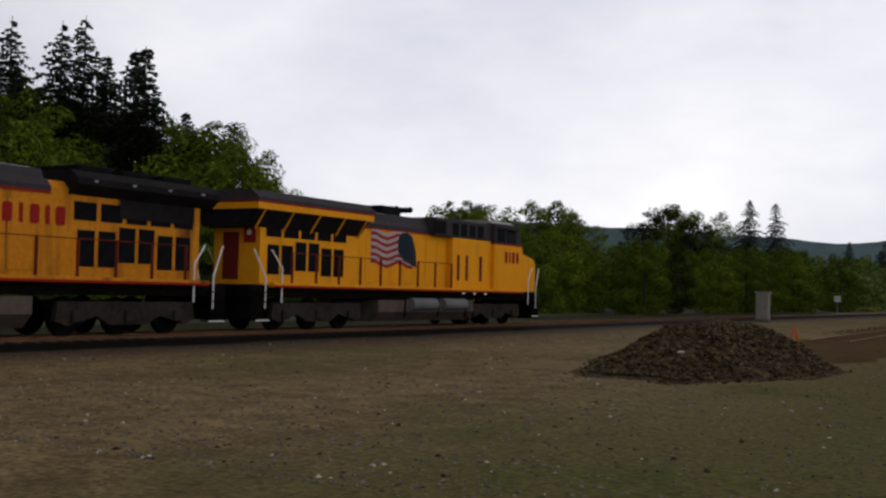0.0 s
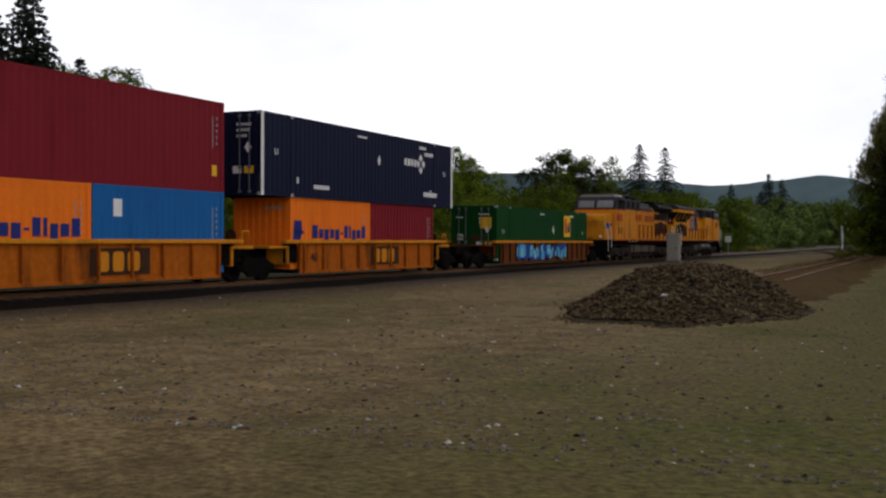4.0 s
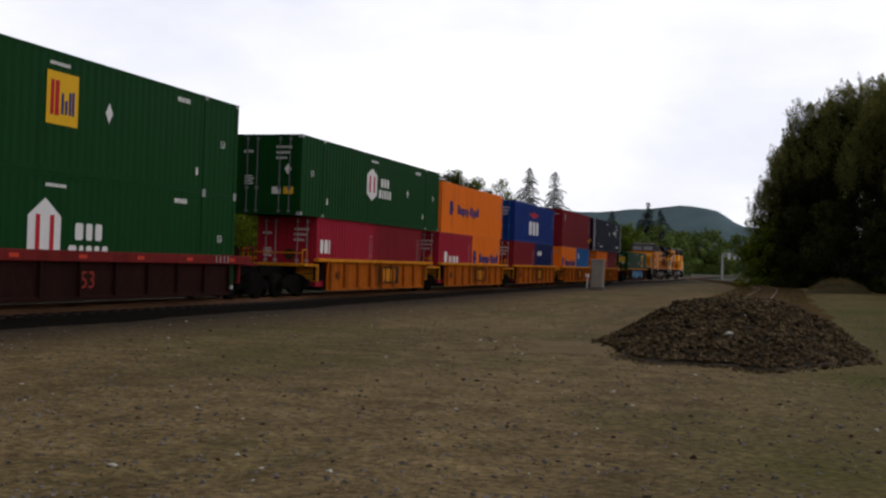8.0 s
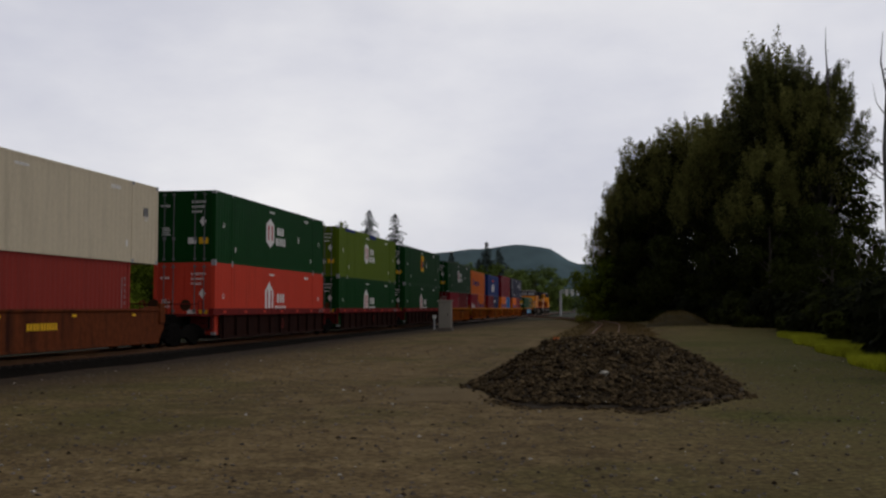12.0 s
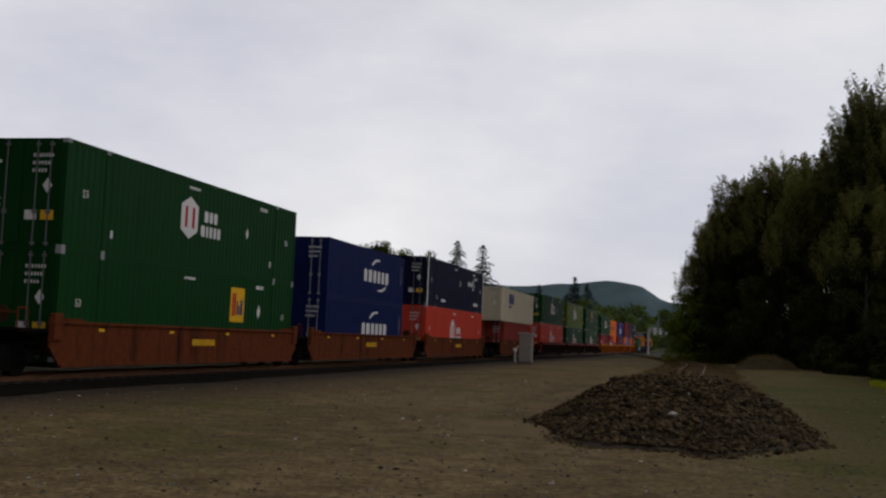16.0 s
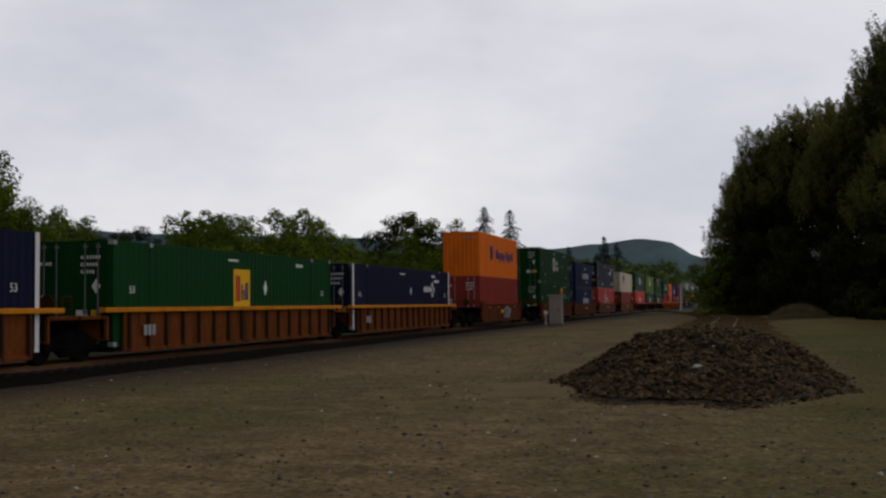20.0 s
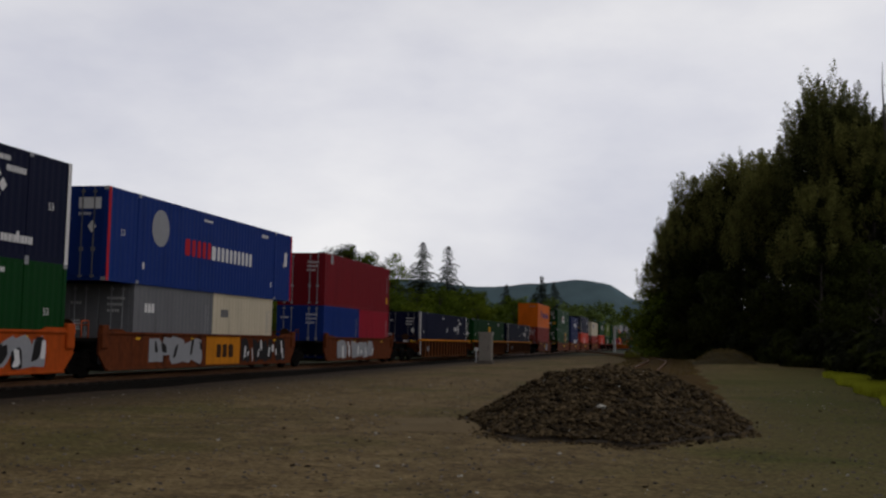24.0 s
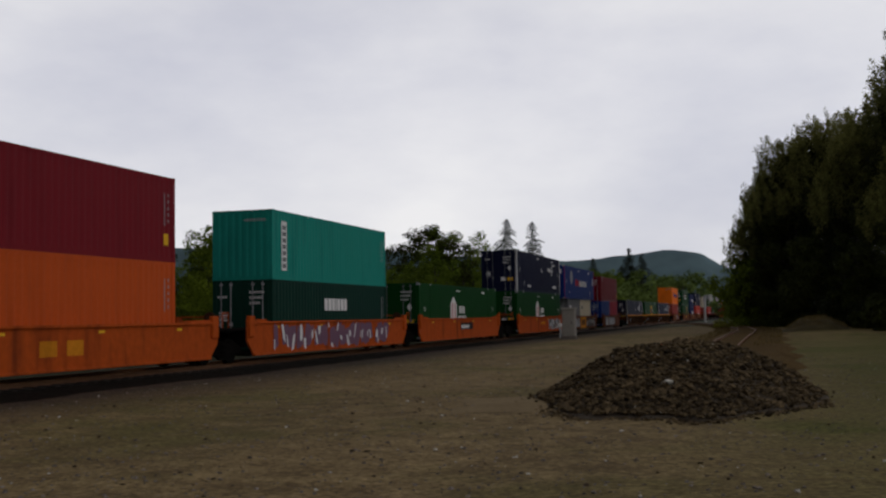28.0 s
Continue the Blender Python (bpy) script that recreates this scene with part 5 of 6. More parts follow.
def mark_square(c, w, z, y, s):
    p = part("sign", one(bx, w, w + 0.008, y - s / 2, y + s / 2, z, z + s * 1.05), "mark_gold", c, "yellow square sign")
    bm = bmesh.new()
    bx(bm, w + 0.008, w + 0.014, y - 0.38 * s, y - 0.28 * s, z + 0.18 * s, z + 0.88 * s)
    bx(bm, w + 0.008, w + 0.014, y - 0.24 * s, y - 0.12 * s, z + 0.18 * s, z + 0.88 * s)
    part("emblem", bm, "mark_red", p, "dark red bars")
    for o, t in ((-0.04, 0.65), (0.08, 0.5), (0.2, 0.68), (0.3, 0.7)):
        dressed("letter_bar", LETTER, p, "mark_blue", Matrix.LocRotScale((w + 0.008, y + o * s, z + 0.22 * s), None, (1, 0.07 * s, (t - 0.22) * s)))


def mark_diamond(c, w, z, y, s):
    """Pale lettering bars that end in a ring of four diamonds."""
    bm = bmesh.new()
    word(bm, w, y - s * 2.2, z + 0.24 * s, [0.7, 0.95, 0.7, 0.65], s * 0.40, 0.30)
    for dy, dz in ((0, 0.36), (0, -0.36), (0.36, 0), (-0.36, 0)):
        k = 0.24 * s
        cy, cz = y + dy * s, z + s * 0.42 + dz * s
        prism(bm, [(cy - k, cz), (cy, cz - k), (cy + k, cz), (cy, cz + k)], w, w + 0.008)
    part("lettering", bm, "mark_white", c, "white lettering bars and diamond emblem")


def mark_lozenge(c, w, z, y, s):
    part("placard", one(prism, [(y - s * 0.6, z), (y, z - s), (y + s * 0.6, z), (y, z + s)], w, w + 0.008), "mark_white", c, "white diamond placard")


def mark_orange(c, w, z, y, h, t0, t1):
    """Dark blue emblem of two leaning blocks and a row of dark bars from t0 to t1."""
    bm = bmesh.new()
    for o in (0, 0.36):
        prism(bm, [(y + o * h, z), (y + (o + 0.3) * h, z), (y + (o + 0.5) * h, z + 0.45 * h), (y + (o + 0.42) * h, z + h), (y + (o + 0.1) * h, z + h)], w, w + 0.008)
    bx(bm, w, w + 0.008, y + 0.2 * h, y + 1.0 * h, z + 0.35 * h, z + 0.5 * h)
    part("emblem", bm, "mark_blue", c, "dark blue block emblem")
    bars = ((0.4, 0, 1), (0.32, 0, 0.7), (0.32, -0.25, 0.7), (0.32, 0, 0.7), (0.32, -0.25, 0.7), (0.2, 0.3, 0.45), (0.3, 0, 1), (0.14, 0, 1), (0.3, -0.25, 0.7), (0.32, 0, 0.7), (0.32, 0, 1))
    k = (t1 - t0) / (sum(b[0] for b in bars) + 0.11 * (len(bars) - 1))
    q, yy = h * 0.66, t0
    for wd, lo, hi in bars:
        dressed("letter_bar", LETTER, c, "mark_blue", Matrix.LocRotScale((w, yy, z + lo * q + 0.14 * h), None, (1, wd * k, (hi - lo) * q)))
        yy += (wd + 0.11) * k


def mark_words(c, w, z, y, widths, h, colour, gap=0.2):
    """A row of lettering bars, each a piece of its own."""
    for k in widths:
        dressed("letter_bar", GLYPHS[0] if k > 0.38 and h > 0.3 else LETTER, c, colour, Matrix.LocRotScale((w, y, z), None, (1, h * k, h)))
        y += h * (k + gap)


def spray(parent, x, y0, y1, z0, z1, seed, colours, count=14):
    """Sprayed lettering: overlapping rounded shapes, too wild to read."""
    rng = random.Random(seed)
    for q, col in enumerate(colours):
        for k in range(count):
            bm = bmesh.new()
            cy = y0 + (y1 - y0) * (k + rng.random()) / count
            full = len(colours) > 2
            hh = (z1 - z0) * (rng.uniform(0.7, 1.0) if q == 0 else rng.uniform(0.5, 0.85) if full and q == 1 else rng.uniform(0.18, 0.7))
            ww = (y1 - y0) / count * (rng.uniform(1.1, 1.6) if q == 0 else rng.uniform(0.55, 0.85) if full and q == 1 else rng.uniform(0.15, 0.5))
            cz = (z0 + z1) / 2 + ((z1 - z0) - hh) * rng.uniform(-0.5, 0.5)
            sl = rng.uniform(-0.25, 0.25) * hh
            pts = []
            for i in range(9):
                a = 6.283 * i / 9
                rr = rng.uniform(0.75, 1.1)
                pts.append((min(y1, max(y0, cy + ww / 2 * math.copysign(abs(math.cos(a)) ** 0.5, math.cos(a)) * rr + sl * math.sin(a))), min(z1, max(z0, cz + hh / 2 * math.copysign(abs(math.sin(a)) ** 0.5, math.sin(a)) * rr))))
            vs = [bm.verts.new((x + 0.005 * (q + 1) + 0.0008 * k, *p)) for p in pts]
            bm.faces.new(vs)
            part("spray_shape", bm, col, parent, "sprayed graffiti shape")


WHEEL = {}


def wheelset(parent, y, r, gauge=0.75):
    if r not in WHEEL:
        bm = bmesh.new()
        tube(bm, (-0.8, 0, 0), (0.8, 0, 0), 0.08, 8)
        for x in (-gauge, gauge):
            tube(bm, (x - 0.065, 0, 0), (x + 0.065, 0, 0), r, 20)
            tube(bm, (x * 0.9 - 0.02, 0, 0), (x * 0.9 + 0.02, 0, 0), r + 0.03, 20)
            tube(bm, (x * 1.05 - 0.07, 0, 0), (x * 1.05 + 0.07, 0, 0), r * 0.45, 12)
        me = bpy.data.meshes.new("wheelset")
        bm.to_mesh(me)
        bm.free()
        me.materials.append(M["wheel"])
        WHEEL[r] = me
    return share("wheelset", WHEEL[r], parent, pose(0, y, r))


def car_truck(parent, y):
    """A freight truck: two side frames, bolster, springs and two wheelsets."""
    bm = bmesh.new()
    for sx in (-1, 1):
        a, b = (0.98, 1.12) if sx > 0 else (-1.12, -0.98)
        prism(bm, [(-1.15, 0.34), (-0.65, 0.34), (-0.35, 0.16), (0.35, 0.16), (0.65, 0.34), (1.15, 0.34), (1.12, 0.56), (0.5, 0.80), (-0.5, 0.80), (-1.12, 0.56)], a, b)
    bx(bm, -1.1, 1.1, -0.2, 0.2, 0.4, 0.62)
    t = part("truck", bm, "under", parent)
    t.location = (0, y, 0)
    for o in (-0.89, 0.89):
        wheelset(t, o, 0.42)
    return t


def well_car(kind, colour, style, label, front, rear, sill="well_yellow"):
    """One well unit. front, rear: where its trucks stand from the middle, or None."""
    half = {"40": 6.45, "53": 8.45}[kind]
    car = empty("well_car", label, "well car", "well cars of the train")
    for sx in (-1, 1):
        bm = bmesh.new()
        a, b = (1.34, 1.40) if sx > 0 else (-1.40, -1.34)
        if style == "ribbed":
            prism(bm, [(-half + 0.75, 0.22), (half - 0.75, 0.22), (half - 0.75, 1.36), (-half + 0.75, 1.36)], a, b)
        else:
            prism(bm, [(-half, 0.75), (-half + 0.5, 0.25), (half - 0.5, 0.25), (half, 0.75), (half, 1.50), (half - 1.4, 1.50), (half - 1.7, 1.40), (-half + 1.7, 1.40), (-half + 1.4, 1.50), (-half, 1.50)], a, b)
        # sides under the chord take a shaded copy of its paint
        skin = {"well_yellow": "well_grime_shade", "well_red": "well_red_shade"}.get(colour, colour)
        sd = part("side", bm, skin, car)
        c, d = (1.40, 1.50) if sx > 0 else (-1.50, -1.40)
        if style == "ribbed":
            part("top_chord", one(bx, min(a, c) - 0.02, max(b, d) + 0.03, -half - 0.35, half + 0.35, 1.16 if colour == "well_red" else 1.30, 1.43, 0.015), sill, car)
            # the recess's shade is painted on as near-black webs
            for y in (-half - 0.1, half - 0.75):
                part("end_web", one(bx, *sorted((a * 0.9, b * 0.9)), y + 0.001, y + 0.849, 0.6, 1.29), "under", car, "recessed end web, its shade painted black")
            part("bottom_chord", one(bx, min(a, c), max(b, d) - 0.02, -half + 0.9, half - 0.9, 0.20, 0.31, 0.01), skin, car)
            n = 9 if kind == "40" else (16 if sill == "well_yellow" else 11)
            rb = bmesh.new()
            bx(rb, min(c, d), max(c, d), -0.04, 0.04, 0.24, 1.30)
            me = bpy.data.meshes.new("rib")
            rb.to_mesh(me)
            rb.free()
            me.materials.append(M["plate_brown" if colour == "well_rust" else skin])
            for k in range(n):
                share("rib", me, sd, pose(0, -half + 0.95 + k * (2 * half - 1.9) / (n - 1), 0))
        else:
            part("top_chord", one(bx, min(a, c) - 0.01, max(b, d) - 0.04, -half, half, 1.34, 1.42, 0.012), colour, car)
            part("bottom_chord", one(bx, min(a, c), max(b, d) - 0.04, -half + 0.5, half - 0.5, 0.23, 0.30, 0.01), colour, car)
            for y in (-half + 0.25, half - 0.25):
                part("end_bracket", one(bx, min(a, c) - 0.02, max(b, d) - 0.02, y - 0.2, y + 0.2, 0.9, 1.62, 0.03), colour, car)
            for k in range(4):
                part("reflector", one(bx, b if sx > 0 else a - 0.006, b + 0.006 if sx > 0 else a, -half + 2.4 + k * (2 * half - 4.8) / 3 - 0.14, -half + 2.4 + k * (2 * half - 4.8) / 3 + 0.14, 1.18, 1.26), "mark_gold", sd, "yellow reflector strip")
    for k in range(5):
        y = -half + 0.6 + k * (2 * half - 1.2) / 4
        part("cross_bearer", one(bx, -1.34, 1.34, y - 0.25, y + 0.25, 0.22, 0.36), "under", car)
    for sy, tr in ((1, front), (-1, rear)):
        e = (abs(tr) if tr else half + 1.1) + (1.6 if tr else 0)
        y0, y1 = sorted((sy * half, sy * e))
        bm = bmesh.new()
        bx(bm, -0.45, 0.45, y0, y1, 0.72, 1.12, 0.02)
        part("draft_sill", bm, "under", car)
        # smooth cars' end decks carry the gap's shade as near-black paint
        part("end_platform", one(bx, -1.35, 1.35, *sorted((sy * (half - 0.02), sy * (half + 1.2))), 1.12, 1.22, 0.01), colour if style == "ribbed" else "under", car)
        part("bulkhead", one(bx, -1.34, 1.34, *sorted((sy * (half - 0.08), sy * half)), 0.55, 1.20), colour if style == "ribbed" else "under", car)
        if tr:
            car_truck(car, tr)
            for x in (-1.2, 1.2):
                hr = bmesh.new()
                tube(hr, (x, sy * (half + 0.7), 1.2), (x, sy * (half + 0.7), 1.72), 0.022, 6)
                tube(hr, (x, sy * (half + 1.1), 1.2), (x, sy * (half + 1.1), 1.72), 0.022, 6)
                tube(hr, (x, sy * (half + 0.7), 1.72), (x, sy * (half + 1.1), 1.72), 0.022, 6)
                part("handrail", hr, "plate_brown" if colour == "well_rust" else colour, car)
            part("cross_rail", one(tube, (-1.2, sy * (half + 1.1), 1.6), (1.2, sy * (half + 1.1), 1.6), 0.022, 6), "plate_brown" if colour == "well_rust" else colour, car)
            lad = bmesh.new()
            for k in range(4):
                bx(lad, 1.2, 1.42, *sorted((sy * (half + 0.55), sy * (half + 0.95))), 0.4 + 0.22 * k, 0.43 + 0.22 * k)
            part("ladder", lad, "under", car)
            part("brake_wheel", one(tube, (0.6, sy * (half + 0.9), 1.55), (0.6, sy * (half + 0.94), 1.55), 0.22, 14), "plate_brown", car)
            cp = bmesh.new()
            bx(cp, -0.14, 0.14, *sorted((sy * e, sy * (e + 0.55))), 0.74, 1.0, 0.03)
            part("coupler", cp, "under", car)
    return car, half


def locomotive(number_label, Y, lead_type):
    """A six-axle diesel locomotive, built facing +y. Its length over couplers is 22.3 m."""
    lc = empty("diesel_locomotive", number_label, "locomotive", "locomotives of the train")
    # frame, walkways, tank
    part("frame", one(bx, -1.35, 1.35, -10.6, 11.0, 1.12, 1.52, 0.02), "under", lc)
    for sx in (-1, 1):
        a, b = (1.35, 1.56) if sx > 0 else (-1.56, -1.35)
        part("walkway", one(bx, a, b, -9.6, 9.1, 1.46, 1.62, 0.01), Y, lc)
        part("sill_stripe", one(bx, b if sx > 0 else a - 0.008, b + 0.008 if sx > 0 else a, -9.6, 9.1, 1.46, 1.53), "loco_red", lc, "red sill stripe")
    part("fuel_tank", one(loft, [(-1.45, 0.62), (-1.1, 0.25), (1.1, 0.25), (1.45, 0.62), (1.45, 1.08), (-1.45, 1.08)], -3.2, 4.3), "tank", lc, "grimy grey-brown fuel tank")
    for sx in (-1, 1):
        for y in (-0.9, 1.6) if lead_type else ():
            part("air_reservoir", one(tube, (sx * 1.42, y, 0.92), (sx * 1.42, y + 1.9, 0.92), 0.25, 14), "grey" if lead_type else "tank", lc, "grey air reservoir")
        for y in (-1.3, 1.3, 3.6):
            part("tank_strap", one(bx, *sorted((sx * 1.44, sx * 1.47)), y - 0.06, y + 0.06, 0.4, 1.1), "under", lc)
    # long hood
    part("hood", one(loft, [(-1.0, 1.55), (1.0, 1.55), (1.0, 3.98), (0.8, 4.18), (-0.8, 4.18), (-1.0, 3.98)], -9.7, 6.1), Y, lc)
    part("roof", one(loft, [(-0.86, 4.17), (0.86, 4.17), (0.72, 4.46), (-0.72, 4.46)], -3.9, 6.1), "loco_grey", lc)
    part("hood_band", one(loft, [(-1.03, 3.86), (1.03, 3.86), (1.03, 4.0), (0.83, 4.21), (-0.83, 4.21), (-1.03, 4.0)], -4.0, 6.09), "loco_grey", lc, "dark grey band along the hood top")
    part("band_line", one(bx, -1.035, 1.035, -4.0, 6.08, 3.80, 3.86), "loco_red", lc, "thin red line under the dark band")
    for y in (-3.2, -2.0, -0.8, 0.3):
        part("roof_hatch", one(bx, -0.55, 0.55, y - 0.5, y + 0.5, 4.44, 4.50, 0.02), "loco_grey" if y > -1 else "loco_pale", lc)
    # flared radiator cab at the rear
    if lead_type:
        # solid wedge painted black for the shade in the open bays
        part("radiator", one(loft, [(-1.02, 3.45), (1.02, 3.45), (1.44, 4.0), (1.44, 4.28), (-1.44, 4.28), (-1.44, 4.0)], -10.3, -3.95), "soot", lc, "underside of the radiator wings, open bays' shade painted black")
        part("radiator_roof", one(loft, [(-1.5, 4.30), (1.5, 4.30), (1.5, 4.40), (1.15, 4.66), (-1.15, 4.66), (-1.5, 4.40)], -10.4, -3.6), "loco_grey", lc, "dark grey radiator roof")
        part("fascia", one(bx, -1.5, 1.5, -10.42, -3.7, 4.02, 4.24, 0.01), Y, lc, "yellow edge of the radiator wings")
        part("fascia_line", one(bx, -1.51, 1.51, -10.43, -3.69, 4.24, 4.30), "loco_red", lc, "red line on the wing edge")
        for sx in (-1, 1):
            for y in (-10.0, -8.5, -7.0, -5.5, -4.1):
                part("strut", one(tube, (sx * 1.03, y, 3.4), (sx * 1.46, y, 4.04), 0.035, 6), Y, lc)
    else:
        part("radiator", one(loft, [(-1.02, 3.84), (1.02, 3.84), (1.36, 4.12), (1.36, 4.30), (1.05, 4.52), (-1.05, 4.52), (-1.36, 4.30), (-1.36, 4.12)], -10.2, -4.6), "soot", lc, "sooty black radiator housing")
        for y in (-9.4, -8.0, -6.6, -5.2):
            part("roof_lamp", one(bx, -1.42, 1.42, y - 0.05, y + 0.05, 4.20, 4.26), "spray_grey", lc, "small pale roof fitting")
    for y in (-8.8, -7.2, -5.6):
        part("radiator_louvre", one(bx, -0.9, 0.9, y - 0.6, y + 0.6, 4.54, 4.70, 0.02), "black", lc)
    hl = part("rear_headlight", one(bx, 0.35, 0.85, -9.78, -9.70, 2.95, 3.75, 0.02), "loco_red", lc, "red headlight housing on the rear door")
    for z in (3.28, 3.52):
        part("lens", one(tube, (0.6, -9.80, z), (0.6, -9.77, z), 0.1, 10), "lamp", hl)
    part("rear_door", one(bx, -0.6, 0.1, -9.73, -9.70, 1.7, 3.3, 0.01), "rail_red", lc, "dark red rear door")
    # hood doors, seams and grilles on both sides
    dm = bpy.data.meshes.new("hood_door")
    bm = one(bx, -0.012, 0.012, -0.40, 0.40, 1.75, 3.55, 0.006)
    bm.to_mesh(dm)
    bm.free()
    dm.materials.append(M[Y])
    gm = bpy.data.meshes.new("grille")
    bm = bmesh.new()
    bx(bm, -0.012, 0.012, -0.30, 0.30, -0.5, 0.5)
    for k in range(7):
        bx(bm, -0.026, 0.026, -0.28, 0.28, -0.46 + k * 0.14, -0.41 + k * 0.14)
    bm.to_mesh(gm)
    bm.free()
    gm.materials.append(M["black"])
    for sx in (-1, 1):
        for k in range(7):
            share("hood_door", dm, lc, pose(sx * 1.008, -3.1 + k * 0.88, 0))
        for k in range(6):
            share("grille", gm, lc, pose(sx * 1.01, -9.0 + k * 0.75, 2.55 if k in (2, 3) else 2.4))
        for k in range(5):
            share("grille", gm, lc, pose(sx * 1.012, -9.0 + k * 0.95, 3.42) @ Matrix.Diagonal((1, 1.3, 0.5, 1)))
    # cab and nose
    part("cab", one(prism, [(6.1, 1.55), (9.0, 1.55), (9.0, 3.45), (8.9, 3.72), (6.1, 3.72)], -1.5, 1.5), Y, lc)
    part("cab_top", one(prism, [(6.1, 3.72), (8.9, 3.72), (8.62, 4.34), (8.35, 4.62), (6.1, 4.62)], -1.49, 1.49), "loco_grey", lc, "dark grey upper half of the cab")
    part("cab_roof", one(loft, [(-1.36, 4.61), (1.36, 4.61), (1.15, 4.78), (-1.15, 4.78)], 6.1, 8.3), "loco_pale", lc, "pale cab roof")
    part("nose", one(prism, [(9.0, 1.55), (10.9, 1.55), (10.9, 2.85), (10.7, 3.15), (9.0, 3.44)], -1.25, 1.25), Y, lc)
    part("equipment_box", one(bx, -1.3, 1.3, 1.2, 6.1, 3.79, 4.56, 0.04), "loco_grey", lc)
    for y, k in ((1.55, 0.5), (2.85, 0.27), (3.6, 0.27), (4.35, 0.27), (5.1, 0.27)) if lead_type else ((1.75, 0.42), (3.2, 0.42), (4.65, 0.42)):
        for sx in (-1, 1):
            part("vent", one(bx, *sorted((sx * 1.29, sx * 1.312)), y - k, y + k, 3.88, 4.42, 0.006), "black", lc)
    part("inverter_cabinet", one(bx, -1.32, 1.32, 2.6, 6.1, 1.6, 3.78, 0.03), Y, lc)
    for sx in (-1, 1):
        for y0, y1 in ((3.0, 3.22), (3.75, 3.97), (5.0, 5.25)) if lead_type else ((7.15, 7.4), (7.85, 8.15)):
            fx = 1.318 if lead_type else 1.51
            part("door_slot", one(bx, *sorted((sx * fx, sx * (fx + 0.012))), y0, y1, 1.95, 3.05 if lead_type else 2.4, 0.005), "rail_red" if lead_type else "black", lc)
        part("switch_panel", one(bx, *sorted((sx * 1.5, sx * 1.512)), 7.0, 8.3, 1.7, 2.55, 0.006), Y, lc)
        for y in (3.2, 4.2, 5.2):
            part("sill_lamp", one(bx, *sorted((sx * 1.56, sx * 1.575)), y - 0.1, y + 0.1, 1.36, 1.44), "mark_white", lc, "small white sill lamp")
    part("red_line", one(bx, -1.51, 1.51, 6.09, 8.92, 3.66, 3.73), "loco_red", lc)
    for sx in (-1, 1):
        for y0, y1 in ((6.35, 7.1), (7.3, 8.2)):
            part("side_window", one(bx, *sorted((sx * 1.507, sx * 1.522)), y0, y1, 3.80, 4.36, 0.005), "glass", lc)
        part("windscreen", one(bx, *sorted((sx * 0.12, sx * 1.28)), 8.74, 8.82, 3.80, 4.34, 0.005), "screen_reflection", lc, "windscreen pane, sky reflection painted pale grey").matrix_local = pose(0, 8.78, 4.05, 24) @ pose(0, -8.78, -4.05)
        part("window_shade", one(bx, *sorted((sx * 1.5, sx * 1.68)), 6.25, 8.3, 4.40, 4.45), "loco_grey", lc)
        part("cab_door", one(bx, *sorted((sx * 1.502, sx * 1.516)), 6.25, 6.85, 1.8, 3.6, 0.006), Y, lc)
        # road number and lettering stand as plain bars
        mark_words(lc, sx * 1.5 - (0 if sx > 0 else 0.01), 2.85, 7.15, [0.5, 0.3, 0.5, 0.5], 0.52, "loco_red", 0.3)
        # handrails
        for k in range(9):
            part("stanchion", one(tube, (sx * 1.52, -8.6 + 1.35 * k, 1.6), (sx * 1.52, -8.6 + 1.35 * k, 2.65), 0.045, 6), "rail_red", lc)
        bm = bmesh.new()
        tube(bm, (sx * 1.52, -8.6, 2.63), (sx * 1.52, 2.2, 2.63), 0.016, 6)
        part("handrail", bm, "rail_red", lc)
        for y, e in ((10.6, 1), (-9.9, -1)):
            bm = bmesh.new()
            tube(bm, (sx * 1.46, y, 0.75), (sx * 1.46, y, 1.75), 0.03, 6)
            tube(bm, (sx * 1.46, y, 1.75), (sx * 1.35, y + e * 0.5, 2.7), 0.03, 6)
            tube(bm, (sx * 1.46, y - e * 0.85, 0.95), (sx * 1.46, y - e * 0.85, 2.1), 0.03, 6)
            tube(bm, (sx * 1.46, y - e * 0.85, 2.1), (sx * 1.4, y - e * 0.35, 2.7), 0.03, 6)
            part("grab_rail", bm, "mark_white", lc, "white grab rails at the steps")
            st = bmesh.new()
            for k in range(4):
                bx(st, *sorted((sx * 1.15, sx * 1.5)), y - 0.5, y + 0.2, 0.35 + 0.3 * k, 0.39 + 0.3 * k)
            part("steps", st, "under", lc)
            part("step_edge", one(bx, *sorted((sx * 1.5, sx * 1.515)), y - 0.5, y + 0.2, 0.35, 0.39), "mark_white", lc)
    part("pilot", one(prism, [(10.3, 0.25), (11.05, 0.25), (11.0, 1.4), (10.3, 1.5)], -1.4, 1.4), "under", lc)
    part("rear_pilot", one(prism, [(-10.5, 0.4), (-9.9, 0.4), (-9.9, 1.5), (-10.5, 1.4)], -1.4, 1.4), "under", lc)
    for y0, y1 in ((10.95, 11.3), (-11.1, -10.5)):
        part("coupler", one(bx, -0.16, 0.16, y0, y1, 0.75, 1.05, 0.04), "under", lc)
    for x in (-0.55, 0.55):
        part("ditch_light", one(tube, (x * 1.8, 10.9, 1.75), (x * 1.8, 10.98, 1.75), 0.1, 10), "lamp", lc)
    bm = bmesh.new()
    for z in (2.55, 2.75, 2.95):
        tube(bm, (1.0, 10.9, z - 0.1), (1.0, 10.96, z - 0.1), 0.07, 8)
    part("nose_lights", bm, "lamp", lc)
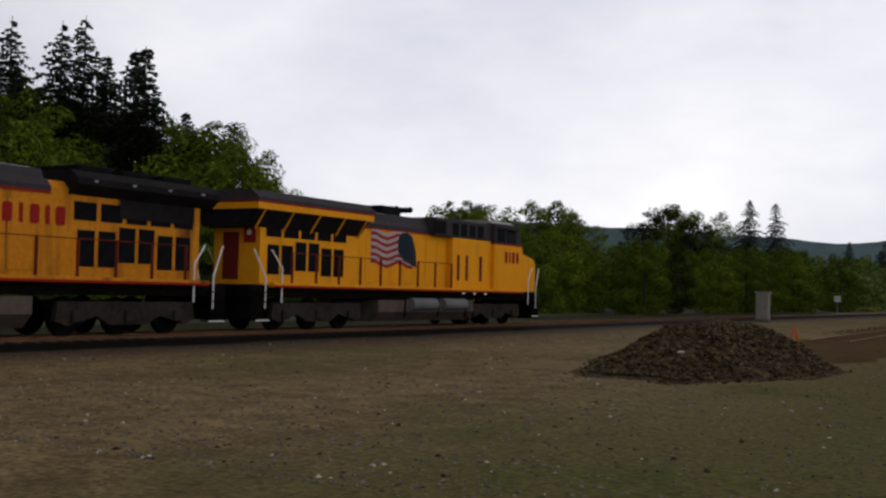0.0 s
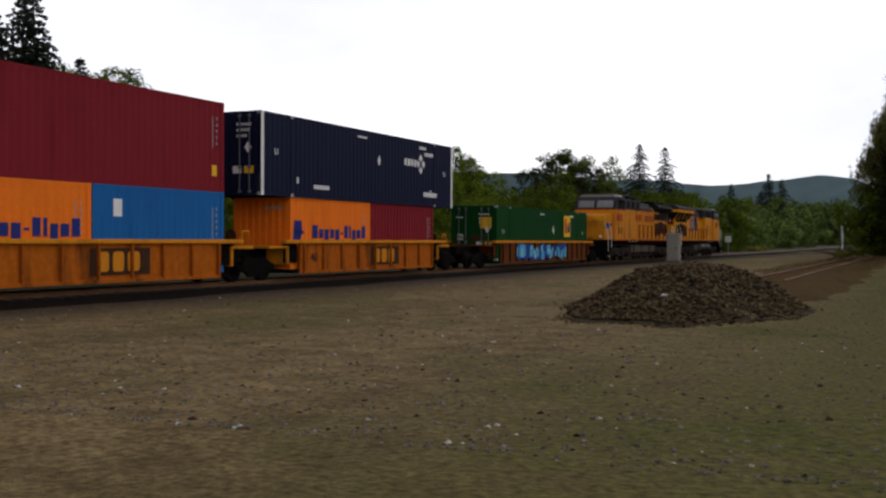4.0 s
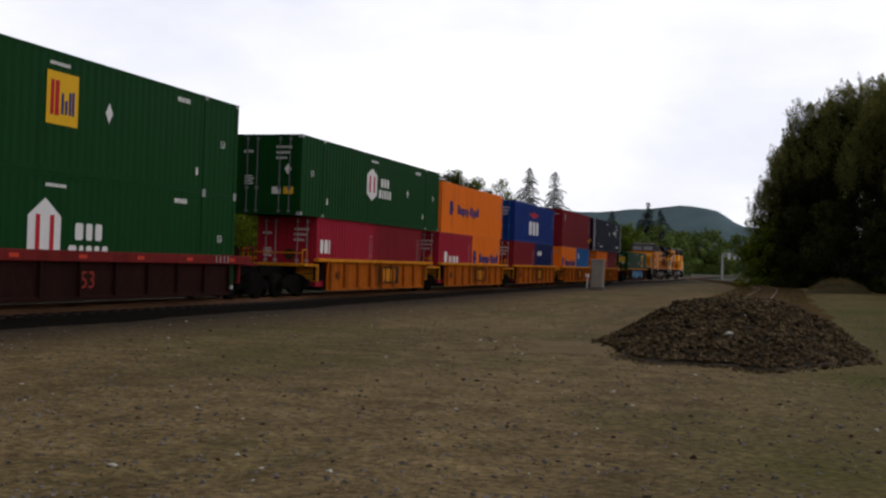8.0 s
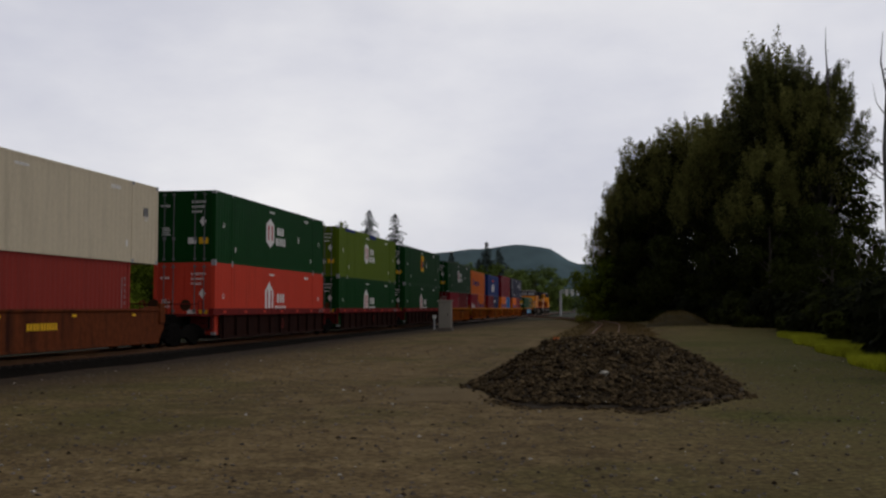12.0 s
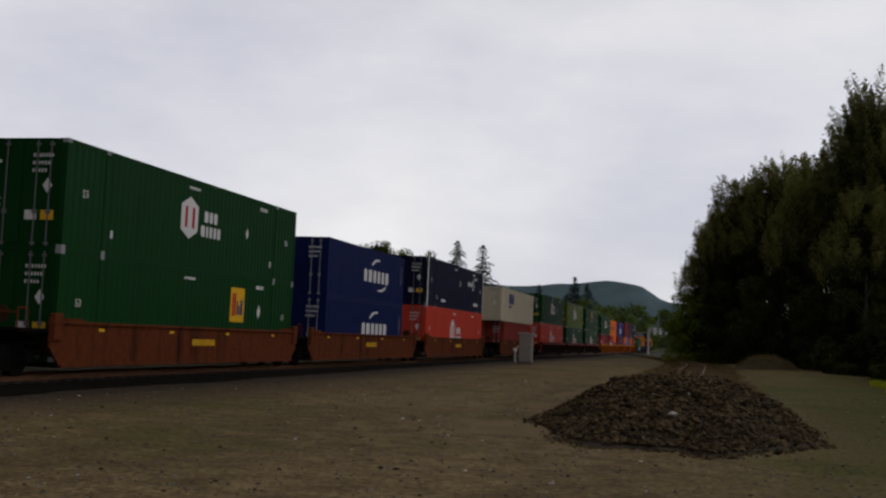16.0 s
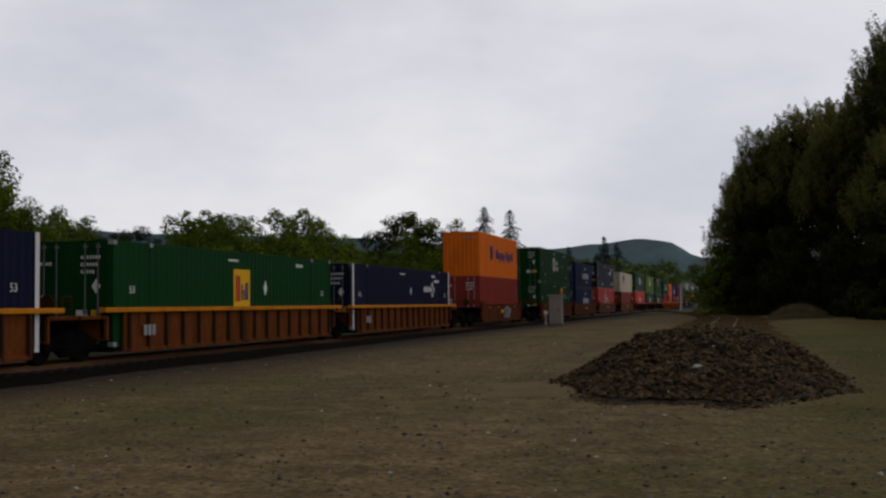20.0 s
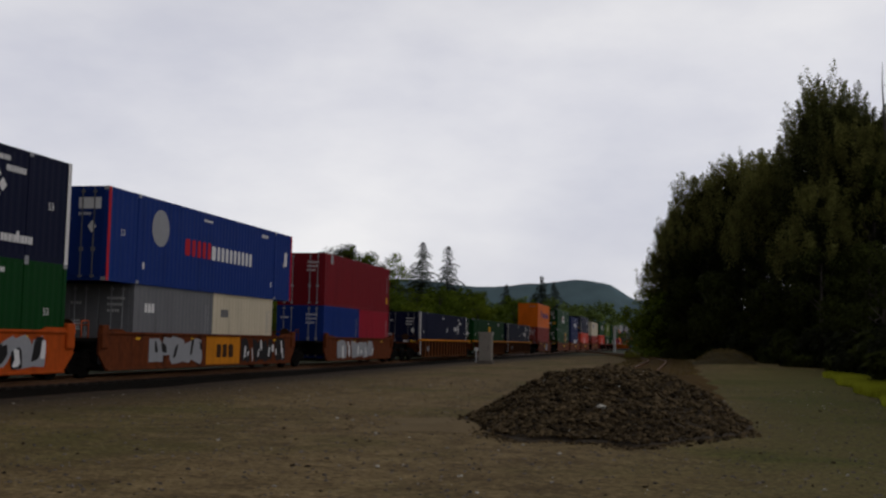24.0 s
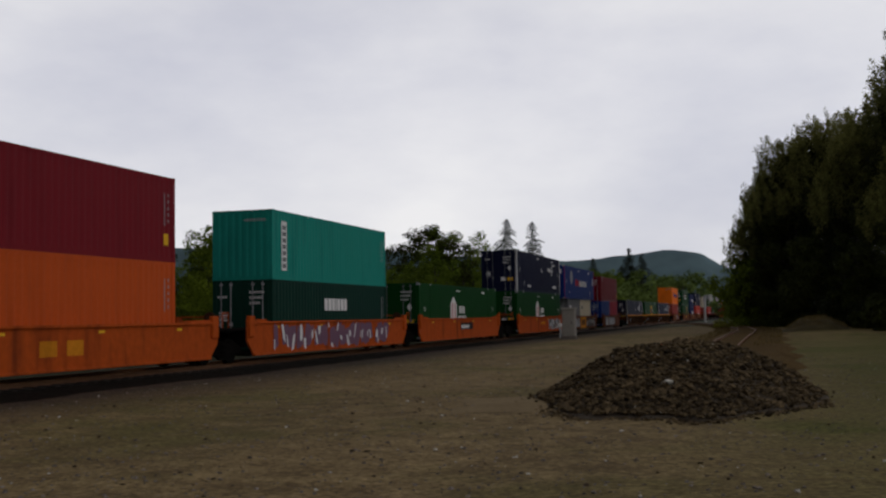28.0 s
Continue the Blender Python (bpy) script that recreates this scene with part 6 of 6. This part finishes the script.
    # roof fittings
    part("exhaust", one(bx, -0.5, 0.5, -1.7, -0.3, 4.45, 4.84, 0.03), "black", lc)
    hn = bmesh.new()
    for x in (-0.2, 0, 0.2):
        tube(hn, (x, 0.3, 4.80), (x, 0.9, 4.84), 0.05, 8, 0.13)
        tube(hn, (x, 0.3, 4.80), (x, -0.2, 4.82), 0.05, 8, 0.12)
    tube(hn, (-0.3, 0.3, 4.78), (0.3, 0.3, 4.78), 0.03, 6)
    tube(hn, (0, 0.3, 4.44), (0, 0.3, 4.80), 0.04, 6)
    part("horn", hn, "black", lc)
    part("antenna", one(bx, -0.3, 0.3, 6.7, 7.4, 4.7, 4.80, 0.02), "white", lc)
    # trucks
    for y in (-6.7, 6.6):
        bm = bmesh.new()
        for sx in (-1, 1):
            a, b = (1.08, 1.26) if sx > 0 else (-1.26, -1.08)
            prism(bm, [(-2.6, 0.42), (-2.2, 0.28), (-1.2, 0.55), (-0.7, 0.30), (0.7, 0.30), (1.2, 0.55), (2.2, 0.28), (2.6, 0.42), (2.55, 0.95), (-2.55, 0.95)], a, b)
        bx(bm, -1.1, 1.1, -0.4, 0.4, 0.5, 0.95)
        t = part("truck", bm, "truck_grime", lc)
        t.location = (0, y, 0)
        for o in (-1.9, 0, 1.9):
            wheelset(t, o, 0.53)
            for sx in (-1, 1):
                part("axle_box", one(bx, *sorted((sx * 1.26, sx * 1.36)), o - 0.2, o + 0.2, 0.38, 0.72, 0.03), "truck_grime", t)
    return lc


# lead unit runs cab first, the second with its cab to the cars
lead = locomotive("yellow diesel locomotive with flared radiator and waving flag panel", "loco_yellow", True)
fl = bmesh.new()
for k in range(5):
    for i in range(8):
        a, b = -3.2 + i * 0.38, -3.2 + i * 0.38 + 0.38
        za, zb = 2.42 + k * 0.27 + 0.10 * math.sin(i * 1.3 + 1), 2.42 + k * 0.27 + 0.10 * math.sin((i + 1) * 1.3 + 1)
        vs = [fl.verts.new((1.034, *p)) for p in ((a, za), (b, zb), (b, zb + 0.13), (a, za + 0.13))]
        fl.faces.new(vs)
part("flag_stripes", fl, "flag_red", lead, "waving red stripes")
fl = bmesh.new()
for k in range(5):
    for i in range(8):
        a, b = -3.2 + i * 0.38, -3.2 + i * 0.38 + 0.38
        za, zb = 2.555 + k * 0.27 + 0.10 * math.sin(i * 1.3 + 1), 2.555 + k * 0.27 + 0.10 * math.sin((i + 1) * 1.3 + 1)
        vs = [fl.verts.new((1.034, *p)) for p in ((a, za), (b, zb), (b, zb + 0.13), (a, za + 0.13))]
        fl.faces.new(vs)
part("pale_stripes", fl, "flag_white", lead, "waving white stripes")
part("flag_field", one(prism, [(-1.25, 2.95), (-0.75, 2.62), (0.15, 2.40), (0.05, 3.1), (-0.25, 3.65), (-0.6, 3.79), (-1.05, 3.76), (-1.3, 3.45)], 1.036, 1.042), "flag_blue", lead, "dark flag field")
rolls(lead, 35.15)
second = locomotive("soot-stained yellow diesel locomotive running cab to the cars", "loco_soiled", False)
mark_words(second, -1.034, 2.98, -4.5, [0.6, 0.25, 0.6, 0.25, 0.6, 0.65, 0.6], 0.5, "loco_red", 0.42)
mark_words(second, -1.034, 2.98, -0.45, [0.6, 0.7, 0.25, 0.6, 0.6], 0.5, "loco_red", 0.42)
# flat panel painted black for the shade inside a hood opening
part("soot_patch", one(bx, -1.046, -1.04, -9.4, -6.4, 3.3, 3.84), "soot", second, "dark panel painted for a shaded opening")
part("wing_emblem", one(prism, [(8.9, 2.62), (9.5, 2.40), (10.3, 2.30), (10.86, 2.42), (10.7, 2.62), (9.9, 2.72)], -1.262, -1.254), "mark_blue", second, "blue wing emblem on the nose")
rolls(second, 12.85)
MOVING[-1] = (second, 12.85, 0.0, 0.0, 180)

CARS = [
    # middle at the start, unit, colour, style, sill, front truck?, rear truck?, load from below
    (-10.45, "53", "well_rust", "ribbed", "well_yellow", 1, 1, "emp"),
    (-32.4, "40", "well_yellow", "ribbed", "well_yellow", 1, 0, "hapag20+maroon20/umax"),
    (-48.6, "40", "well_yellow", "ribbed", "well_yellow", 2, 0, "hapag20+sky20/maroon40"),
    (-64.1, "40", "well_yellow", "ribbed", "well_yellow", 2, 0, "maroon20+navy20/apl40"),
    (-79.6, "40", "well_yellow", "ribbed", "well_yellow", 2, 0, "kline20+hapag20/hapag40"),
    (-94.55, "40", "well_yellow", "ribbed", "well_yellow", 2, 1, "cai20+maroon20/hub"),
    (-115.5, "53", "well_red", "ribbed", "well_red", 1, 0, "hub_low/emp_top"),
    (-135.2, "53", "well_red", "ribbed", "well_red", 2, 0, "hub_low/lime"),
    (-154.8, "53", "well_red", "ribbed", "well_red", 2, 1, "coral/hub"),
    (-176.5, "53", "well_brown", "smooth", "", 1, 1, "red40l/csx"),
    (-200.0, "53", "well_brown", "smooth", "", 1, 0, "coral/umax"),
    (-219.1, "53", "well_brown", "smooth", "", 2, 0, "cma40/cma40"),
    (-237.5, "53", "well_brown", "smooth", "", 2, 1, "emp_low/hub_ahead"),
    (-260.9, "40", "well_brown", "smooth", "", 1, 1, "red40/hapag40h"),
    (-283.1, "53", "well_rust", "ribbed", "well_yellow", 1, 0, "umax"),
    (-301.9, "53", "well_rust", "ribbed", "well_yellow", 2, 0, "emp_mid"),
    (-321.3, "53", "well_rust", "ribbed", "well_yellow", 2, 1, "umax"),
    (-343.5, "40", "well_brown", "smooth", "", 1, 0, "blue20+crimson20/maroon40d"),
    (-362.7, "53", "well_brown", "smooth", "", 2, 0, "grey20+cream20/pacer"),
    (-381.0, "53", "well_orange", "smooth", "", 2, 1, "hub_low/umax"),
    (-403.4, "53", "well_orange", "smooth", "", 1, 0, "hub_back"),
    (-422.4, "53", "well_orange", "smooth", "", 2, 0, "capital40/teal40"),
    (-441.4, "53", "well_orange", "smooth", "", 2, 1, "coral40/maroon40s"),
]


def load(code, seed):
    """A container by its short code. Returns it and its height."""
    c = None
    h = 2.9
    if code in ("hub", "hub_ahead", "hub_low", "hub_back", "lime", "coral"):
        col = {"hub": "green", "hub_back": "green", "hub_ahead": "green", "hub_low": "green", "lime": "lime", "coral": "coral"}[code]
        lab = {"green": "green ribbed container with white house emblem", "lime": "faded lime-green container with patched roof edge", "coral": "faded orange-red container with white house emblem"}[col]
        c, w, l = container("53", col, h, lab)
        if code in ("hub", "hub_ahead", "lime"):
            mark_hexagon(c, w, 0.95, -1.1, 1.35, "mark_red")
        else:
            mark_house(c, w, 0.78, -1.8 if code == "hub_back" else -1.2, 1.5, "mark_red")
        if code == "lime":
            part("roof_patch", one(bx, w, w + 0.01, -0.2, 1.6, h - 0.26, h - 0.02), "mark_blue", c, "dark blue patches along the roof edge")
            part("roof_patch", one(bx, w, w + 0.01, -6.6, -4.2, h - 0.2, h - 0.02), "mark_blue", c, "dark blue patches along the roof edge")
        if code in ("hub", "hub_ahead"):
            mark_lozenge(c, w, 1.55, 3.4, 0.2)
    elif code in ("emp", "emp_top", "emp_low", "emp_mid"):
        c, w, l = container("53", "green", h, "dark green ribbed container with yellow square emblem")
        y, z, s = {"emp": (3.9, 1.3, 1.25), "emp_top": (-0.7, 1.15, 1.2), "emp_low": (2.9, 1.28, 1.15), "emp_mid": (-0.2, 1.0, 1.25)}[code]
        mark_square(c, w, z, y, s)
        mark_lozenge(c, w, 1.7, y + 1.9 if code != "emp" else 1.2, 0.26)
        if code == "emp":
            p = part("door_sign", one(bx, 0.35, 1.0, -l - 0.02, -l - 0.012, 1.7, 2.3), "mark_gold", c, "yellow square sign on the door")
    elif code == "umax":
        c, w, l = container("53", "navy", h, "dark navy container with white corner post and diamond emblem", bar="grey")
        part("white_post", one(bx, w - 0.13, w + 0.012, l - 0.16, l + 0.005, 0.0, h), "mark_white", c, "white front corner post")
        part("white_post", one(bx, w - 0.13, w + 0.012, -l - 0.005, -l + 0.16, 0.0, h), "mark_white", c, "white rear corner post")
        mark_diamond(c, w, 1.55, 4.6, 0.74)
        mark_lozenge(c, w, 1.75, 0.6, 0.22)
        mark_words(c, w, 0.42, 4.9, [0.55, 0.55, 0.2, 0.55, 0.3, 0.5, 0.55, 0.2, 0.6, 0.6, 0.4, 0.5], 0.2, "mark_white", 0.14)
        mark_words(c, w, 0.35, -4.6, [0.6] * 9, 0.16, "mark_white")
        mark_words(c, w, 2.25, 5.0, [0.5] * 8, 0.16, "mark_white")
    elif code == "csx":
        h = 2.7
        c, w, l = container("53", "cream", h, "weathered cream container with dark blue lettering, rusty doors", bar="cream")
        mark_words(c, w, 1.45, -4.6, [0.75, 0.7, 0.75], 0.85, "mark_blue")
        mark_words(c, w, 1.15, -4.5, [0.6] * 9, 0.16, "mark_blue")
        mark_words(c, w, 1.6, 6.9, [0.5, 0.5], 0.3, "grey")
    elif code == "pacer":
        c, w, l = container("53", "blue", h, "bright blue container with red corner posts and pale lettering")
        for q in (-l - 0.004, l - 0.15):
            part("red_post", one(bx, w - 0.14, w + 0.012, q, q + 0.154, 0.0, h), "mark_red", c, "red corner post")
        mark_words(c, w, 1.2, -2.7, [0.65, 0.45, 0.45, 0.45, 0.45], 0.6, "mark_red", 0.28)
        mark_words(c, w, 1.2, -0.45, [0.66, 0.45, 0.45, 0.45, 0.45, 0.45, 0.45, 0.45, 0.45, 0.45], 0.52, "mark_white", 0.3)
        part("round_emblem", one(tube, (w, -4.6, 1.95), (w + 0.008, -4.6, 1.95), 0.62, 18), "spray_grey", c, "pale round emblem")
        for q in (-0.8, 0.3):
            part("door_emblem", one(bx, q, q + 0.75, -l - 0.022, -l - 0.012, 2.2, 2.55), "mark_white", c, "white oval signs on the doors")
        mark_words(c, w, 1.5, l - 0.9, [0.5], 0.6, "mark_white")
    elif code in ("hapag40", "hapag40h"):
        h = 2.59 if code == "hapag40" else 2.9
        c, w, l = container("40", "orange", h, "bright orange container with dark blue emblem and lettering", bar="orange", blind=True)
        if code == "hapag40":
            mark_orange(c, w, 0.95, -4.75, 0.72, -3.3, 0.8)
        else:
            mark_orange(c, w, 1.15, -3.0, 0.95, -1.2, 4.4)
    elif code == "hapag20":
        h = 2.59
        c, w, l = container("20", "orange", h, "short orange container with dark blue emblem", bar="orange", blind=True)
        mark_orange(c, w, 1.02, -2.85, 0.74, -1.5, 2.6)
    elif code == "apl40":
        h = 2.59
        c, w, l = container("40", "blue", h, "royal blue container with white lettering and red bird emblem", bar="sky_blue")
        mark_words(c, w, 0.52, -2.0, [0.9, 0.85, 0.75], 0.92, "mark_white", 0.3)
        part("red_emblem", one(prism, [(-2.1, 2.0), (-1.2, 1.75), (-0.6, 1.66), (0.3, 1.8), (0.9, 2.02), (0.0, 1.98), (-0.5, 2.12), (-1.1, 1.98)], w, w + 0.008), "mark_red", c, "red bird-like emblem")
    elif code == "cma40":
        h = 2.62
        c, w, l = container("40", "cma_blue", h, "dark blue container with white lettering and swooshes")
        mark_words(c, w, 1.0, -0.9, [0.75, 0.9, 0.75, 0.7, 0.7, 0.85], 0.6, "mark_white", 0.42)
        part("swoosh", one(prism, [(0.3, 1.8), (0.9, 2.05), (1.6, 2.12), (1.6, 2.2), (0.8, 2.16), (0.25, 1.9)], w, w + 0.008), "mark_white", c, "white curved stroke")
        part("swoosh", one(prism, [(1.4, 0.68), (2.1, 0.72), (2.7, 0.9), (2.75, 0.8), (2.15, 0.6), (1.4, 0.6)], w, w + 0.008), "mark_white", c, "white curved stroke")
    elif code in ("maroon40", "maroon40d", "maroon40s", "red40", "red40l", "teal40", "capital40", "coral40"):
        col = {"maroon40": "maroon", "maroon40d": "maroon", "maroon40s": "maroon", "red40": "brick_red", "red40l": "brick_red", "teal40": "teal", "capital40": "dark_green", "coral40": "rust_orange"}[code]
        h = 2.59 if code in ("teal40", "capital40", "maroon40s", "maroon40d", "red40l") else 2.9
        lab = {"maroon40": "plain maroon corrugated container", "maroon40d": "maroon corrugated container with pale door bars", "maroon40s": "plain maroon corrugated container", "red40": "faded brick-red corrugated container", "red40l": "faded brick-red corrugated container", "teal40": "teal corrugated container with a white upright label", "capital40": "very dark green container with white lettering", "coral40": "plain orange-red corrugated container"}[code]
        c, w, l = container("40", col, h, lab, blind=code in ("maroon40", "maroon40s", "teal40", "coral40"))
        if code == "teal40":
            p = part("upright_label", one(bx, w, w + 0.008, -5.3, -4.85, 0.35, 2.2), "mark_white", c, "white upright label")
            bm = bmesh.new()
            for k in range(7):
                bx(bm, w + 0.008, w + 0.013, -5.22, -4.93, 0.45 + 0.24 * k, 0.6 + 0.24 * k)
            part("label_bars", bm, "grey", p, "grey bars on the label")
        if code == "capital40":
            mark_words(c, w, 1.45, -1.25, [0.62, 0.66, 0.6, 0.26, 0.6, 0.66, 0.55], 0.50, "mark_white", 0.14)
        if code in ("maroon40", "maroon40d", "maroon40s"):
            part("yellow_plate", one(bx, w, w + 0.008, l - 0.65, l - 0.4, 0.5, 0.85), "mark_gold", c, "small yellow plate")
            part("label_plate", one(bx, w, w + 0.008, -5.2, -4.85, 2.1, 2.55), "spray_grey", c, "small pale plate")
    else:
        col = {"maroon20": "maroon", "sky20": "sky_blue", "navy20": "cma_blue", "kline20": "crimson", "cai20": "crimson", "blue20": "blue", "crimson20": "crimson", "grey20": "grey", "cream20": "cream"}[code]
        lab = {"maroon20": "short maroon corrugated container", "sky20": "short mid-blue corrugated container", "navy20": "short dark blue corrugated container", "kline20": "short crimson container with white lettering", "cai20": "short crimson container with white block lettering",
               "blue20": "short royal blue corrugated container", "crimson20": "short crimson corrugated container", "grey20": "short dark grey container", "cream20": "short off-white corrugated container"}[code]
        h = 2.59
        c, w, l = container("20", col, h, lab)
        if code == "kline20":
            mark_words(c, w, 1.0, -2.05, [0.75], 0.62, "mark_white", 0.2)
            mark_words(c, w, 1.0, -1.25, [0.7, 0.35, 0.85, 0.75], 0.42, "mark_white", 0.42)
        if code == "cai20":
            mark_words(c, w, 1.25, -2.7, [0.55, 0.6, 0.24], 0.52, "mark_white", 0.2)
        if code == "navy20":
            mark_words(c, w, 1.75, -2.2, [0.5] * 6, 0.32, "mark_white")
        if code == "sky20":
            part("label_plate", one(bx, w, w + 0.008, -2.2, -1.85, 1.7, 2.2), "mark_white", c, "small white plate")
        if code in ("cream20", "grey20"):
            mark_words(c, w, 1.7, -2.3, [0.6, 0.6, 0.6], 0.3, "grey" if code == "cream20" else "mark_white")
    if l > 7 and code not in ("csx", "pacer"):
        part("door_label", one(bx, 0.62, 1.0, -l - 0.022, -l - 0.014, 0.75, 1.0), "mark_gold", c, "yellow label on the door")
        part("door_label", one(bx, 0.15, 0.5, -l - 0.022, -l - 0.014, 0.75, 1.0), "mark_white", c, "white label on the door")
    side_marks(c, w, l, h, "53" if l > 7 else ("40" if l > 5 else "20"), seed)
    return c, h


FLOOR = 0.37
for n, (mid, unit, col, style, sill, ft, rt, codes) in enumerate(CARS):
    prev_gap = (CARS[n - 1][0] - mid) / 2 if n else 10.2
    half = 6.45 if unit == "40" else 8.45
    front = (prev_gap if ft == 2 else half + 1.35)
    rear = (-(half + 1.35) if rt == 1 else None)
    names = {"well_yellow": "yellow", "well_red": "rust-red", "well_rust": "rusty yellow", "well_brown": "rusty brown", "well_orange": "bright orange"}
    car, half = well_car(unit, col, style, "%s steel well car with %s sides" % (names[col], "ribbed" if style == "ribbed" else "smooth"), front, rear, sill or col)
    if codes == "emp":
        spray(car, 1.502, -5.6, 3.2, 0.26, 1.28, 5, ("spray_blue", "spray_cyan", "spray_pale"), 11)
    if col == "well_yellow" and unit == "40":
        part("name_plate", one(bx, 1.405, 1.42, -0.28, 2.2, 0.42, 1.18), "plate_brown", car, "dark brown name plate")
        mark_words(car, 1.42, 0.52, 0.0, [0.8, 0.8, 0.9], 0.56, "well_yellow", 0.3)
        text_part("unit_mark", "40", 0.5, "mark_black", car, pose(1.41, -4.75, 0.62, 90, 0, 90))
    if col == "well_red":
        text_part("unit_mark", "53", 0.62, "brick_red", car, pose(1.41, 0.4, 0.5, 90, 0, 90))
        for k in range(7):
            y = -half + 0.9 + k * (2 * half - 1.8) / 6
            part("reflector", one(bx, 1.53, 1.536, y - 0.16, y + 0.16, 1.24, 1.34), "coral", car, "orange-red reflector strip")
        mark_words(car, 1.53, 1.20, half - 1.9, [0.25, 0.3, 0.25, 0.3], 0.2, "spray_grey", 0.9)
    if col == "well_rust" and n > 3:
        mark_words(car, 1.505, 0.64, -half + 1.6, [0.55, 0.55, 0.55], 0.30, "spray_grey")
    if codes.startswith("coral40"):
        for y in (-0.6, 0.5):
            part("paint_patch", one(bx, 1.4, 1.404, y, y + 0.7, 0.62, 1.02), "well_yellow", car, "square patch of faded yellow paint")
    elif style == "smooth" and not codes.startswith("grey20"):
        if codes == "hub_back":
            part("number_plate", one(bx, 1.4, 1.404, -0.75, 1.9, 0.75, 1.15), "mark_black", car, "dark plate")
        mark_words(car, 1.404, 0.82, -0.6, [0.6, 0.6, 0.6, 0.6, 0.2, 0.55, 0.55, 0.55, 0.55, 0.55, 0.55], 0.2, "mark_white" if codes == "hub_back" else "mark_gold" if n < 14 else "well_yellow", 0.22)
    if codes.startswith("grey20"):
        spray(car, 1.407, -5.3, -1.0, 0.3, 1.34, 11, ("spray_grey", "mark_black"), 5)
        gp = part("gold_panel", one(bx, 1.402, 1.410, -0.85, 2.25, 0.3, 1.36), "well_yellow", car, "repainted yellow panel")
        mark_words(gp, 1.410, 0.55, 0.05, [0.8, 0.8, 0.9], 0.5, "plate_brown", 0.3)
        spray(car, 1.407, 2.4, 7.4, 0.3, 1.34, 12, ("mark_black", "mark_white"), 10)
    if codes.startswith("blue20"):
        spray(car, 1.41, -4.4, 2.4, 0.3, 1.32, 12, ("spray_grey", "mark_white"), 7)
    if codes == "hub_low/umax":
        spray(car, 1.41, 2.4, 7.0, 0.3, 1.3, 13, ("spray_grey", "mark_black", "mark_white"), 7)
    if codes.startswith("capital"):
        spray(car, 1.41, -6.4, 5.9, 0.3, 1.36, 14, ("spray_mauve", "mark_white"), 24)
    if codes.startswith("red40/hapag"):
        spray(car, 1.41, 0.2, 2.6, 0.4, 1.3, 15, ("spray_grey", "mark_black"), 5)
    rolls(car, mid)
    low, _, top = codes.partition("/")
    h = 0
    if "+" in low:
        a, b = low.split("+")
        for code, o in ((a, -3.35 if n in (4, 5) else -3.06), (b, 2.76 if n in (4, 5) else 3.06)):
            c, h = load(code, n * 7 + int(o))
            rolls(c, mid + o, 0, FLOOR)
    else:
        c, h = load(low, n * 7)
        rolls(c, mid, 0, FLOOR)
    if top:
        c, _ = load(top, n * 7 + 3)
        rolls(c, mid, 0, FLOOR + h + 0.006)


def motions():
    """The whole train rolls down the line."""
    for thing, y0, x, z, *turn in MOVING:
        rows = []
        for t in (0, 4, 8, 12, 16, 20, 24, 28):
            y = y0 + gone(t)
            rows.append((t, pose(track_x(y) + x, y, RAIL + z, 0, 0, math.degrees(LEAN) + (turn[0] if turn else 0))))
        walk(thing, rows)
    # the wheelsets turn as they roll, a row for every thirtieth of a second
    for ws in [o for loco in (lead, second) for o in loco.children_recursive if o.name.startswith("wheelset")]:
        r, way = 0.53, -1 if ws.parent.parent == lead else 1
        p = ws.matrix_basis.translation.copy()
        walk(ws, [(k / 30, pose(*p, way * math.degrees(gone(k / 30) / r) % 360)) for k in range(28 * 30 + 1)])
    # the cars' wheelsets all turn alike, those at the same end of a truck by the same keys
    turning = {}
    for thing, *_ in MOVING:
        if not thing.name.startswith("well_car"):
            continue
        for ws in [o for o in thing.children_recursive if o.name.startswith("wheelset")]:
            p = ws.matrix_basis.translation.copy()
            end = p.y > 0
            if end not in turning:
                walk(ws, [(k / 30, pose(*p, -math.degrees(gone(k / 30) / 0.42) % 360)) for k in range(28 * 30 + 1)])
                turning[end] = ws.animation_data
            else:
                ws.rotation_mode = "QUATERNION"
                keys = ws.animation_data_create()
                keys.action = turning[end].action
                keys.action_slot = turning[end].action_slot


motions()
